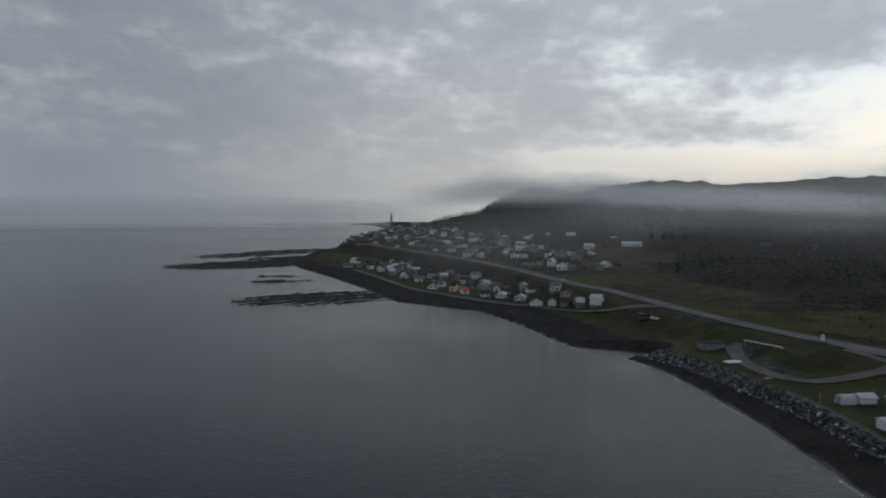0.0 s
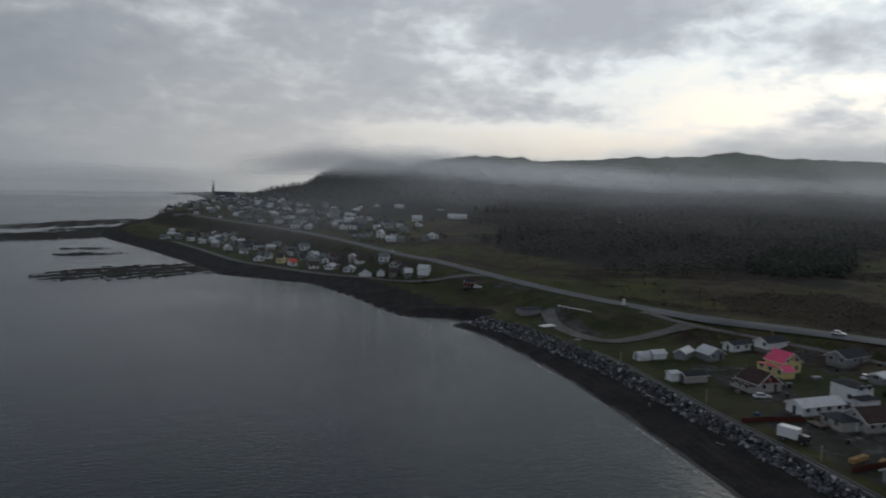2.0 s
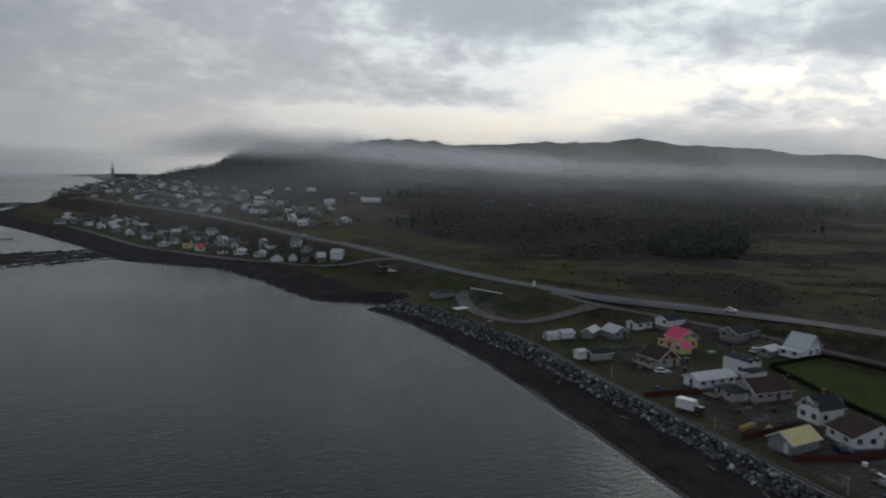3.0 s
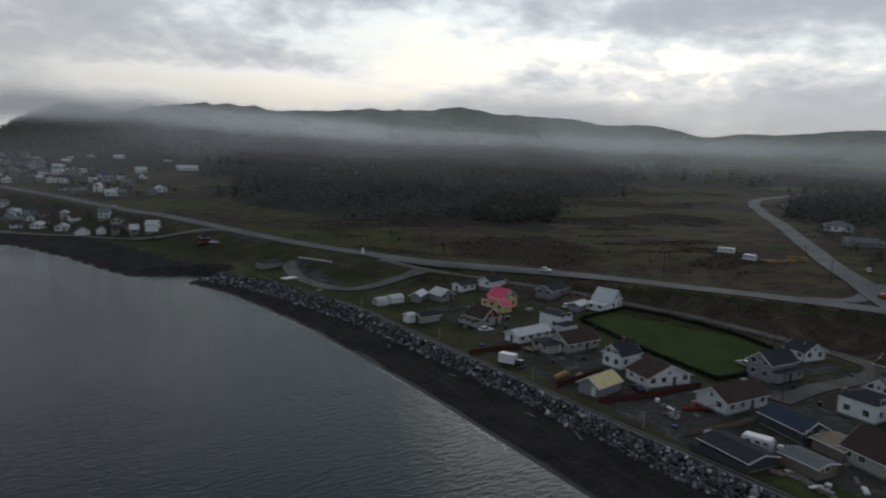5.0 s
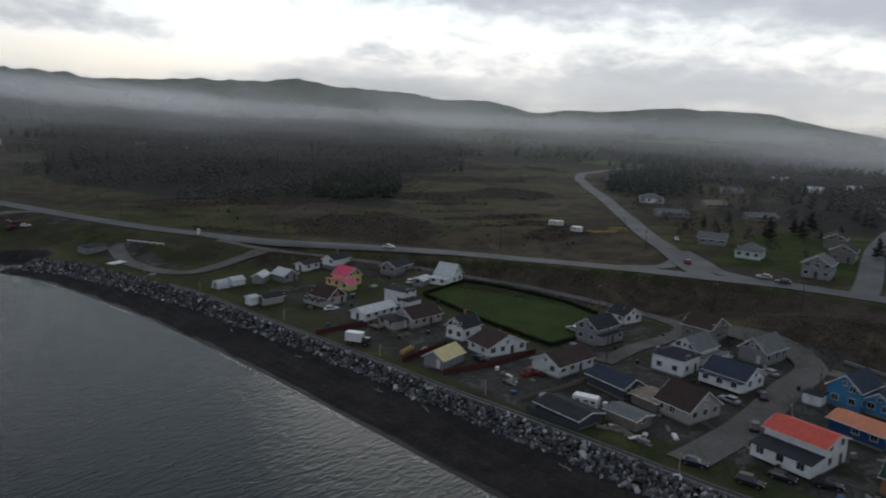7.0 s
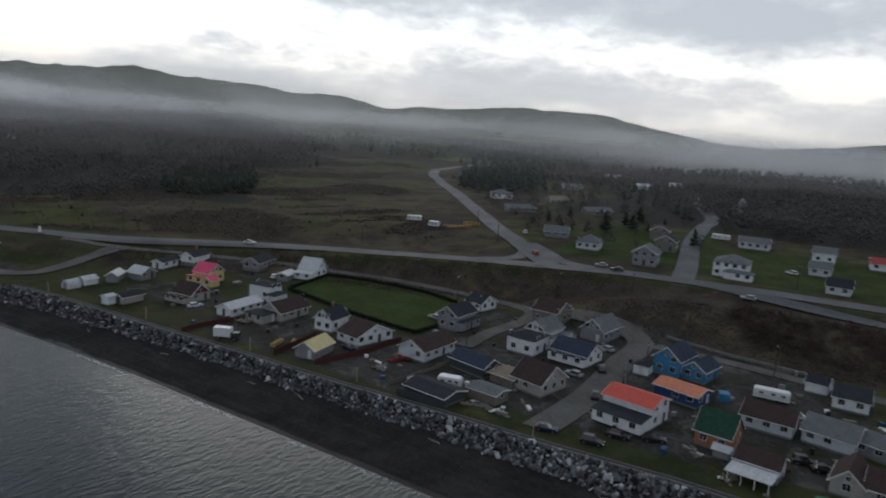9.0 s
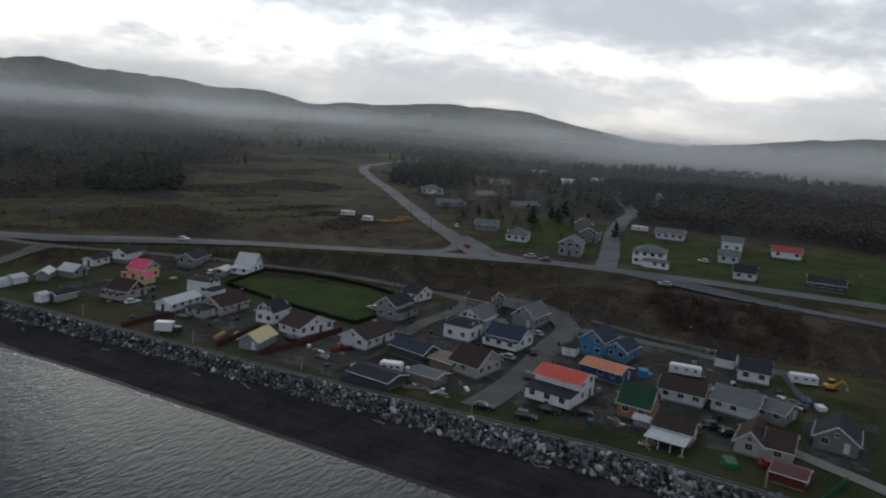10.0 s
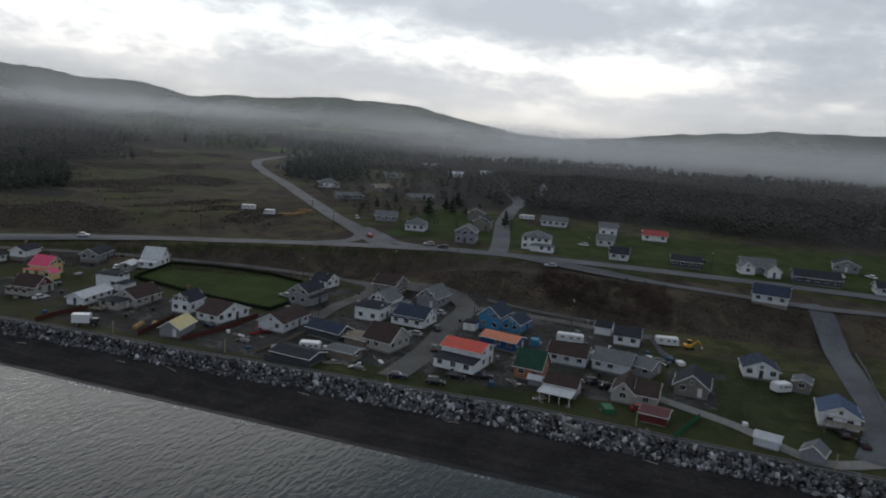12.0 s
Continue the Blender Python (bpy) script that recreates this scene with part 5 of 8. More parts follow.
cottage("pale house with brown shingle roof", -29, 766, 5, 6.0, 5.9, 4.4, 2.0, PALE_BLUE, BROWN_ROOF, 1)
cottage("pale house with grey shingle roof", 18, 746, 69, 8.6, 6.3, 2.6, 2.2, PALE_BLUE, GREY_ROOF, 1)
cottage("white house with grey shingle roof", 48, 698, 94, 7.0, 6.2, 2.6, 2.2, WHITE, GREY_ROOF, 1)
cottage("white house with white metal roof", -52, 910, 106, 6.2, 6.1, 2.6, 1.7, WHITE, WHITE_ROOF, 1)
cottage("white house with grey shingle roof", -83, 888, 8, 6.2, 6.7, 2.6, 1.5, WHITE, GREY_ROOF, 1)
cottage("white house with grey shingle roof", 25, 686, -11, 9.0, 5.7, 2.5, 1.7, WHITE, GREY_ROOF, 1)
cottage("beige house with grey shingle roof", -93, 987, 98, 6.6, 6.9, 4.4, 1.7, BEIGE, GREY_ROOF, 1)
GROUP = "houses of the lower village"
cottage("pale blue house with grey shingle roof", -138, 711, -3, 9.5, 5.6, 2.6, 1.9, PALE_BLUE, GREY_ROOF, 1)
cottage("grey house with grey shingle roof", -125, 703, 103, 7.7, 5.0, 2.6, 2.1, GREY_SIDING, GREY_ROOF, 1)
cottage("white house with slate blue roof", -111, 688, -3, 6.4, 5.8, 4.4, 2.0, WHITE, NAVY_ROOF, 2)
cottage("white house with brown shingle roof", -97, 661, 88, 7.2, 6.1, 4.4, 2.1, WHITE, BROWN_ROOF, 2)
cottage("white house with white metal roof", -90, 676, -12, 5.3, 7.0, 2.6, 1.8, WHITE, WHITE_ROOF, 1)
cottage("grey house with black shingle roof", -80, 662, 82, 6.8, 5.2, 4.4, 2.2, GREY_SIDING, BLACK_ROOF, 2)
cottage("grey house with white metal roof", -80, 620, -14, 5.7, 6.8, 4.4, 2.0, GREY_SIDING, WHITE_ROOF, 2)
cottage("pale blue house with white metal roof", -67, 593, 113, 7.7, 5.5, 2.6, 2.1, PALE_BLUE, WHITE_ROOF, 1)
cottage("grey house with grey shingle roof", -58, 600, 99, 6.7, 5.0, 2.6, 2.0, GREY_SIDING, GREY_ROOF, 1)
cottage("white house with grey shingle roof", -52, 563, 23, 5.9, 6.3, 2.6, 1.5, WHITE, GREY_ROOF, 1)
cottage("pale blue house with black shingle roof", -43, 591, 17, 9.3, 6.3, 4.4, 2.2, PALE_BLUE, BLACK_ROOF, 2)
cottage("grey house with brown shingle roof", -38, 556, 19, 5.0, 6.8, 2.6, 2.3, GREY_SIDING, BROWN_ROOF, 1)
cottage("white house with black shingle roof", -37, 509, 99, 7.5, 7.4, 2.6, 2.4, WHITE, BLACK_ROOF, 1)
cottage("white house with grey shingle roof", -31, 523, -17, 5.0, 6.1, 2.6, 2.2, WHITE, GREY_ROOF, 1)
cottage("yellow house with black shingle roof", -21, 494, -16, 5.2, 6.6, 4.4, 2.3, YELLOW, BLACK_ROOF, 2)
cottage("white house with red metal roof", -13, 478, 19, 5.0, 6.6, 2.6, 2.2, WHITE, ORANGE_ROOF, 1)
cottage("grey house with black shingle roof", -6, 504, 6, 5.0, 5.3, 2.6, 2.1, GREY_SIDING, BLACK_ROOF, 1)
cottage("brown house with black shingle roof", -11, 529, 79, 7.0, 5.0, 4.4, 2.1, TAN, BLACK_ROOF, 2)
cottage("grey house with grey shingle roof", -2, 497, -5, 5.0, 6.3, 2.6, 1.5, GREY_SIDING, GREY_ROOF, 1)
cottage("white house with brown shingle roof", 1, 462, 0, 6.6, 6.1, 2.6, 2.0, WHITE, BROWN_ROOF, 1)
cottage("white house with grey shingle roof", 9, 488, 86, 6.8, 5.1, 2.6, 1.5, WHITE, GREY_ROOF, 1)
cottage("cream house with brown shingle roof", 15, 469, 9, 5.5, 6.0, 2.6, 2.0, CREAM, BROWN_ROOF, 1)
cottage("pale blue house with white metal roof", 23, 441, 74, 7.1, 7.0, 2.6, 1.6, PALE_BLUE, WHITE_ROOF, 1)
cottage("white house with brown shingle roof", 30, 451, 14, 5.9, 5.6, 2.6, 2.2, WHITE, BROWN_ROOF, 1)
cottage("white house with black shingle roof", 31, 420, 91, 7.7, 7.7, 2.6, 2.3, WHITE, BLACK_ROOF, 1)
cottage("white house with grey shingle roof", 40, 415, 84, 6.7, 5.0, 2.6, 1.8, WHITE, GREY_ROOF, 1)
cottage("brown house with brown shingle roof", 47, 408, -24, 5.0, 6.1, 2.6, 1.6, TAN, BROWN_ROOF, 1)
cottage("brown house with white metal roof", 54, 398, -5, 5.0, 6.4, 2.6, 2.3, TAN, WHITE_ROOF, 1)
cottage("brown house with black shingle roof", 53, 408, 100, 7.8, 5.0, 2.6, 2.2, TAN, BLACK_ROOF, 1)
cottage("white house with white metal roof", 62, 390, -29, 6.7, 5.8, 4.4, 1.8, WHITE, WHITE_ROOF, 2)
cottage("white house with white metal roof", 2, 517, 21, 5.0, 5.6, 2.6, 1.7, WHITE, WHITE_ROOF, 1)
cottage("grey house with black shingle roof", 11, 501, 110, 6.6, 5.0, 2.6, 2.3, GREY_SIDING, BLACK_ROOF, 1)
cottage("grey house with brown shingle roof", -21, 575, 92, 7.0, 5.3, 3.9, 1.8, GREY_SIDING, BROWN_ROOF, 1)
cottage("brown house with grey shingle roof", 9, 500, -17, 7.5, 6.0, 2.4, 1.9, TAN, GREY_ROOF, 1)
cottage("beige house with white metal roof", -33, 589, 8, 7.6, 5.1, 2.4, 1.6, BEIGE, WHITE_ROOF, 1)
cottage("brown house with grey shingle roof", -67, 618, 100, 6.0, 5.4, 2.6, 1.8, TAN, GREY_ROOF, 1)
cottage("grey house with brown shingle roof", 16, 488, 6, 6.3, 5.3, 2.6, 1.4, GREY_SIDING, BROWN_ROOF, 1)
cottage("white house with grey shingle roof", 0, 515, 73, 5.5, 6.0, 2.4, 1.6, WHITE, GREY_ROOF, 1)
cottage("beige house with brown shingle roof", 49, 420, 66, 7.1, 6.2, 2.6, 1.7, BEIGE, BROWN_ROOF, 1)
cottage("brown house with black shingle roof", -50, 592, -5, 5.8, 5.1, 2.6, 1.5, TAN, BLACK_ROOF, 1)
cottage("white house with grey shingle roof", -0, 528, 96, 5.8, 5.6, 2.4, 1.4, WHITE, GREY_ROOF, 1)
cottage("pale house with grey shingle roof", 44, 435, -17, 6.5, 6.3, 3.9, 1.9, PALE_BLUE, GREY_ROOF, 1)
cottage("brown house with grey shingle roof", -127, 719, 21, 6.3, 5.4, 2.4, 1.5, TAN, GREY_ROOF, 1)
cottage("white house with white metal roof", -81, 679, 92, 6.6, 6.4, 2.6, 2.1, WHITE, WHITE_ROOF, 1)
cottage("beige house with grey shingle roof", -100, 693, 115, 7.5, 5.4, 2.4, 1.5, BEIGE, GREY_ROOF, 1)
cottage("white house with black shingle roof", -14, 538, -17, 7.9, 5.4, 3.9, 1.7, WHITE, BLACK_ROOF, 1)
cottage("brown house with grey shingle roof", -29, 606, 20, 7.9, 5.2, 2.6, 1.8, TAN, GREY_ROOF, 1)
cottage("white house with black shingle roof", -64, 669, -4, 6.6, 5.1, 2.4, 1.6, WHITE, BLACK_ROOF, 1)
cottage("white house with grey shingle roof", -6, 557, 16, 8.0, 6.0, 3.9, 1.8, WHITE, GREY_ROOF, 1)
cottage("white house with brown shingle roof", -138, 769, 19, 6.3, 6.5, 2.4, 1.8, WHITE, BROWN_ROOF, 1)
cottage("beige house with grey shingle roof", -38, 573, 88, 7.2, 6.4, 2.6, 2.2, BEIGE, GREY_ROOF, 1)
cottage("brown house with white metal roof", -146, 789, 15, 5.7, 6.0, 2.6, 2.1, TAN, WHITE_ROOF, 1)
cottage("beige house with white metal roof", 26, 464, 84, 7.6, 5.1, 3.9, 1.4, BEIGE, WHITE_ROOF, 1)
cottage("beige house with white metal roof", -140, 751, 11, 7.4, 5.5, 2.6, 1.8, BEIGE, WHITE_ROOF, 1)


def village_rows(seed, count, y0, y1, off0, off1, gap):
    """Small houses that fill the rows of a village beside the highway, none closer than gap to another."""
    rng = random.Random(seed)
    taken = [o.matrix_world.translation.xy[:] for o in scene.objects if o.get("category") == "house"]
    hy, hx = [r[1] for r in HIGHWAY], [r[0] for r in HIGHWAY]
    made = tries = 0
    while made < count and tries < 6000:
        tries += 1
        y = rng.uniform(y0, y1)
        x = float(np.interp(y, hy, hx)) + rng.uniform(off0, off1)
        h, s, d = land(np.array([x]), np.array([y]))
        if s[0] < 34 or abs(d[0]) < 13 or min(math.hypot(x - a, y - b) for a, b in taken) < gap:
            continue
        colour, wall = rng.choice((("white", WHITE), ("grey", GREY_SIDING), ("brown", TAN), ("beige", BEIGE), ("grey", GREY_SIDING)))
        cover, roof = rng.choice((("grey shingle", GREY_ROOF), ("black shingle", BLACK_ROOF), ("brown shingle", BROWN_ROOF), ("white metal", WHITE_ROOF)))
        cottage(f"small {colour} house with {cover} roof", x, y, rng.uniform(-20, 110), rng.uniform(6, 9.5), rng.uniform(5, 7), rng.choice((2.4, 2.6, 3.4)), rng.uniform(1.3, 2.2), wall, roof)
        taken.append((x, y))
        made += 1


GROUP = "houses of the upper village"
village_rows(3, 46, 700, 1240, 16, 120, 11)
GROUP = "houses of the lower village"
village_rows(4, 22, 430, 760, -70, -26, 9.5)


def church(x, y, rot):
    z = ground_z(x, y)
    c = thing("church", pose(x, y, z, 0, 0, rot), "grey stone church with a tall dark spire", "church")
    bm = prism(bmesh.new(), [(-6.5, -2), (6.5, -2), (6.5, 6), (0, 11.5), (-6.5, 6)], -2, 30)
    part("nave", bm, GREY_SIDING, c)
    bm = prism(bmesh.new(), roof_outline(6.5, 6.1, 11.6, 0.6, 0.3), -2.4, 30.5)
    part("roof", bm, BLACK_ROOF, c)
    bm = box(bmesh.new(), -4.5, 0, 5, 4.6, 4.6, 14)
    box(bm, -4.5, 0, 12.2, 5.0, 5.0, 0.5)
    box(bm, -4.5, 0, 13.6, 3.4, 3.4, 2.6)
    part("tower", bm, GREY_SIDING, c)
    bm = tube(bmesh.new(), (-4.5, 0, 14.8), (-4.5, 0, 32), 1.9, 0.12, 8)
    part("spire", bm, BLACK_ROOF, c)
    bm = box(bmesh.new(), -4.5, 0, 34, 0.14, 0.14, 2.2)
    box(bm, -4.5, 0, 34.3, 0.14, 1.1, 0.14)
    part("cross", bm, STEEL, c)
    for k in range(6):
        for s in (-1, 1):
            w = part("window", window_frame_mesh(1.2, 2.8), None, c, at=pose(2.5 + k * 4.7, s * 6.52, 3.6, 0, 0, 0 if s < 0 else 180))
            part("pane", pane_mesh(1.2, 2.8), None, w)


church(-158, 1238, 12)


def deck(label, x, y, rot, length, width, height, mat, rail=True):
    """A raised board deck on posts with a rail on three sides."""
    z = ground_z(x, y)
    d = thing("deck", pose(x, y, z, 0, 0, rot), label, "deck")
    n = int(length / 0.3)
    for k in range(n):
        part("plank", shared(("dp", width, mat.name), lambda: data_of("plank", box(bmesh.new(), 0, 0, 0, 0.27, width, 0.05), mat)), None, d, at=pose(-length / 2 + (k + 0.5) * length / n, 0, height))
    for sx in (-1, 0, 1):
        for sy in (-1, 1):
            top = height + (0.95 if rail else 0)
            part("post", box(bmesh.new(), sx * (length / 2 - 0.08), sy * (width / 2 - 0.08), top / 2 - 0.2, 0.12, 0.12, top + 0.4), mat, d)
    if rail:
        part("rail", box(bmesh.new(), 0, -width / 2 + 0.08, height + 0.95, length, 0.10, 0.08), mat, d)
        for sx in (-1, 1):
            part("rail", box(bmesh.new(), sx * (length / 2 - 0.08), 0, height + 0.95, 0.10, width - 0.3, 0.07), mat, d)


def scrap_heap(label, x, y, rot, length, width, count, seed):
    """Loose boards, poles and sheets thrown together."""
    rng = random.Random(seed)
    z = ground_z(x, y)
    p = thing("scrap_heap", pose(x, y, z, 0, 0, rot), label, "scrap heap")
    for k in range(count):
        size = (rng.uniform(0.8, 2.6), rng.uniform(0.12, 0.7), rng.uniform(0.05, 0.3))
        at = pose(rng.uniform(-0.5, 0.5) * length, rng.uniform(-0.5, 0.5) * width, size[2] / 2 + rng.uniform(0, 0.5), rng.uniform(-12, 12), rng.uniform(-10, 10), rng.gauss(0, 40))
        part("board", box(bmesh.new(), 0, 0, 0, *size), (WEATHERED, TRIM, GREY_SIDING, CONCRETE, WEATHERED)[rng.randrange(5)], p, at=at)


deck("raised board deck on posts before a blue-roofed house", 122.2, -49.4, 86, 7.5, 2.6, 2.2, WEATHERED)
deck("small board deck beside a flat-roofed wing", 115.2, 140.6, 93, 4.2, 2.4, 0.6, WEATHERED)
deck("red stained deck beside a white garage", 121.6, 90.5, 88, 5.0, 2.4, 0.5, FENCE_RED)
scrap_heap("heap of grey boards and scrap before a weathered shed", 109.2, 60.2, 84, 9, 2.4, 34, 3)
scrap_heap("heap of boards and sheets behind a weathered shed", 118.5, 63.5, 60, 4, 2.2, 16, 4)
scrap_heap("loose boards piled in a gravel yard", 113, 91, 30, 5, 3, 18, 5)
scrap_heap("timber and sheets piled between houses", 165.5, 67.5, 40, 6, 4, 26, 6)
scrap_heap("scrap and barrels beside a bungalow", 150.5, -11, 70, 7, 3, 24, 7)
scrap_heap("garden clutter beside a green-roofed cottage", 117.4, 20.2, 60, 3.5, 2, 14, 8)
scrap_heap("pale board pile beside the seawall path", 109.5, 12.5, 40, 3.2, 1.4, 8, 9)


# ---------------------------------------------------------------- vehicles
def car_paint(name, c):
    def build(n, pos, rnd):
        dust = n.noise(pos, 2.5, 4)
        return n.mix(n.step(dust, 0.45, 0.75, 0.0, 0.35), c, tuple(0.6 * v + 0.06 for v in c)), None
    return surface(name, build, 0.35, spec=0.3)


CAR_WHITE, CAR_BLACK = car_paint("white car paint", (0.62, 0.62, 0.63)), car_paint("black car paint", (0.015, 0.016, 0.018))
CAR_RED, CAR_GREY = car_paint("red car paint", (0.30, 0.025, 0.02)), car_paint("silver car paint", (0.30, 0.31, 0.32))
CAR_BLUE, YELLOW_PAINT = car_paint("blue car paint", (0.008, 0.018, 0.045)), car_paint("yellow machine paint", (0.60, 0.30, 0.02))
RUBBER = painted("black rubber", (0.02, 0.02, 0.021), 0.85)
LAMP_CLEAR, LAMP_RED = car_paint("headlight lens", (0.55, 0.56, 0.55)), car_paint("tail light lens", (0.30, 0.01, 0.01))
GREEN_PLASTIC = painted("green plastic", (0.02, 0.13, 0.06))
BLUE_PLASTIC = painted("blue tarpaulin", (0.022, 0.070, 0.150))


def wheel_meshes(r, w):
    def tyre():
        bm = tube(bmesh.new(), (0, -w / 2, 0), (0, w / 2, 0), r, r, 14)
        bmesh.ops.bevel(bm, geom=[e for e in bm.edges if len(e.link_faces) == 2 and any(len(f.verts) > 4 for f in e.link_faces)], offset=0.05, segments=1, affect="EDGES")
        return data_of("tyre", bm, RUBBER)

    def rim():
        return data_of("rim", tube(bmesh.new(), (0, -w / 2 - 0.01, 0), (0, w / 2 + 0.01, 0), r * 0.6, r * 0.6, 10), STEEL)
    return shared(("tyre", r, w), tyre), shared(("rim", r, w), rim)


def add_wheels(v, places, r=0.34, w=0.22):
    t, m = wheel_meshes(r, w)
    for x, y in places:
        wheel = part("wheel", t, None, v, at=pose(x, y, r))
        part("rim", m, None, wheel, "steel rim")


def car(label, x, y, rot, paint, kind="car", lift=0.0):
    """A car (or pickup, or van) along its own x."""
    z = ground_z(x, y) + lift
    v = thing("pickup" if kind == "pickup" else "car", pose(x, y, z, 0, 0, rot), label, "car")
    bm = bmesh.new()
    side = [(-2.2, 0.28), (2.2, 0.28), (2.28, 0.62), (2.1, 0.80), (1.15, 0.92), (-2.05, 0.95), (-2.25, 0.70)]
    verts = []
    for y_, k in ((-0.88, 0.97), (0.88, 0.97)):
        verts.append([bm.verts.new((px * k, y_, pz)) for px, pz in side])
    n = len(side)
    bm.faces.new(verts[0])
    bm.faces.new(verts[1][::-1])
    for k in range(n):
        bm.faces.new((verts[0][k], verts[1][k], verts[1][(k + 1) % n], verts[0][(k + 1) % n]))
    bmesh.ops.bevel(bm, geom=list(bm.edges), offset=0.07, segments=2, affect="EDGES")
    part("body", bm, paint, v)
    x0, x1, top = {"car": (-1.75, 0.95, 1.42), "suv": (-2.05, 1.0, 1.72), "pickup": (-0.35, 1.15, 1.75)}[kind]
    bm = bmesh.new()
    lo = [bm.verts.new((px, py, 0.9)) for px, py in ((x0, -0.82), (x1, -0.82), (x1, 0.82), (x0, 0.82))]
    hi = [bm.verts.new((px, py, top - 0.06)) for px, py in ((x0 + 0.35, -0.66), (x1 - 0.65, -0.66), (x1 - 0.65, 0.66), (x0 + 0.35, 0.66))]
    bm.faces.new(lo[::-1])
    bm.faces.new(hi)
    for k in range(4):
        bm.faces.new((lo[k], lo[(k + 1) % 4], hi[(k + 1) % 4], hi[k]))
    part("glazing", bm, GLASS, v, "dark side and front glass")
    bm = box(bmesh.new(), (x0 + x1 - 0.3) / 2, 0, top, x1 - x0 - 0.9, 1.36, 0.10, 0.94)
    part("roof", bm, paint, v)
    if kind == "pickup":
        bm = box(bmesh.new(), -1.3, 0, 0.97, 1.5, 1.45, 0.06)
        part("load_bed", bm, RUBBER, v, "black load bed")
    for s in (-1, 1):
        part("headlight", box(bmesh.new(), 2.2, s * 0.62, 0.68, 0.12, 0.34, 0.14), LAMP_CLEAR, v, "clear headlight")
        part("tail_light", box(bmesh.new(), -2.18, s * 0.66, 0.74, 0.12, 0.26, 0.16), LAMP_RED, v, "red tail light")
    add_wheels(v, [(1.4, -0.8), (1.4, 0.8), (-1.35, -0.8), (-1.35, 0.8)])
    return v


car("white hatchback parked on a gravel yard", 116, 162.5, -10, CAR_WHITE)
car("dark car parked on grass by the seawall", 108, 36.3, -80, CAR_BLACK, "suv")
car("dark car parked before a white house", 114, 33.5, -82, CAR_BLACK)
car("dark pickup parked beside a white house", 117, 27.5, -65, CAR_BLACK, "pickup")
car("dark car parked at the village street", 130, 44.5, 20, CAR_BLACK, "suv")
car("dark car parked by a house wall", 133, 42.3, 15, CAR_GREY)
car("silver car parked under a wall", 139, 53.5, 80, CAR_GREY)
car("dark car at the corner of the street", 146, 49.5, 30, CAR_BLACK, "suv")
car("silver car parked on the village street", 161, 54, 70, CAR_GREY)
car("dark blue car parked at the road edge", 107.5, 45.5, -75, CAR_BLUE)
car("blue car parked by a red fence", 118, 105, 70, CAR_BLUE)
car("red pickup parked before a garage", 119.5, 91, -10, CAR_RED, "pickup")
car("dark car parked behind a garage", 126, 2.8, -70, CAR_BLACK, "suv")
car("black car with open space round it", 125, -0.5, -60, CAR_BLACK)
car("red car parked by a beige house", 114.5, -8.7, -75, CAR_RED)
car("dark car parked before a blue roof", 121.5, -49.2, 10, CAR_BLACK)
car("dark pickup parked on the road's edge", 117.5, -52.2, 10, CAR_BLACK, "pickup")
car("white car parked on a lawn", 81.5, 341.5, -10, CAR_WHITE)
car("dark car parked on a lawn", 77, 345, 20, CAR_BLACK)
car("white car parked at a house", 155.5, 172, 30, CAR_WHITE)
car("dark car parked by a playing field", 154, 103.5, 80, CAR_GREY)
car("red car at the road junction", 226, 108, 40, CAR_RED, lift=0.28)
car("white car on the highway", 173.5, 205, -58, CAR_WHITE, lift=0.26)
car("dark car on the highway", 217.5, 73, 105, CAR_BLACK, lift=0.26)
car("dark car turning at the junction", 221, 80, 110, CAR_GREY, lift=0.26)
car("dark car on the side road", 212.5, 30, 97, CAR_GREY, lift=0.26)
car("white car parked at a pale house", 262, 131, 30, CAR_WHITE, lift=0.05)
car("white car parked at a garage", 262, -72, 60, CAR_WHITE)
car("silver car parked at a garage", 268, -84, 30, CAR_WHITE)
car("white car on the far highway", 51, 457, 110, CAR_WHITE, lift=0.26)
car("dark car parked by the lane", 258, -22, 60, CAR_BLACK)
car("white car parked on a lawn", 262, 25, 70, CAR_WHITE)


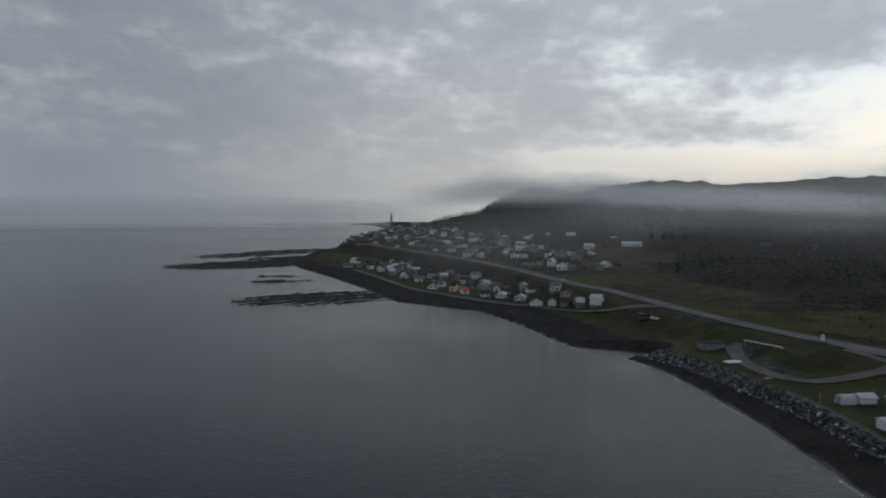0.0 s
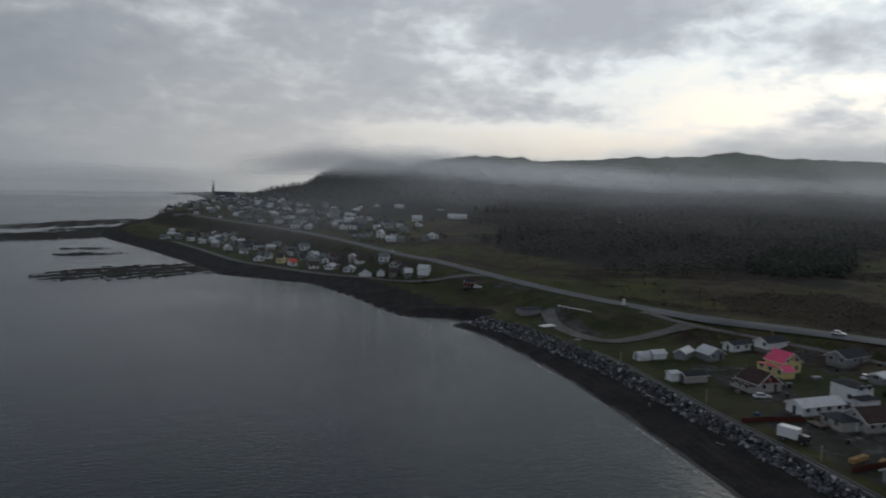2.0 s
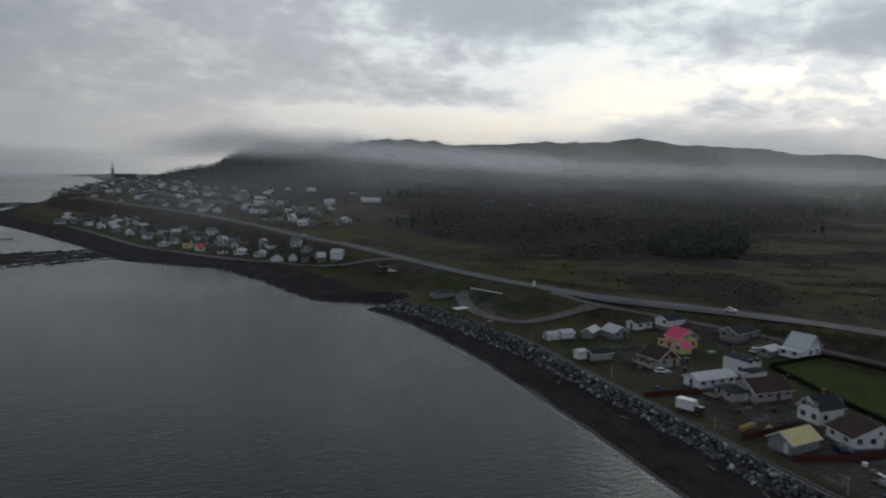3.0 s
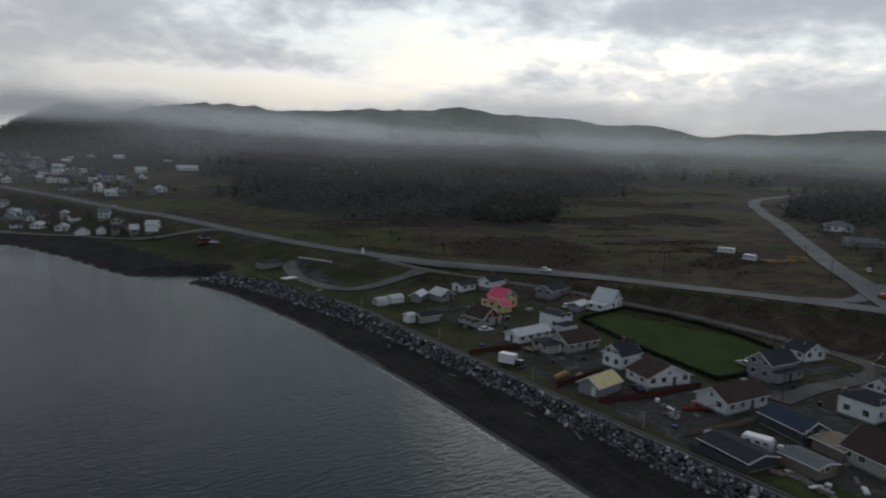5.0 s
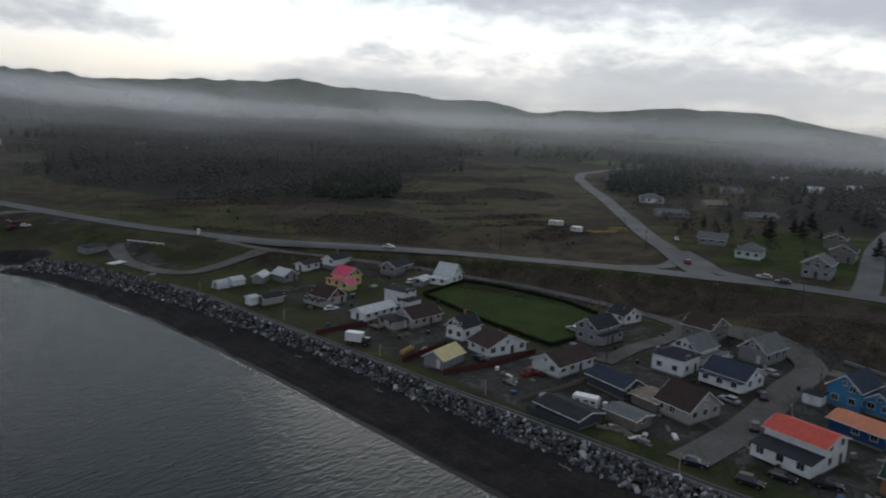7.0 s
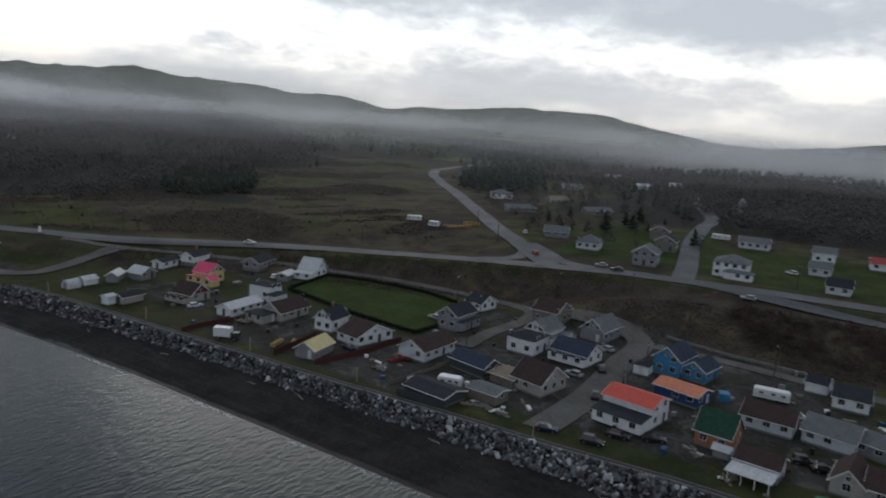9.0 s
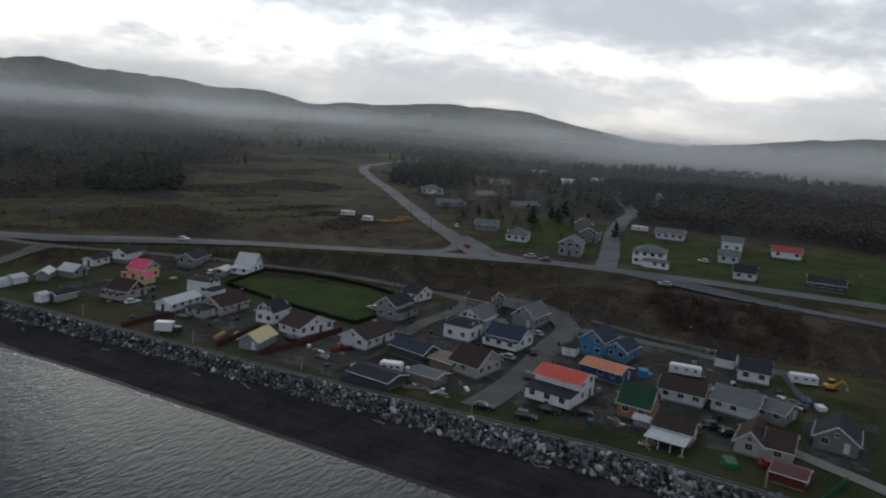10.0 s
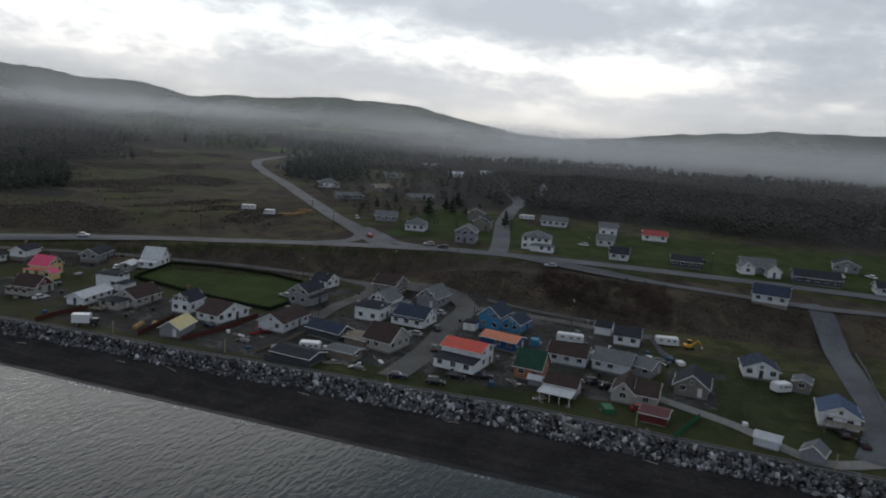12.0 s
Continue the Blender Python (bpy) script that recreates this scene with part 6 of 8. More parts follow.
def caravan(label, x, y, rot, length=6.2, width=2.4, height=2.6):
    z = ground_z(x, y)
    c = thing("caravan", pose(x, y, z, 0, 0, rot), label, "caravan")
    bm = bmesh.new()
    h = length / 2
    prism(bm, [(-width / 2, 0.55), (width / 2, 0.55), (width / 2, height - 0.15), (width / 2 - 0.2, height), (-width / 2 + 0.2, height), (-width / 2, height - 0.15)], -h, h)
    bmesh.ops.bevel(bm, geom=[e for e in bm.edges if abs(e.verts[0].co.x - e.verts[1].co.x) < 0.01 and e.verts[0].co.z > height - 0.3 and e.verts[1].co.z > height - 0.3], offset=0.25, segments=3, affect="EDGES")
    part("body", bm, CAR_WHITE, c)
    for s in (-1, 1):
        for k in (-0.28, 0.05, 0.32):
            w = part("window", window_frame_mesh(0.9, 0.6), None, c, at=pose(k * length, s * width / 2, 1.75, 0, 0, 0 if s < 0 else 180))
            part("pane", pane_mesh(0.9, 0.6), None, w)
    part("stripe", box(bmesh.new(), 0, 0, 1.15, length - 0.3, width + 0.02, 0.12), CAR_GREY, c, "grey stripe")
    bm = tube(bmesh.new(), (h, 0.5, 0.6), (h + 1.2, 0, 0.55), 0.05)
    tube(bm, (h, -0.5, 0.6), (h + 1.2, 0, 0.55), 0.05)
    tube(bm, (h + 1.0, 0, 0.02), (h + 1.0, 0, 0.65), 0.05)
    part("drawbar", bm, STEEL, c)
    add_wheels(c, [(-0.4, -width / 2 + 0.12), (-0.4, width / 2 - 0.12), (0.4, -width / 2 + 0.12), (0.4, width / 2 - 0.12)], 0.33)
    return c


caravan("white caravan parked on the grass", 165, -12.5, -78)
caravan("white rounded motor home behind a bungalow", 154, 13, -85, 7.4)
caravan("white caravan parked on a lawn", 142, -39.5, -55, 4.2)
caravan("white caravan parked between sheds", 114, 72, -72, 5.2)
caravan("white caravan on open land", 254, 185, 120, 6.5)
caravan("white caravan on open land", 245.6, 168, 100, 4.6)
caravan("white caravan by the far lane", 318, 62, 95, 7.5)


def box_truck(x, y, rot):
    z = ground_z(x, y)
    t = thing("box_truck", pose(x, y, z, 0, 0, rot), "small truck with a white box body", "truck")
    bm = box(bmesh.new(), -0.9, 0, 2.05, 4.4, 2.2, 2.3)
    bmesh.ops.bevel(bm, geom=list(bm.edges), offset=0.05, segments=1, affect="EDGES")
    part("box_body", bm, CAR_WHITE, t)
    bm = prism(bmesh.new(), [(-1.0, 0.5), (1.0, 0.5), (1.0, 1.3), (0.85, 2.1), (-0.85, 2.1), (-1.0, 1.3)], 1.4, 3.3)
    bmesh.ops.bevel(bm, geom=list(bm.edges), offset=0.08, segments=1, affect="EDGES")
    part("cab", bm, CAR_BLACK, t)
    part("windscreen", box(bmesh.new(), 3.28, 0, 1.65, 0.06, 1.6, 0.6), GLASS, t)
    part("chassis", box(bmesh.new(), 0, 0, 0.72, 5.8, 0.9, 0.24), RUBBER, t)
    for s in (-1, 1):
        part("headlight", box(bmesh.new(), 3.3, s * 0.75, 0.8, 0.08, 0.3, 0.2), LAMP_CLEAR, t)
    add_wheels(t, [(2.3, -0.9), (2.3, 0.9), (-1.8, -0.9), (-1.8, 0.9)], 0.42, 0.26)


box_truck(102.5, 132.2, -62)


def excavator(x, y, rot):
    z = ground_z(x, y)
    e = thing("excavator", pose(x, y, z, 0, 0, rot), "small yellow excavator standing on the grass", "excavator")
    for s in (-1, 1):
        bm = prism(bmesh.new(), [(0, 0)] * 0 + [(s * 0.8 - 0.2, 0.0), (s * 0.8 + 0.2, 0.0), (s * 0.8 + 0.2, 0.6), (s * 0.8 - 0.2, 0.6)], -1.3, 1.3)
        bmesh.ops.bevel(bm, geom=list(bm.edges), offset=0.12, segments=1, affect="EDGES")
        part("track", bm, RUBBER, e)
    bm = box(bmesh.new(), -0.5, 0, 1.05, 2.2, 1.7, 0.8)
    bmesh.ops.bevel(bm, geom=list(bm.edges), offset=0.1, segments=1, affect="EDGES")
    part("body", bm, YELLOW_PAINT, e)
    part("cab", box(bmesh.new(), 0.1, 0.4, 1.95, 1.1, 0.85, 1.1), GLASS, e)
    part("cab_roof", box(bmesh.new(), 0.1, 0.4, 2.53, 1.2, 0.95, 0.08), YELLOW_PAINT, e)
    bm = tube(bmesh.new(), (0.6, -0.3, 1.3), (2.4, -0.3, 2.7), 0.2, 0.15)
    part("boom", bm, YELLOW_PAINT, e)
    bm = tube(bmesh.new(), (2.4, -0.3, 2.7), (3.6, -0.3, 1.0), 0.15, 0.1)
    part("stick", bm, YELLOW_PAINT, e)
    bm = box(bmesh.new(), 3.5, -0.3, 0.6, 0.6, 0.7, 0.7, 0.6)
    part("bucket", bm, STEEL, e)


excavator(165, -18.5, -70)


# ---------------------------------------------------------------- fences, hedge, posts
def fence(label, line, height, mat, step=2.4):
    """Posts and boarded panels along a line."""
    x0, y0 = line[0]
    f = thing("fence", pose(x0, y0, ground_z(x0, y0)), label, "fence")
    base = Vector((x0, y0, ground_z(x0, y0)))
    for (ax, ay), (bx, by) in zip(line, line[1:]):
        n = max(1, round(math.hypot(bx - ax, by - ay) / step))
        turn = math.degrees(math.atan2(by - ay, bx - ax))
        span = math.hypot(bx - ax, by - ay) / n
        for k in range(n):
            u, v = k / n, (k + 0.5) / n
            px, py, mx, my = ax + (bx - ax) * u, ay + (by - ay) * u, ax + (bx - ax) * v, ay + (by - ay) * v
            post = shared(("fp", height, mat.name), lambda: data_of("post", box(bmesh.new(), 0, 0, height / 2, 0.12, 0.12, height + 0.3), mat))
            part("post", post, None, f, at=Matrix.Translation(Vector((px, py, ground_z(px, py))) - base) @ pose(0, 0, 0, 0, 0, turn))

            def boards():
                bm = bmesh.new()
                m = max(3, int(span / 0.2))
                outline = []
                for j in range(m):
                    for e in (0.0, 0.9):
                        outline.append((-span / 2 + (j + e) * span / m, 0.035 * (j % 2)))
                prev = None
                for x, y in outline:
                    ring = [bm.verts.new((x, y + o, q)) for o, q in ((-0.02, 0.0), (0.02, 0.0), (0.02, height), (-0.02, height))]
                    if prev:
                        for a in range(4):
                            bm.faces.new((prev[a], prev[(a + 1) % 4], ring[(a + 1) % 4], ring[a]))
                    else:
                        bm.faces.new(ring[::-1])
                    prev = ring
                bm.faces.new(prev)
                return data_of("panel", bm, mat)
            part("panel", shared(("fb", round(span, 2), height, mat.name), boards), None, f, at=Matrix.Translation(Vector((mx, my, ground_z(mx, my))) - base) @ pose(0, 0, 0, 0, 0, turn))
    return f


fence("red stained board fence beside a gravel yard", [(98.5, 144.8), (106, 145), (114, 143.4)], 1.3, FENCE_RED)
fence("red stained board fence across a yard", [(102.4, 115), (111, 116.5), (120, 118)], 1.3, FENCE_RED)
fence("red stained board fence along a driveway", [(104, 103), (118, 99.8), (132, 99)], 1.4, FENCE_RED)
fence("weathered board fence beside a garage", [(106, 82.5), (118, 81), (132, 79.5)], 0.9, WEATHERED)
fence("dark board fence round a yard", [(102.5, 78), (103, 66)], 1.5, DARK_SIDING)
fence("green mesh fence running to the seawall", [(103, -16), (110, -18.5), (117, -21)], 1.2, GREEN_PLASTIC)
fence("pale rail fence beside the sloping road", [(128, -60.5), (150, -62), (172, -63.5), (186, -64)], 0.6, GREY_SIDING)
fence("grey board fence between the houses", [(135, 36), (139, 41), (150, 45)], 1.3, GREY_SIDING)
fence("weathered fence under the bank", [(150, -14), (157, -11), (168, -8)], 1.6, GREY_SIDING)


def leaf_mat(name, a, b):
    def build(n, pos, rnd):
        isle = n.add("ShaderNodeNewGeometry").outputs["Random Per Island"]
        f = n.math("ADD", n.math("MULTIPLY", isle, 0.25), n.math("MULTIPLY", n.step(n.noise(pos, 0.03, 4), 0.36, 0.64), 0.75))
        return n.mix(f, a, b), None
    return surface(name, build, 0.9, spec=0.1)


SPRUCE = leaf_mat("spruce needles", (0.024, 0.033, 0.024), (0.046, 0.058, 0.040))
BARE = leaf_mat("bare twigs", (0.060, 0.057, 0.053), (0.094, 0.087, 0.077))
BUDDING = leaf_mat("budding leaves", (0.040, 0.056, 0.020), (0.085, 0.110, 0.036))
RUSSET = leaf_mat("russet shrubs", (0.052, 0.037, 0.031), (0.110, 0.080, 0.064))
HEDGE = leaf_mat("hedge leaves", (0.012, 0.018, 0.010), (0.030, 0.040, 0.020))
BARK = painted("bark", (0.07, 0.055, 0.045), 0.95)


def clump_verts(rng, count):
    """Small rough tufts: squashed octahedra with every corner moved."""
    base = np.array([(1, 0, 0), (-1, 0, 0), (0, 1, 0), (0, -1, 0), (0, 0, 1), (0, 0, -1)], float)
    return base[None] * rng.uniform(0.55, 1.3, (count, 6, 1)) + rng.normal(0, 0.18, (count, 6, 3))


CLUMP_FACES = np.array([(0, 2, 4), (2, 1, 4), (1, 3, 4), (3, 0, 4), (2, 0, 5), (1, 2, 5), (3, 1, 5), (0, 3, 5)])


SLIVER = np.array([(0.9, 0, -0.4), (-0.5, 0.8, -0.4), (-0.5, -0.8, -0.4), (0, 0, 1.1)])
SLIVER_FACES = np.array([(0, 1, 3), (1, 2, 3), (2, 0, 3), (1, 0, 2)])


def tufts(name, centres, sizes, rng, material, label, category, kind="stuff", parent=None, fine=False):
    """Many tufts in one mesh. sizes: rows of three radii. fine: small four-sided sprays in place of clumps."""
    n, k = len(centres), 4 if fine else 6
    v = (SLIVER[None] * rng.uniform(0.6, 1.3, (n, 4, 1)) + rng.normal(0, 0.15, (n, 4, 3)) if fine else clump_verts(rng, n)) * sizes[:, None, :]
    a = rng.uniform(0, 6.283, n)
    c, s = np.cos(a)[:, None], np.sin(a)[:, None]
    x, y = v[..., 0] * c - v[..., 1] * s, v[..., 0] * s + v[..., 1] * c
    v = np.stack([x, y, v[..., 2]], -1) + centres[:, None, :]
    f = ((SLIVER_FACES if fine else CLUMP_FACES)[None] + k * np.arange(n)[:, None, None]).reshape(-1, 3)
    me = bpy.data.meshes.new(name)
    me.vertices.add(n * k)
    me.vertices.foreach_set("co", v.ravel().astype(np.float32))
    me.loops.add(len(f) * 3)
    me.loops.foreach_set("vertex_index", f.ravel().astype(np.int32))
    me.polygons.add(len(f))
    me.polygons.foreach_set("loop_start", (np.arange(len(f)) * 3).astype(np.int32))
    me.update()
    me.validate()
    smooth_shade(me)
    me.materials.append(material)
    ob = new(name, me)
    if parent is not None:
        ob.parent = parent
        return ob
    return tagged(ob, label, category, kind=kind)


def conifer_tufts(rng, x, y, z, h, tiers=7):
    """Centres and sizes of the tufts of conifers at many places."""
    C, S = [], []
    for k in range(tiers):
        u = (k + 0.5) / tiers
        reach = h * 0.25 * (1 - u) + 0.15
        for j in range(3 if k < tiers - 2 else 1):
            a = rng.uniform(0, 6.283, len(x))
            off = reach * rng.uniform(0.2, 0.75, len(x)) * (1 if k < tiers - 2 else 0.1)
            C.append(np.stack([x + off * np.cos(a), y + off * np.sin(a), z + h * (0.12 + 0.86 * u)], -1))
            r = reach * rng.uniform(0.6, 1.05, len(x))
            S.append(np.stack([r, r, h / tiers * rng.uniform(0.6, 1.1, len(x))], -1))
    return np.concatenate(C), np.concatenate(S)


def crown_tufts(rng, x, y, z, h, count=16, spread=0.36):
    """The same for round, open, broadleaved crowns."""
    C, S = [], []
    thick = (14 / count) ** 0.5
    for k in range(count):
        a, u = rng.uniform(0, 6.283, len(x)), rng.uniform(0.28, 1.0, len(x))
        off = h * spread * np.sqrt(rng.uniform(0, 1, len(x))) * np.sin(np.clip(u, 0, 1) * 2.7 + 0.2)
        C.append(np.stack([x + off * np.cos(a), y + off * np.sin(a), z + h * u], -1))
        r = h * rng.uniform(0.06, 0.15, len(x)) * thick
        S.append(np.stack([r, r, r * rng.uniform(0.6, 1.5, len(x))], -1))
    return np.concatenate(C), np.concatenate(S)


def scatter(rng, corners, count):
    xs, ys = zip(*corners)
    x, y = rng.uniform(min(xs), max(xs), count * 4), rng.uniform(min(ys), max(ys), count * 4)
    size = 0.06 * min(max(xs) - min(xs), max(ys) - min(ys))
    keep = inside(x + size * waves(x, y, 120, 51), y + size * waves(x, y, 100, 52), corners)
    return x[keep][:count], y[keep][:count]


def clear_of_roads(x, y):
    ok = np.ones(x.shape, bool)
    for line, gap in (([(208, 92), (240, 122), (266, 148), (346, 215), (441, 297), (475, 327), (520, 353), (568, 365), (640, 368)], 9), ([(220, 52), (245, 57), (301, 70), (347, 77), (400, 86)], 7)):
        for a, b in zip(line, line[1:]):
            vx, vy = b[0] - a[0], b[1] - a[1]
            t = np.clip(((x - a[0]) * vx + (y - a[1]) * vy) / (vx * vx + vy * vy), 0, 1)
            ok &= np.hypot(x - a[0] - t * vx, y - a[1] - t * vy) > gap
    for ob in HOUSE_SPOTS:
        ok &= np.hypot(x - ob[0], y - ob[1]) > 9
    return ok


HOUSE_SPOTS = [o.matrix_world.translation.xy[:] for o in scene.objects if o.get("category") in ("house", "barn", "garage", "shed")]


def woodland(label, corners, count, low, high, seed, share=0.5, tone=None, full=14):
    """Mixed wood: dark spruces and bare, budding broadleaved trees."""
    rng = np.random.RandomState(seed)
    x, y = scatter(rng, corners, count)
    ok = clear_of_roads(x, y) & (waves(x, y, 70, seed) + rng.normal(0, 0.3, len(x)) > -0.45)
    x, y = x[ok], y[ok]
    h, s, d = land(x, y)
    ok = (s > 30) & (d > 8)
    x, y, z = x[ok], y[ok], h[ok]
    tall = rng.uniform(low, high, len(x))
    group = waves(x, y, 160, seed + 5) + rng.normal(0, 0.4, len(x)) > np.interp(share, [0, 1], [1, -1])
    for name, pick, mat in (("spruce_wood", group, SPRUCE), ("bare_wood", ~group, tone or BARE)):
        k = np.where(pick)[0]
        if len(k) < 3:
            continue
        if name == "spruce_wood":
            C, S = conifer_tufts(rng, x[k], y[k], z[k], tall[k])
        else:
            C, S = crown_tufts(rng, x[k], y[k], z[k] - 0.5, tall[k] * 0.9, full)
            S = S * np.array([0.8, 0.8, 1.15])
        tufts(name, C, S, rng, mat, label, "wood", fine=name == "bare_wood")
    if low > 2 and count > 300:
        # undergrowth that closes the gaps between the trunks
        k = rng.randint(0, len(x), len(x) * 6)
        px, py = x[k] + rng.normal(0, 11, len(k)), y[k] + rng.normal(0, 11, len(k))
        ph, ps, pd = land(px, py)
        ok = clear_of_roads(px, py) & (ps > 30) & (pd > 8)
        r = rng.uniform(0.3, 0.9, ok.sum())
        tufts("undergrowth", np.stack([px[ok], py[ok], ph[ok] + 0.2 * r], -1), np.stack([r, r, r * rng.uniform(0.5, 0.9, len(r))], -1), rng, tone or BARE, "low bare undergrowth between the trees", "undergrowth", fine=True)


woodland("dark bare wood behind the houses", [(345, 74), (341, 31), (349, -6), (330, -38), (332, -76), (345, -130), (380, -420), (560, -420), (640, 260), (560, 240), (490, 135)], 5200, 6, 10.5, 11, 0.05, None, 20)
woodland("dark wood further up the valley", [(560, -420), (1000, -520), (1050, 330), (640, 260)], 5200, 6, 10, 20, 0.06, None, 10)
woodland("spruce wood behind the bending road", [(535, 300), (565, 345), (650, 395), (1050, 760), (1050, 330), (600, 270), (490, 135), (420, 95), (400, 120), (470, 200)], 1900, 6, 11, 12, 0.4)
woodland("dark bare brushwood in the valley", VALLEY, 12500, 4.0, 9.5, 13, 0.0, None, 16)
woodland("clump of dark spruces at the edge of the brushwood", [(212, 312), (250, 300), (330, 372), (300, 405), (232, 345)], 330, 6, 11, 25, 0.75, None, 20)
woodland("clump of dark spruces in the brushwood", [(330, 430), (420, 470), (470, 560), (400, 590), (330, 500)], 300, 6, 11, 26, 0.6, None, 20)
woodland("wooded hillside above the headland", [(-60, 1060), (60, 1000), (300, 900), (900, 1250), (1200, 1500), (900, 2000), (300, 2050), (-40, 1800), (-120, 1400)], 5600, 6, 10, 14, 0.08, None, 11)
woodland("budding trees along the valley floor", [(600, 420), (560, 520), (900, 1000), (1600, 1300), (1600, 900), (900, 600)], 2400, 6, 11, 15, 0.0, BUDDING, 14)
def open_scrub():
    """Low bare scrub on the open land, thick in the drifts of brush and thin between them."""
    rng = np.random.RandomState(16)
    x, y = scatter(rng, [(112, 385), (150, 275), (190, 215), (212, 150), (250, 160), (300, 235), (420, 330), (560, 420), (520, 540), (360, 440), (250, 345)], 52000)
    ok = clear_of_roads(x, y) & (brush_cover(x, y) + rng.normal(0, 0.22, len(x)) > 0.55)
    x, y = x[ok], y[ok]
    h, s, d = land(x, y)
    ok = d > 11
    x, y, h = x[ok], y[ok], h[ok]
    r = rng.uniform(0.2, 0.6, len(x)) * np.where(rng.uniform(0, 1, len(x)) > 0.97, 2.2, 1.0)
    tufts("open_scrub", np.stack([x, y, h + 0.25 * r], -1), np.stack([r, r, r * rng.uniform(0.5, 0.95, len(r))], -1), rng, HEATHER, "low brown scrub in drifts on the open land", "scrub", fine=True)


HEATHER = leaf_mat("brown scrub", (0.050, 0.041, 0.034), (0.092, 0.076, 0.060))
open_scrub()
woodland("trees between the houses above the highway", [(245, 110), (330, 200), (470, 300), (470, 190), (400, 110), (330, 60), (300, 92)], 230, 4, 9, 17, 0.05, None, 40)
woodland("stand of tall dark trees beside the bending road", [(395, 215), (412, 262), (505, 312), (545, 292), (470, 218)], 190, 9, 15, 19, 0.75, None, 30)
woodland("scrub on the open land by the highway", [(110, 380), (150, 275), (190, 215), (215, 150), (260, 175), (220, 290), (150, 350)], 160, 0.8, 2.4, 18, 0.0, RUSSET)


def tree(label, x, y, height, mat, seed, conifer=False):
    """A single tree: tapered trunk, limbs and an open crown of tufts."""
    rng = np.random.RandomState(seed)
    z = ground_z(x, y)
    t = thing("tree", pose(x, y, z), label, "tree")
    bm = tube(bmesh.new(), (0, 0, -0.3), (0.05 * height * 0.3, 0, height * 0.5), height * 0.028, height * 0.016, 7)
    tube(bm, (0.05 * height * 0.3, 0, height * 0.5), (0, 0, height * 0.9), height * 0.016, height * 0.004, 6)
    for k in range(7):
        a, u = rng.uniform(0, 6.28), rng.uniform(0.3, 0.75)
        r = height * rng.uniform(0.12, 0.26)
        tube(bm, (0, 0, height * u), (r * math.cos(a), r * math.sin(a), height * (u + 0.14)), height * 0.010, height * 0.003, 5)
    part("trunk", bm, BARK, t)
    o = np.zeros(1)
    if conifer:
        C, S = conifer_tufts(rng, o, o, o, np.array([height]), 12)
    else:
        C, S = crown_tufts(rng, o, o, o, np.array([height]), 90, 0.34)
    tufts("crown", C, S * (1 if conifer else 0.8), rng, mat, "", "", parent=t)


for k, (x, y, h) in enumerate([(288, 66, 9), (310, 100, 9), (318, 106, 8), (296, 108, 10), (345, 108, 9)]):
    tree("dark spruce standing among houses", x, y, h, SPRUCE, 40 + k, True)
for k, (x, y, h) in enumerate([(-108, 1228, 13), (-84, 1190, 14), (195, 84, 5), (190, 20, 4), (188, 12, 5), (186, 2, 4.5), (300, 95, 6), (222, 300, 5), (160, 258, 3.5), (282, 62, 7), (262, 82, 5), (262, 130, 5), (284, 140, 6)]):
    tree("bare broadleaved tree with open crown", x, y, h, BARE if k > 1 else SPRUCE, 60 + k)


def shrubs():
    """Brown scrub over the bank below the highway and on the headland's slope."""
    rng = np.random.RandomState(5)
    n = 15000
    y = np.concatenate([rng.uniform(-100, 240, n), rng.uniform(400, 930, n)])
    d = np.where(y < 70, rng.uniform(-46, -20, 2 * n), rng.uniform(-26, -5, 2 * n))
    hx = np.interp(y, [r[1] for r in HIGHWAY], [r[0] for r in HIGHWAY])
    x = hx + d * np.where(y > 120, 1.2, 1.0)
    ok = (waves(x, y, 26, 4) + rng.normal(0, 0.4, len(x)) > -0.05) & ~((np.abs(x - 211) < 6) & (y < 60)) & ~((y > -68) & (y < -52))
    x, y = x[ok], y[ok]
    z, s, dd = land(x, y)
    ok = s > 34
    x, y, z = x[ok], y[ok], z[ok]
    r = rng.uniform(0.15, 0.42, len(x))
    tufts("bank_scrub", np.stack([x, y, z + r * 0.3], -1), np.stack([r, r, r * 1.1], -1), rng, RUSSET, "brown leafless scrub on the bank", "scrub", fine=True)


shrubs()


def hedge(label, line, height, width, seed):
    rng = np.random.RandomState(seed)
    C = []
    for (ax, ay), (bx, by) in zip(line, line[1:]):
        n = int(math.hypot(bx - ax, by - ay) * 24)
        u = rng.uniform(0, 1, n)
        px, py = ax + (bx - ax) * u + rng.normal(0, width * 0.3, n), ay + (by - ay) * u + rng.normal(0, width * 0.3, n)
        C.append(np.stack([px, py, height * np.sqrt(rng.uniform(0.02, 1, n))], -1))
    C = np.concatenate(C)
    C[:, 2] += land(C[:, 0], C[:, 1])[0]
    r = rng.uniform(0.22, 0.42, len(C))
    tufts("hedge", C, np.stack([r, r, r], -1), rng, HEDGE, label, "hedge")


hedge("dark clipped hedge round the playing field", [(148, 157), (145, 141), (141.5, 124.5), (139, 100), (150, 98)], 1.0, 0.6, 21)
hedge("dark clipped hedge behind the playing field", [(149, 158), (170, 161), (173.5, 150), (176, 135), (176, 122), (172.5, 108)], 0.9, 0.55, 22)


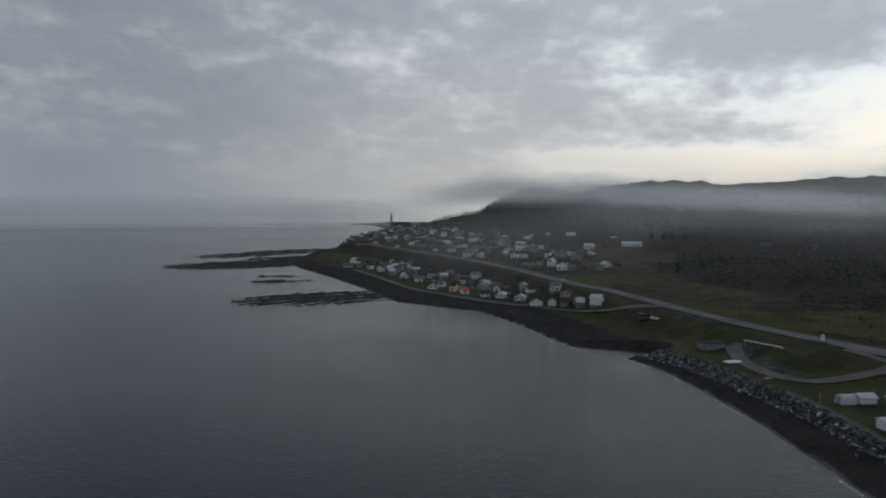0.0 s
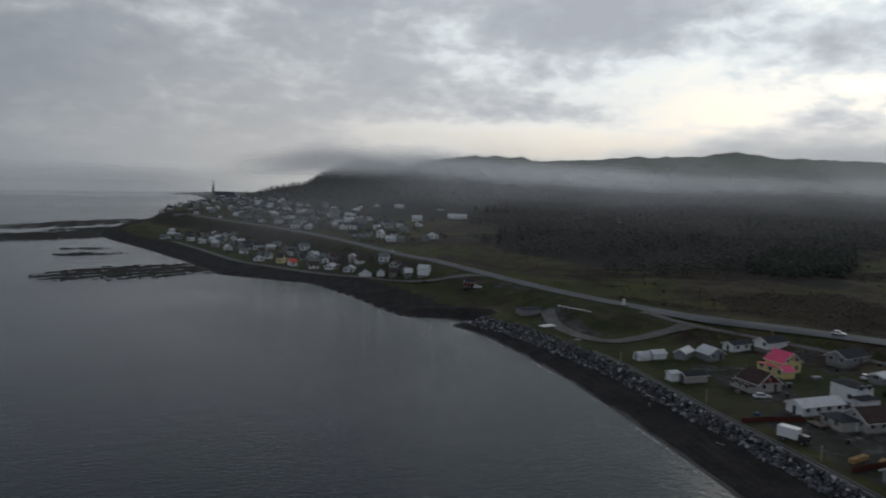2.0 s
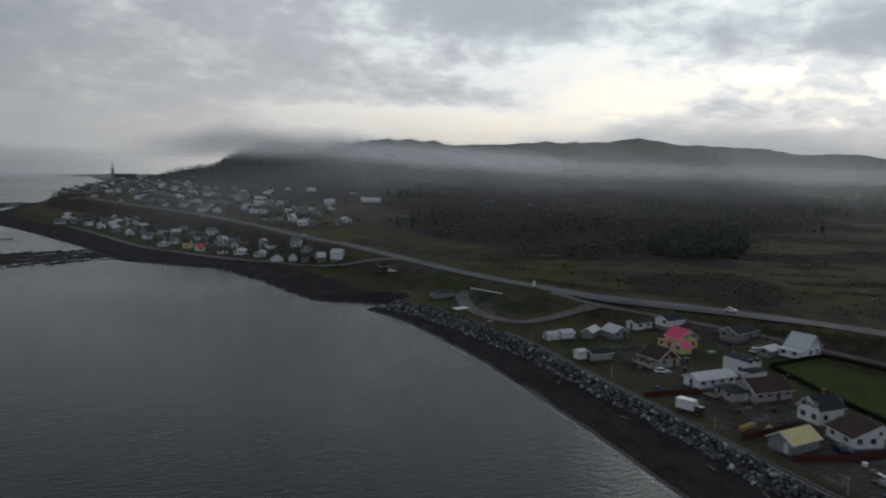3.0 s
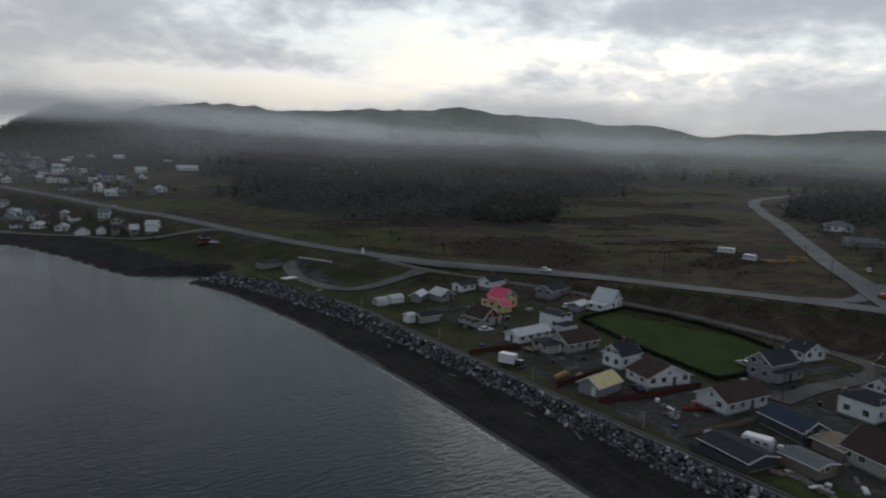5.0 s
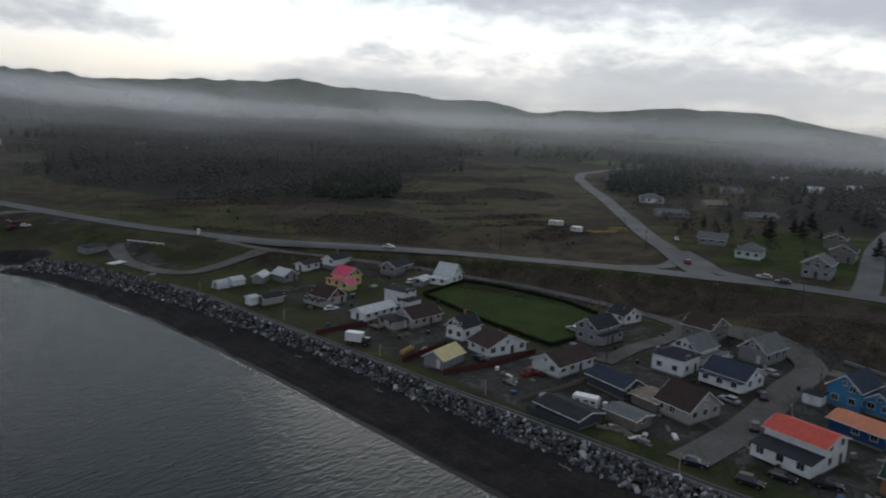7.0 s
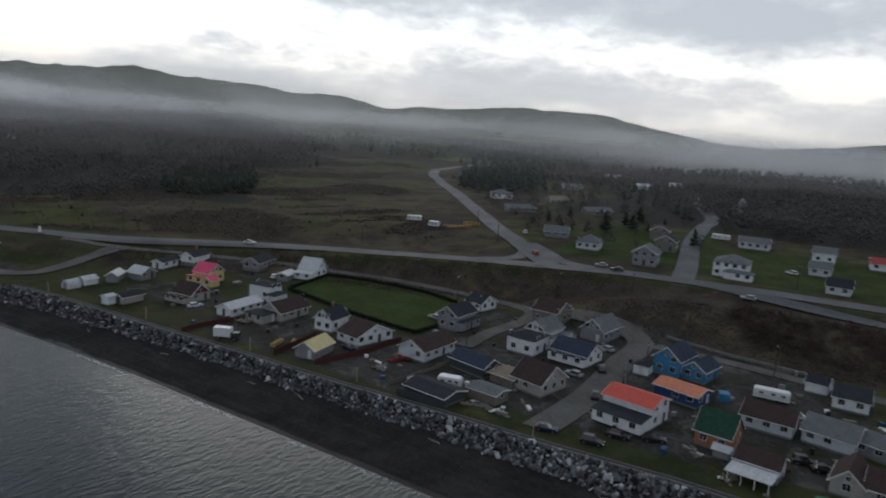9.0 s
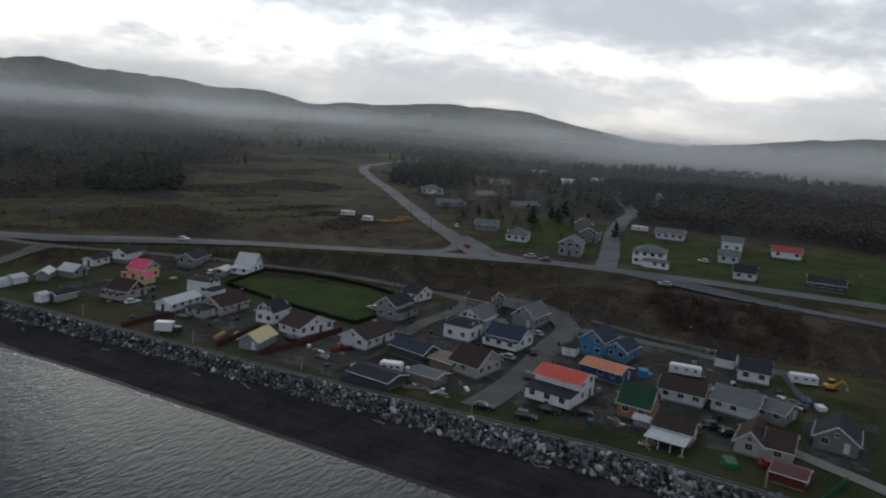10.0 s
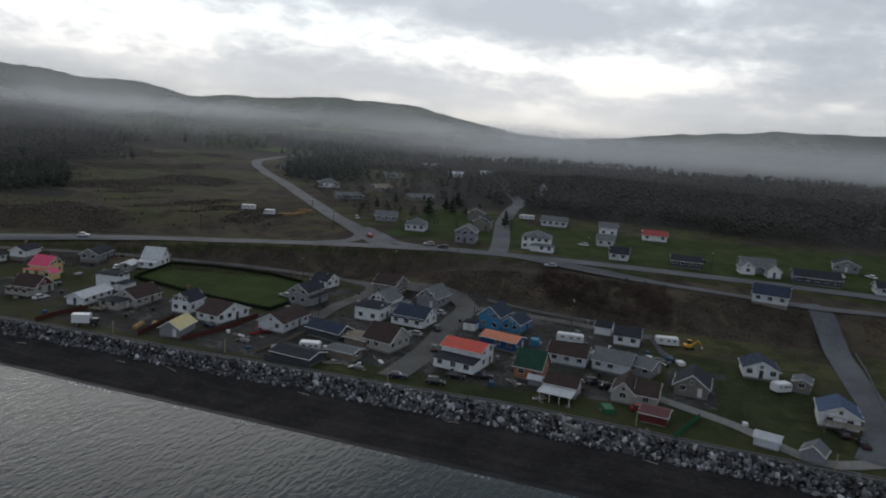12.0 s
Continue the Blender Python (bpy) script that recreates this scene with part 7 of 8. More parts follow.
def post(label, x, y, height, mat, name="post"):
    z = ground_z(x, y)
    p = thing(name, pose(x, y, z), label, "post", "posts along the seawall")
    part("shaft", tube(bmesh.new(), (0, 0, -0.4), (0, 0, height), 0.13, 0.11, 8), mat, p)
    part("cap", tube(bmesh.new(), (0, 0, height), (0, 0, height + 0.08), 0.15, 0.12, 8), mat, p)


POST_WOOD = painted("pale treated wood", (0.34, 0.29, 0.17), 0.85)
for x, y in ((103.2, 46.1), (102.6, 89.1), (105.6, -8.3), (102.5, -44.5), (100.8, 121.5), (99.5, 161.6), (95.8, 205), (92.5, 240)):
    post("pale wooden post beside the seawall path", x, y, 3.1, POST_WOOD)


def utility_pole(x, y, height, rot):
    z = ground_z(x, y)
    p = thing("utility_pole", pose(x, y, z, 0, 0, rot), "wooden utility pole with a cross arm", "utility pole", "utility poles")
    part("shaft", tube(bmesh.new(), (0, 0, -0.5), (0, 0, height), 0.13, 0.08, 8), BARK, p)
    part("cross_arm", box(bmesh.new(), 0, 0, height - 0.8, 2.2, 0.12, 0.14), BARK, p)
    for s in (-0.95, -0.4, 0.4, 0.95):
        part("insulator", tube(bmesh.new(), (s, 0, height - 0.72), (s, 0, height - 0.5), 0.05, 0.04, 6), TRIM, p)


for x, y in ((197, 84), (202, 62), (160, 92), (140, 84), (128, 38), (170, 15), (233, -25), (236, 20), (236, 130), (253, 150), (205, 175), (186, 215), (156, 262), (118, 330), (150, 40), (176, 110)):
    utility_pole(x, y, 8.5, 15)


# ---------------------------------------------------------------- the lawn by the shore
def sign_tower(x, y):
    z = ground_z(x, y)
    s = thing("sign", pose(x, y, z, 0, 0, 30), "white pillar sign beside the highway", "sign")
    part("base", box(bmesh.new(), 0, 0, 0.2, 2.4, 2.4, 1.0), CONCRETE, s)
    part("pillar", box(bmesh.new(), 0, 0, 1.5, 1.0, 1.0, 2.2, 0.75), TRIM, s)
    part("cap", tube(bmesh.new(), (0, 0, 2.6), (0, 0, 3.2), 0.6, 0.1, 8), TRIM, s)


sign_tower(127.5, 272)


def stage(x, y, rot):
    z = ground_z(x, y)
    s = thing("bench_wall", pose(x, y, z, 0, 0, rot), "long low white rail on the lawn", "rail")
    part("rail", box(bmesh.new(), 0, 0, 0.75, 18, 0.35, 0.3), TRIM, s)
    for k in range(7):
        part("post", box(bmesh.new(), -8.4 + k * 2.8, 0, 0.25, 0.2, 0.2, 0.9), TRIM, s)


stage(108, 278, -62)
house("low grey block hut on the lawn", 91, 287, 15, 9, 5.5, 2.6, 0.3, GREY_SIDING, BLACK_ROOF, name="hut", category="shed", windows=False, trim=False)
house("small red hut on the lawn", 78.5, 348, 10, 4, 3, 2.2, 0.8, RED_WALL, BLACK_ROOF, name="hut", category="shed", windows=False)


def slab(label, x, y, rot, sx, sy, sz, mat, name="slab"):
    z = ground_z(x, y)
    bm = box(bmesh.new(), 0, 0, sz / 2 - 0.05, sx, sy, sz)
    bmesh.ops.bevel(bm, geom=list(bm.edges), offset=min(0.06, sz * 0.3), segments=1, affect="EDGES")
    ob = new(name, data_of(name, bm, mat))
    ob.matrix_world = pose(x, y, z, 0, 0, rot)
    return tagged(ob, label, "slab" if name == "slab" else name.replace("_", " "))


slab("pale concrete slab on the lawn", 91, 262, 20, 6, 3.5, 0.4, TRIM)
slab("pale stone block on the grass", 93, 235, 35, 3, 1.6, 0.6, CONCRETE)
slab("pale plank lying on the rocks", 99.6, 4.0, 60, 3.4, 0.9, 1.6, CONCRETE)
slab("black plastic tub on the grass", 117, -30, 10, 1.0, 1.0, 0.9, TRIM, "water_tub")
slab("green boat cover on a gravel yard", 111, -2, 20, 3.4, 2.2, 1.2, GREEN_PLASTIC, "boat_cover")
slab("blue tarpaulin over a wood pile", 152, -13.5, 10, 3.5, 2.2, 1.1, BLUE_PLASTIC, "tarpaulin")
slab("white tarpaulin over a wood pile", 150.5, -16.5, 25, 2.6, 1.8, 0.9, TRIM, "tarpaulin")
slab("blue barrel row by a house", 113.5, 24.6, 10, 1.8, 1.0, 1.1, BLUE_PLASTIC, "barrel_row")
slab("blue playhouse beside a fence", 147, 21.5, 20, 2.6, 2.2, 1.9, BLUE, "playhouse")


def wood_pile(label, x, y, rot, length, height, seed):
    rng = random.Random(seed)
    z = ground_z(x, y)
    p = thing("wood_pile", pose(x, y, z, 0, 0, rot), label, "wood pile")
    rows = int(height / 0.32)
    for r in range(rows):
        for k in range(3 - r % 2):
            bm = tube(bmesh.new(), (-length / 2 + rng.uniform(-0.3, 0.3), -0.5 + k * 0.42 + 0.2 * (r % 2), 0.15 + r * 0.3), (length / 2 + rng.uniform(-0.3, 0.3), -0.5 + k * 0.42 + 0.2 * (r % 2), 0.15 + r * 0.3), 0.17, 0.15, 7)
            part("log", bm, LOG_WOOD, p)


LOG_WOOD = painted("cut timber", (0.40, 0.26, 0.11), 0.85)
wood_pile("stack of cut timber in a yard", 108.5, 120.5, 20, 5.5, 1.0, 1)
wood_pile("stack of timber on gravel", 112, 118.5, 35, 4.5, 0.7, 2)
wood_pile("long stack of timber on open land", 250, 160, 150, 6, 1.2, 3)
wood_pile("heap of rough timber on open land", 256, 158, 165, 7, 1.0, 5)
wood_pile("heap of rough timber on open land", 252, 164, 140, 6, 0.8, 6)
wood_pile("stack of timber on open land", 263, 159, 120, 7, 1.9, 4)
for k, (x, y, r) in enumerate([(111, 57, 20), (109.5, 60, 70), (108, 64, 100), (115, 53, 40), (119, 8, 60), (112, 12, 30), (155, 2, 10), (152, -2, 50), (122, 60, 15), (107, 72, 50), (106, 68, 10), (117, 88, 80)]):
    slab("weathered board pile beside a shed", x, y, r, 2.6 - 0.1 * k, 0.9, 0.35 + 0.04 * (k % 4), WEATHERED if k % 3 else TRIM, "board")
for k, (x, y) in enumerate([(115, 95), (116.5, 98), (112, 92), (108, 86), (120, 66), (118, 70), (121, 5), (127, 60), (133, 24), (148, 6), (145, 2), (155, -8), (160, 8), (121, 140), (117, 139), (106, 150)]):
    slab("small crate of odds and ends in a yard", x, y, 37 * k, 1.2, 0.9, 0.7, (WEATHERED, TRIM, FENCE_RED, BLUE_PLASTIC)[k % 4], "crate")


def low_wall(label, line, height, width, mat):
    """A low wall that follows the ground."""
    V, F = [], []
    for k, (x, y) in enumerate(line):
        z = ground_z(x, y)
        V += [(x - width / 2, y, z - 0.4), (x + width / 2, y, z - 0.4), (x + width / 2, y, z + height), (x - width / 2, y, z + height)]
        if k:
            a = 4 * k
            F += [(a - 4 + j, a - 4 + (j + 1) % 4, a + (j + 1) % 4, a + j) for j in range(4)]
    n = 4 * len(line)
    F += [(0, 3, 2, 1), (n - 4, n - 3, n - 2, n - 1)]
    me = mesh_of("low_wall", V, F)
    me.materials.append(mat)
    tagged(new("low_wall", me), label, "wall")


low_wall("pale concrete kerb between walkway and rocks", [(x + 0.1, y) for x, y in CREST_LINE], 0.32, 0.34, KERB)
low_wall("pale concrete kerb between walkway and gardens", [(x + 1.8, y) for x, y in CREST_LINE], 0.16, 0.18, KERB)
low_wall("pale low retaining wall under the bank", [(180, 44), (179.5, 36), (179, 28), (178.6, 20), (178, 12), (177.5, 4)], 0.7, 0.4, CONCRETE)


def russet_brush():
    """Dense reddish bushes on the bank behind the blue house."""
    rng = np.random.RandomState(9)
    x, y = scatter(rng, [(186, 34), (203, 30), (203, -12), (184, -14)], 900)
    ok = waves(x, y, 14, 6) > -0.35
    x, y = x[ok], y[ok]
    z = land(x, y)[0]
    C, S = crown_tufts(rng, x, y, z - 0.3, rng.uniform(0.8, 2.6, len(x)), 26, 0.5)
    tufts("russet_brush", C, S * 0.9, rng, RUSSET, "dense russet bushes on the bank", "scrub", fine=True)


russet_brush()


def garden_shrubs():
    """Dark hedges and bare bushes that fill the gardens of the villages on the headland."""
    rng = np.random.RandomState(21)
    spots = np.array([p for p in HOUSE_SPOTS if p[1] > 370 and p[0] < 130])
    k = rng.randint(0, len(spots), 700)
    a, r = rng.uniform(0, 6.283, 700), rng.uniform(7, 17, 700)
    x, y = spots[k, 0] + r * np.cos(a), spots[k, 1] + r * np.sin(a)
    h, s, d = land(x, y)
    ok = clear_of_roads(x, y) & (s > 30) & (np.abs(d) > 8)
    x, y, z = x[ok], y[ok], h[ok]
    C, S = crown_tufts(rng, x, y, z - 0.4, rng.uniform(1.5, 5.0, len(x)), 10, 0.4)
    tufts("garden_shrubs", C, S, rng, HEDGE, "dark bushes in the gardens of the villages", "shrubs")


garden_shrubs()


def yard_clutter():
    """Odds and ends that lie about the yards of the shore village."""
    rng = random.Random(5)
    near = [p for p in HOUSE_SPOTS if 100 < p[0] < 190 and -60 < p[1] < 190]
    kinds = [("pallet", "weathered wooden pallet lying in a yard", 1.2, 1.0, 0.16, WEATHERED), ("barrel", "dark plastic barrel in a yard", 0.7, 0.7, 0.95, CAR_BLACK),
             ("crate", "weathered crate beside a house", 1.3, 0.9, 0.8, WEATHERED), ("tarpaulin", "grey tarpaulin over stored goods", 2.4, 1.5, 0.8, GREY_SIDING),
             ("board", "grey boards piled beside a house", 3.0, 0.6, 0.35, WEATHERED), ("tank", "grey oil tank beside a house", 1.5, 0.7, 1.2, GREY_SIDING), ("bin", "dark rubbish bin beside a house", 0.7, 0.7, 1.1, CAR_BLACK)]
    made = 0
    while made < 70:
        hx, hy = rng.choice(near)
        a, r = rng.uniform(0, 6.283), rng.uniform(7.5, 11)
        x, y = hx + r * math.cos(a), hy + r * math.sin(a)
        if min(math.hypot(x - p[0], y - p[1]) for p in HOUSE_SPOTS) < 7.4 or x < 107 or y < -14 or inside(np.array([x]), np.array([y]), FIELD)[0]:
            made += 0.05
            continue
        name, label, sx, sy, sz, mat = rng.choice(kinds)
        slab(label, x, y, rng.uniform(0, 180), sx * rng.uniform(0.8, 1.2), sy, sz * rng.uniform(0.8, 1.15), mat, name)
        made += 1


yard_clutter()


# ---------------------------------------------------------------- reefs and rocks of the shore
def rock_mat():
    def build(n, pos, rnd):
        geo = n.add("ShaderNodeNewGeometry").outputs["Random Per Island"]
        tone = n.math("FRACT", n.math("ADD", n.math("MULTIPLY", rnd, 7.3), n.math("MULTIPLY", geo, 1.7)))
        base = n.ramp(tone, [(0.0, (0.03, 0.03, 0.033)), (0.35, (0.085, 0.086, 0.093)), (0.75, (0.20, 0.203, 0.212)), (1.0, (0.60, 0.60, 0.61))])
        grain = n.noise(pos, 2.2, 6, 0.7)
        return n.mix(n.step(grain, 0.35, 0.7), n.mix(1.0, base, (0.6, 0.6, 0.6), "MULTIPLY"), base), grain
    return surface("armour stone", build, 0.85, bump=0.08)


ROCK = rock_mat()


def rock_mesh(seed):
    rng = np.random.RandomState(seed)
    bm = bmesh.new()
    for k in range(11):
        p = Vector(rng.normal(0, 1, 3)).normalized()
        bm.verts.new(Vector((p.x * rng.uniform(0.8, 1.15), p.y * rng.uniform(0.7, 1.0), p.z * rng.uniform(0.7, 1.0))))
    hull = bmesh.ops.convex_hull(bm, input=list(bm.verts))
    bmesh.ops.delete(bm, geom=[g for g in hull["geom_interior"] if isinstance(g, bmesh.types.BMVert)], context="VERTS")
    return data_of("rock", bm, ROCK)


def rock_wall():
    """Armour stones heaped between beach and walkway; the nearest are separate stones."""
    rng = np.random.RandomState(77)
    kinds = [rock_mesh(s) for s in range(12)]
    wall = tagged(new("rock_wall"), "heaped grey armour stones along the shore", "rock wall", kind="structure")
    n = 10500
    y = rng.uniform(-125, 294, n)
    y = y[rng.uniform(0, 1, n) < np.interp(y, [60, 115, 210, 250], [1.0, 0.68, 0.68, 1.0])]
    n = len(y)
    u = rng.uniform(0, 1, n) ** 0.9
    toe = np.interp(y, [p[1] for p in SHORE], [p[0] for p in SHORE]) + np.interp(y, BANK_Y, BANK_TOE) - 0.3 + 0.8 * waves(y, 0 * y, 17, 4)
    x = toe + u * (np.interp(y, BANK_Y, BANK_CREST) - np.interp(y, BANK_Y, BANK_TOE) - 0.1 - 0.8 * waves(y, 0 * y, 17, 4))
    z = land(x, y)[0]
    size = rng.uniform(0.24, 0.62, n) * np.interp(rng.uniform(0, 1, n), [0, 0.6, 0.9, 1], [0.75, 1.0, 1.35, 2.0])
    size = size * np.interp(y, [60, 120, 290], [1.0, 0.92, 1.0])
    z = z + size * 0.18 + np.interp(y, [40, 110], [0.35, 0.15]) * np.sin(u * 3.14)
    near = np.where((y > -36) & (y < 62))[0]
    order = near[np.argsort(-size[near])][:300]
    single = np.zeros(n, bool)
    single[order] = True
    V, F, at = [], [], 0
    flat = [(np.array([v.co[:] for v in me.vertices]), [tuple(p.vertices) for p in me.polygons]) for me in kinds]
    for k in range(n):
        m = Matrix.LocRotScale((x[k], y[k], z[k]), Euler(rng.uniform(0, 6.28, 3)), Vector((size[k] * 1.25, size[k], size[k] * 0.82)))
        if single[k]:
            part("rock", kinds[k % 12], None, wall, at=m)
            continue
        pts, faces = flat[k % 12]
        mm = np.array(m)
        V.append(pts @ mm[:3, :3].T + mm[:3, 3])
        F += [tuple(i + at for i in f) for f in faces]
        at += len(pts)
    me = mesh_of("rock_heap", np.concatenate(V).tolist(), F)
    me.materials.append(ROCK)
    heap = new("rock_heap", me)
    heap.parent = wall
    tagged(heap, kind="stuff")


rock_wall()


def reef_mat():
    def build(n, pos, rnd):
        g = n.noise(pos, 0.6, 6, 0.7)
        return n.mix(n.step(g, 0.35, 0.65), (0.014, 0.014, 0.013), (0.045, 0.043, 0.038)), g, n.ramp(g, [(0.4, 0.7), (0.6, 0.95)])
    return surface("wet reef rock", build, 0.8, bump=0.15, spec=0.1)


REEF = reef_mat()


def reef(label, cx, cy, length, width, rot, seed, cover=0.0):
    """Low ledges that break the surface in ragged strips."""
    nx, ny = int(length / 1.5), int(width / 1.2)
    u, v = np.meshgrid(np.linspace(-1, 1, nx), np.linspace(-1, 1, ny))
    c, s = math.cos(radians(rot)), math.sin(radians(rot))
    lx, ly = u * length / 2, v * width / 2
    x, y = cx + lx * c - ly * s, cy + lx * s + ly * c
    far = u ** 2 + v ** 2
    h = 0.9 * waves(lx * 0.35, ly * 1.25, 17, seed) + 0.8 * waves(lx * 0.6, ly * 1.2, 8, seed + 1) + 0.6 * waves(lx, ly * 1.2, 4.2, seed + 2)
    h = h + np.random.RandomState(seed).normal(0, 0.30, h.shape)
    h = np.clip(1.5 * h + cover + 0.12 - 0.75 * far - 2.0 * np.maximum(far - 0.8, 0), -0.8, 0.8)
    h = np.where(h > 0, h * 0.7, h)
    i = np.arange(nx * ny).reshape(ny, nx)
    faces = np.stack([i[:-1, :-1].ravel(), i[:-1, 1:].ravel(), i[1:, 1:].ravel(), i[1:, :-1].ravel()], -1)
    top = h.ravel()[faces].max(1) > -0.25
    me = mesh_of("reef", np.stack([x.ravel(), y.ravel(), h.ravel()], -1).tolist(), faces[top].tolist())
    smooth_shade(me)
    me.materials.append(REEF)
    tagged(new("reef", me), label, "reef", kind="stuff")


reef("dark rocky ledges running out to sea", -268, 820, 210, 130, 42, 31, 0.22)
reef("dark rocky ledges running out to sea", -318, 1060, 300, 110, 66, 38, 0.22)
reef("dark rocky ledges off the point", -262, 935, 120, 70, 50, 35, 0.20)
reef("dark reef close to the beach", -110, 490, 130, 74, 30, 41, 0.26)
reef("small dark reef in the bay", -174, 606, 56, 26, 8, 45, 0.15)
reef("small dark reef in the bay", -196, 655, 44, 20, 12, 47, 0.1)


def foam_mat():
    m = bpy.data.materials.new("thin foam")
    m.use_nodes = True
    n = Nodes(m.node_tree)
    pos = n.add("ShaderNodeTexCoord").outputs["Object"]
    lace = n.math("MULTIPLY", n.step(n.noise(pos, 1.6, 5, 0.65), 0.46, 0.62), n.step(n.noise(pos, 0.05, 3, 0.5), 0.44, 0.62))
    clear, white = n.add("ShaderNodeBsdfTransparent"), n.add("ShaderNodeBsdfDiffuse")
    white.inputs[0].default_value = (0.5, 0.52, 0.54, 1)
    both = n.add("ShaderNodeMixShader")
    n.put(both.inputs[0], n.math("MULTIPLY", lace, 0.85))
    n.put(both.inputs[1], clear.outputs[0])
    n.put(both.inputs[2], white.outputs[0])
    out = n.add("ShaderNodeOutputMaterial")
    n.put(out.inputs[0], both.outputs[0])
    return m


def foam_line():
    """The thin broken wash where the water meets the beach."""
    y = np.arange(-115, 288, 0.8)
    x = np.interp(y, [p[1] for p in SHORE], [p[0] for p in SHORE]) - 0.8 + 0.35 * waves(y, 0 * y, 9, 33)
    w = 0.45 + 0.25 * waves(y, 0 * y, 6, 34)
    V = np.stack([np.stack([x - w, y, 0.03 + 0 * y], -1), np.stack([x + w, y, 0.05 + 0 * y], -1)], 1).reshape(-1, 3)
    F = [(2 * k, 2 * k + 1, 2 * k + 3, 2 * k + 2) for k in range(len(y) - 1)]
    me = mesh_of("foam", V.tolist(), F)
    me.materials.append(foam_mat())
    tagged(new("foam", me), "thin white wash along the water's edge", "foam", kind="stuff")


foam_line()


def driftwood(x, y, rot, length, seed):
    rng = random.Random(seed)
    bm, a = bmesh.new(), Vector((-length / 2, 0, 0.16))
    for k in range(4):
        b = Vector((-length / 2 + (k + 1) * length / 4, rng.uniform(-0.2, 0.2), 0.16 + rng.uniform(-0.05, 0.08)))
        tube(bm, a, b, 0.17 - 0.03 * k, 0.14 - 0.03 * k, 7)
        a = b
    tube(bm, (0, 0, 0.16), (0.5, rng.choice((-1, 1)) * 0.8, 0.3), 0.07, 0.03, 5)
    ob = new("driftwood", data_of("driftwood", bm, DRIFT))
    ob.matrix_world = pose(x, y, ground_z(x, y) - 0.03, 0, 0, rot)
    tagged(ob, "bleached driftwood log lying on the dark beach", "driftwood")


DRIFT = painted("bleached driftwood", (0.24, 0.225, 0.20), 0.9)
for k, (x, y, rot, length) in enumerate([(92.5, 96.5, 66, 4.6), (93.5, 62, 80, 3.0), (91.0, 110, 95, 2.6), (94.6, 28, 100, 3.2), (95.0, -12, 78, 2.8), (88, 170, 70, 3.0), (90, 140, 110, 2.4)]):
    driftwood(x, y, rot, length, k)


# ---------------------------------------------------------------- mist on the hills, and sheets that imitate haze
def mist_haze_mat(name, strength, low, high, seed, scale, even=False):
    m = bpy.data.materials.new(name)
    m.use_nodes = True
    n = Nodes(m.node_tree)
    uv = n.add("ShaderNodeAttribute", attribute_name="place").outputs["Vector"]
    sep = n.add("ShaderNodeSeparateXYZ")
    n.put(sep.inputs[0], uv)
    along = n.add("ShaderNodeCombineXYZ")
    n.put(along.inputs[0], n.math("MULTIPLY", sep.outputs[0], scale))
    n.put(along.inputs[1], n.math("MULTIPLY", sep.outputs[1], 0.9))
    along.inputs[2].default_value = seed
    a = n.noise(along.outputs[0], 1.0, 4, 0.52, distort=0.5)
    body = n.step(a, low, high)
    # thickest at the middle height, none at the rims
    v = sep.outputs[1]
    rim = n.math("MULTIPLY", n.step(v, 0.18, 0.66), n.step(v, 1.0, 0.55)) if even else n.math("MULTIPLY", n.step(v, 0.02, 0.45), n.step(v, 1.0, 0.5))
    ends = n.math("MULTIPLY", n.step(sep.outputs[2], 0.0, 0.08 if even else 0.22), n.step(sep.outputs[2], 1.0, 0.80))
    if even:
        alpha = n.math("MULTIPLY", n.math("MULTIPLY", n.math("MULTIPLY", body, rim), ends), strength)
    else:
        # ragged rims: the noise eats further in where the veil is thin
        thick = n.math("ADD", n.math("MULTIPLY", rim, 0.62), n.math("MULTIPLY", n.math("SUBTRACT", a, 0.5), 1.1))
        alpha = n.math("MULTIPLY", n.math("MULTIPLY", n.step(thick, low, high), n.math("MULTIPLY", rim, ends)), strength)
    clear = n.add("ShaderNodeBsdfTransparent")
    front, back = n.add("ShaderNodeBsdfDiffuse"), n.add("ShaderNodeBsdfTranslucent")
    front.inputs[0].default_value = back.inputs[0].default_value = (0.97, 0.98, 0.985, 1)
    fog = n.add("ShaderNodeMixShader")
    fog.inputs[0].default_value = 0.5
    n.put(fog.inputs[1], front.outputs[0])
    n.put(fog.inputs[2], back.outputs[0])
    both = n.add("ShaderNodeMixShader")
    n.put(both.inputs[0], alpha)
    n.put(both.inputs[1], clear.outputs[0])
    n.put(both.inputs[2], fog.outputs[0])
    out = n.add("ShaderNodeOutputMaterial")
    n.put(out.inputs[0], both.outputs[0])
    return m


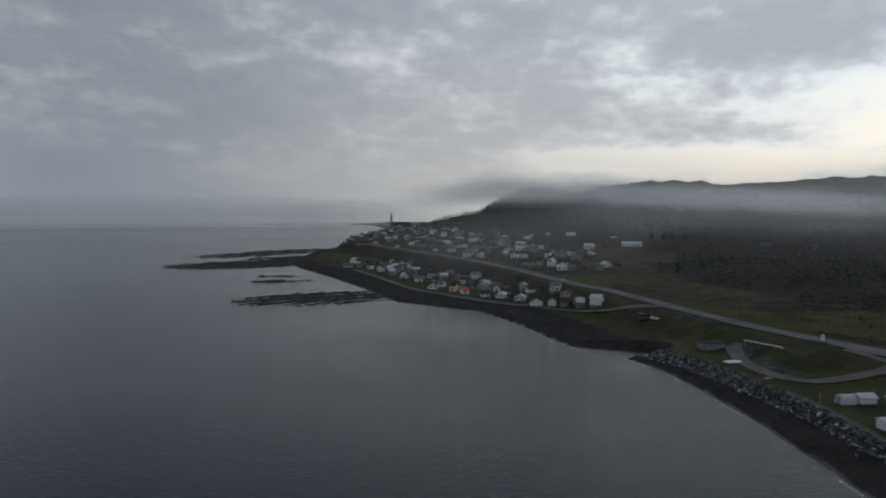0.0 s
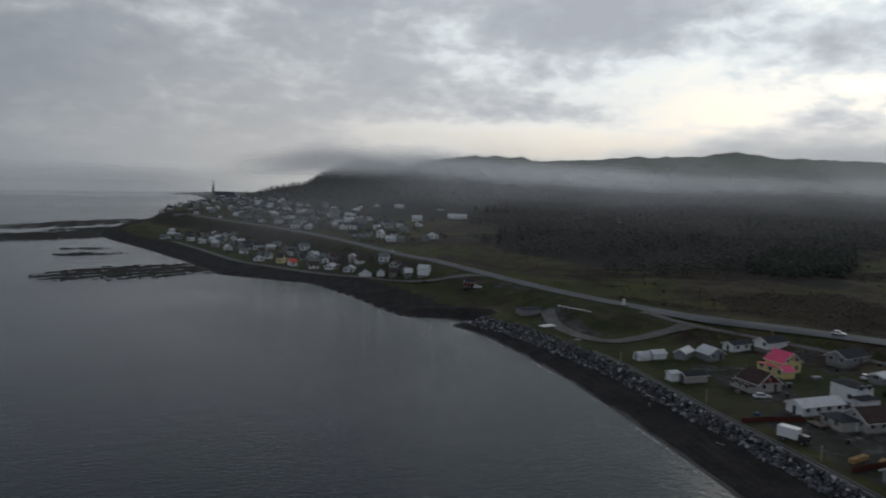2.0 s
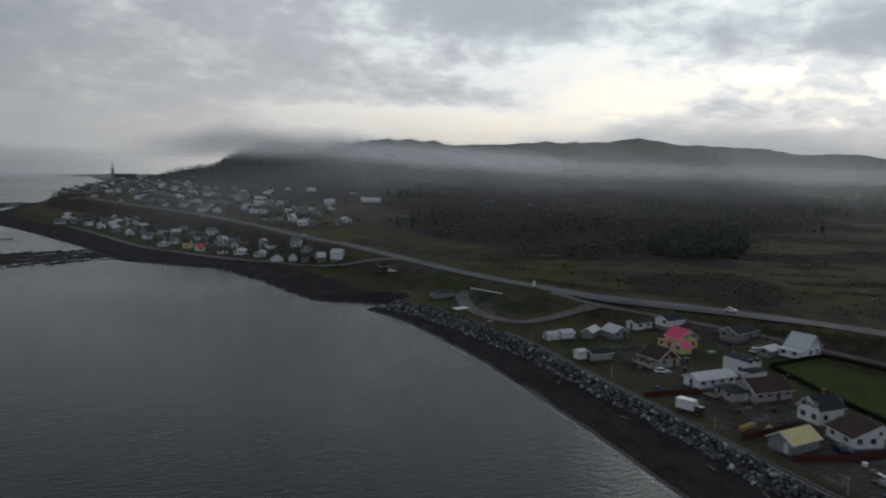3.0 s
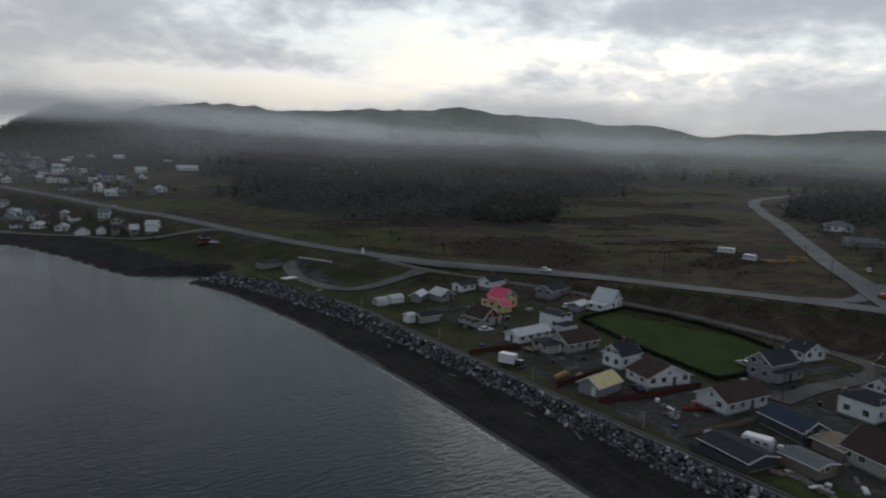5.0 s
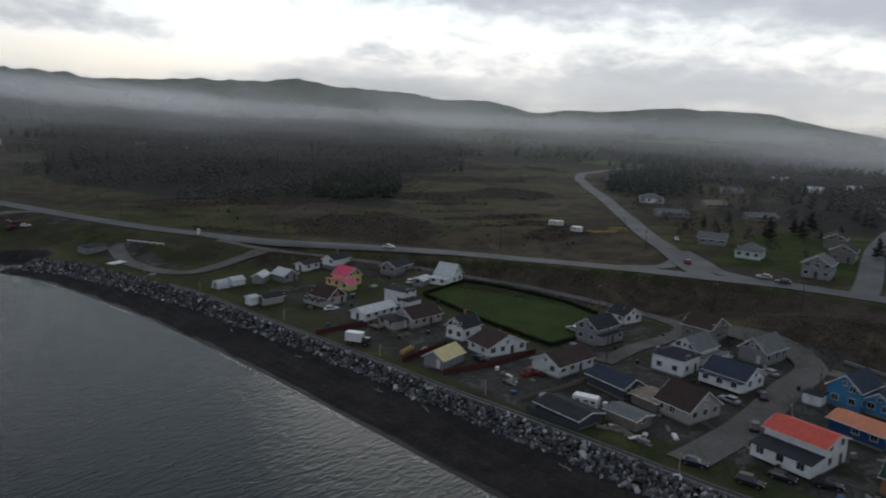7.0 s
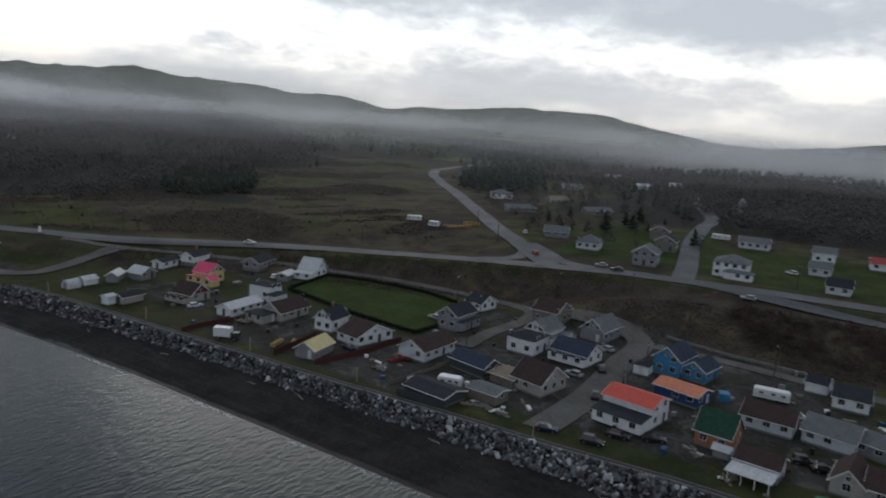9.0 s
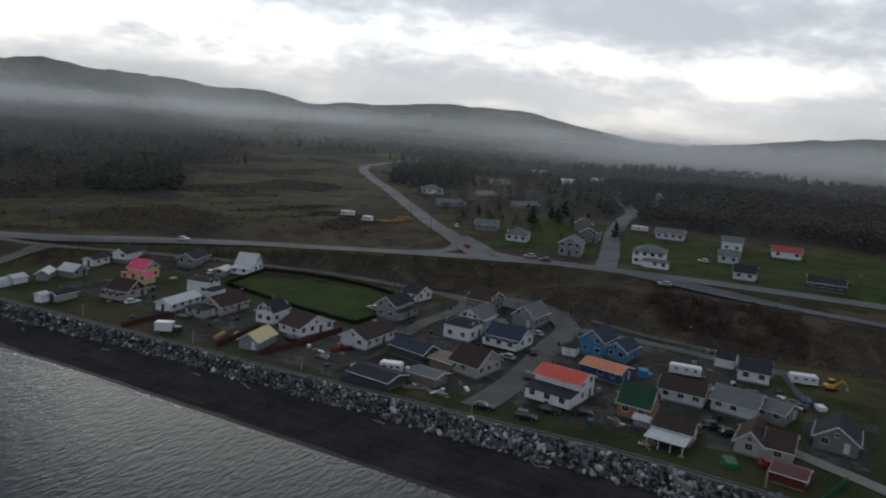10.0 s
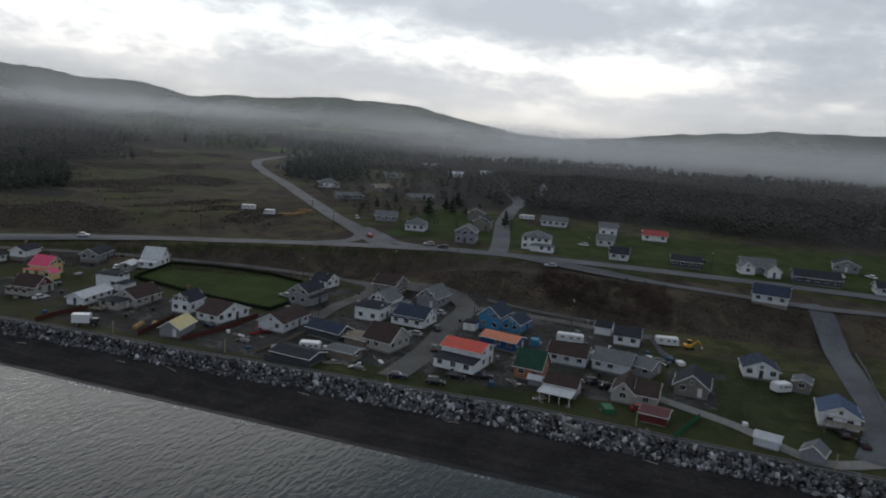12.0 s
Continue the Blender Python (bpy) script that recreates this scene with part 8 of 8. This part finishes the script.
def mist(az0, az1, radius, low_line, high_line, strength, lo, hi, seed, scale, even=False):
    """A bank of mist or imitated haze: a long curved veil of uneven density, hung between two heights."""
    cols, rows = 60, 10
    V, P, F = [], [], []
    for i in range(cols + 1):
        u = i / cols
        az = az0 + (az1 - az0) * u
        lo_z, hi_z = np.interp(u, *zip(*low_line)), np.interp(u, *zip(*high_line))
        for j in range(rows + 1):
            v = j / rows
            r = radius * (1 + 0.03 * math.sin(az * 0.3 + seed)) + (20 if even else 0.6 * (hi_z - lo_z)) * v
            V.append((r * math.sin(radians(az)), r * math.cos(radians(az)), lo_z + (hi_z - lo_z) * v))
            P.append((radians(az) * radius / 300.0, v, u))
    for i in range(cols):
        for j in range(rows):
            a = i * (rows + 1) + j
            F.append((a, a + rows + 1, a + rows + 2, a + 1))
    me = mesh_of("mist", V, F)
    smooth_shade(me)
    me.attributes.new("place", "FLOAT_VECTOR", "POINT").data.foreach_set("vector", np.array(P, np.float32).ravel())
    me.materials.append(mist_haze_mat("mist and haze veil", strength, lo, hi, seed, scale, even))
    tagged(new("mist", me), "white translucent veil standing in for mist and distance haze", "mist", kind="stuff")


mist(-9, 34, 1060, [(0, 44), (0.2, 52), (0.4, 54), (0.7, 44), (1, 34)], [(0, 108), (0.22, 140), (0.4, 132), (0.7, 112), (1, 96)], 0.88, 0.08, 0.66, 3.1, 0.7)
mist(4, 60, 1035, [(0, 52), (0.35, 46), (0.7, 40), (1, 38)], [(0, 118), (0.35, 104), (0.7, 92), (1, 84)], 0.52, 0.24, 0.72, 7.7, 1.9)
mist(18, 96, 985, [(0, 40), (0.5, 36), (1, 32)], [(0, 96), (0.5, 92), (1, 82)], 0.36, 0.18, 0.70, 12.4, 1.6)
mist(58, 170, 1010, [(0, 10), (1, 10)], [(0, 74), (0.2, 80), (0.5, 96), (1, 110)], 0.46, 0.0, 0.6, 23.5, 0.9)
mist(60, 170, 860, [(0, -10), (1, -10)], [(0, 60), (0.25, 84), (0.5, 100), (1, 106)], 0.46, -0.02, 0.6, 27.5, 0.6)
# two sheets over the sea that imitate haze and soften the horizon
mist(-75, 2, 1900, [(0, -20), (1, -20)], [(0, 130), (1, 120)], 0.28, 0.0, 0.35, 43.0, 0.3)
mist(-80, 0, 3300, [(0, -60), (1, -60)], [(0, 175), (1, 175)], 0.6, 0.0, 0.30, 47.0, 0.3)


def ridge_haze(radius, strength, seed, start=-14):
    """Translucent sheet across the valley that imitates distance haze, fading out above the skyline behind it."""
    line = []
    for k in range(41):
        az = start + (160 - start) * k / 40
        reach = radius * (1 + 0.03 * math.sin(az * 0.3 + seed)) + 20
        top = EYE_H + reach * math.tan(radians(float(np.interp(az, *zip(*FAR_RIDGE))) + 2.3))
        line.append((k / 40, max(top, 40)))
    mist(start, 160, radius, [(0, -15), (1, -15)], line, strength * 1.75, 0.2, 0.66, seed, 1.2, True)


# added sheets at four distances, which pale the land behind like haze
for radius, strength, seed, start in ((350, 0.045, 48.0, -14), (560, 0.08, 51.0, -14), (800, 0.14, 54.0, 2), (945, 0.28, 60.0, 3)):
    ridge_haze(radius, strength, seed, start)
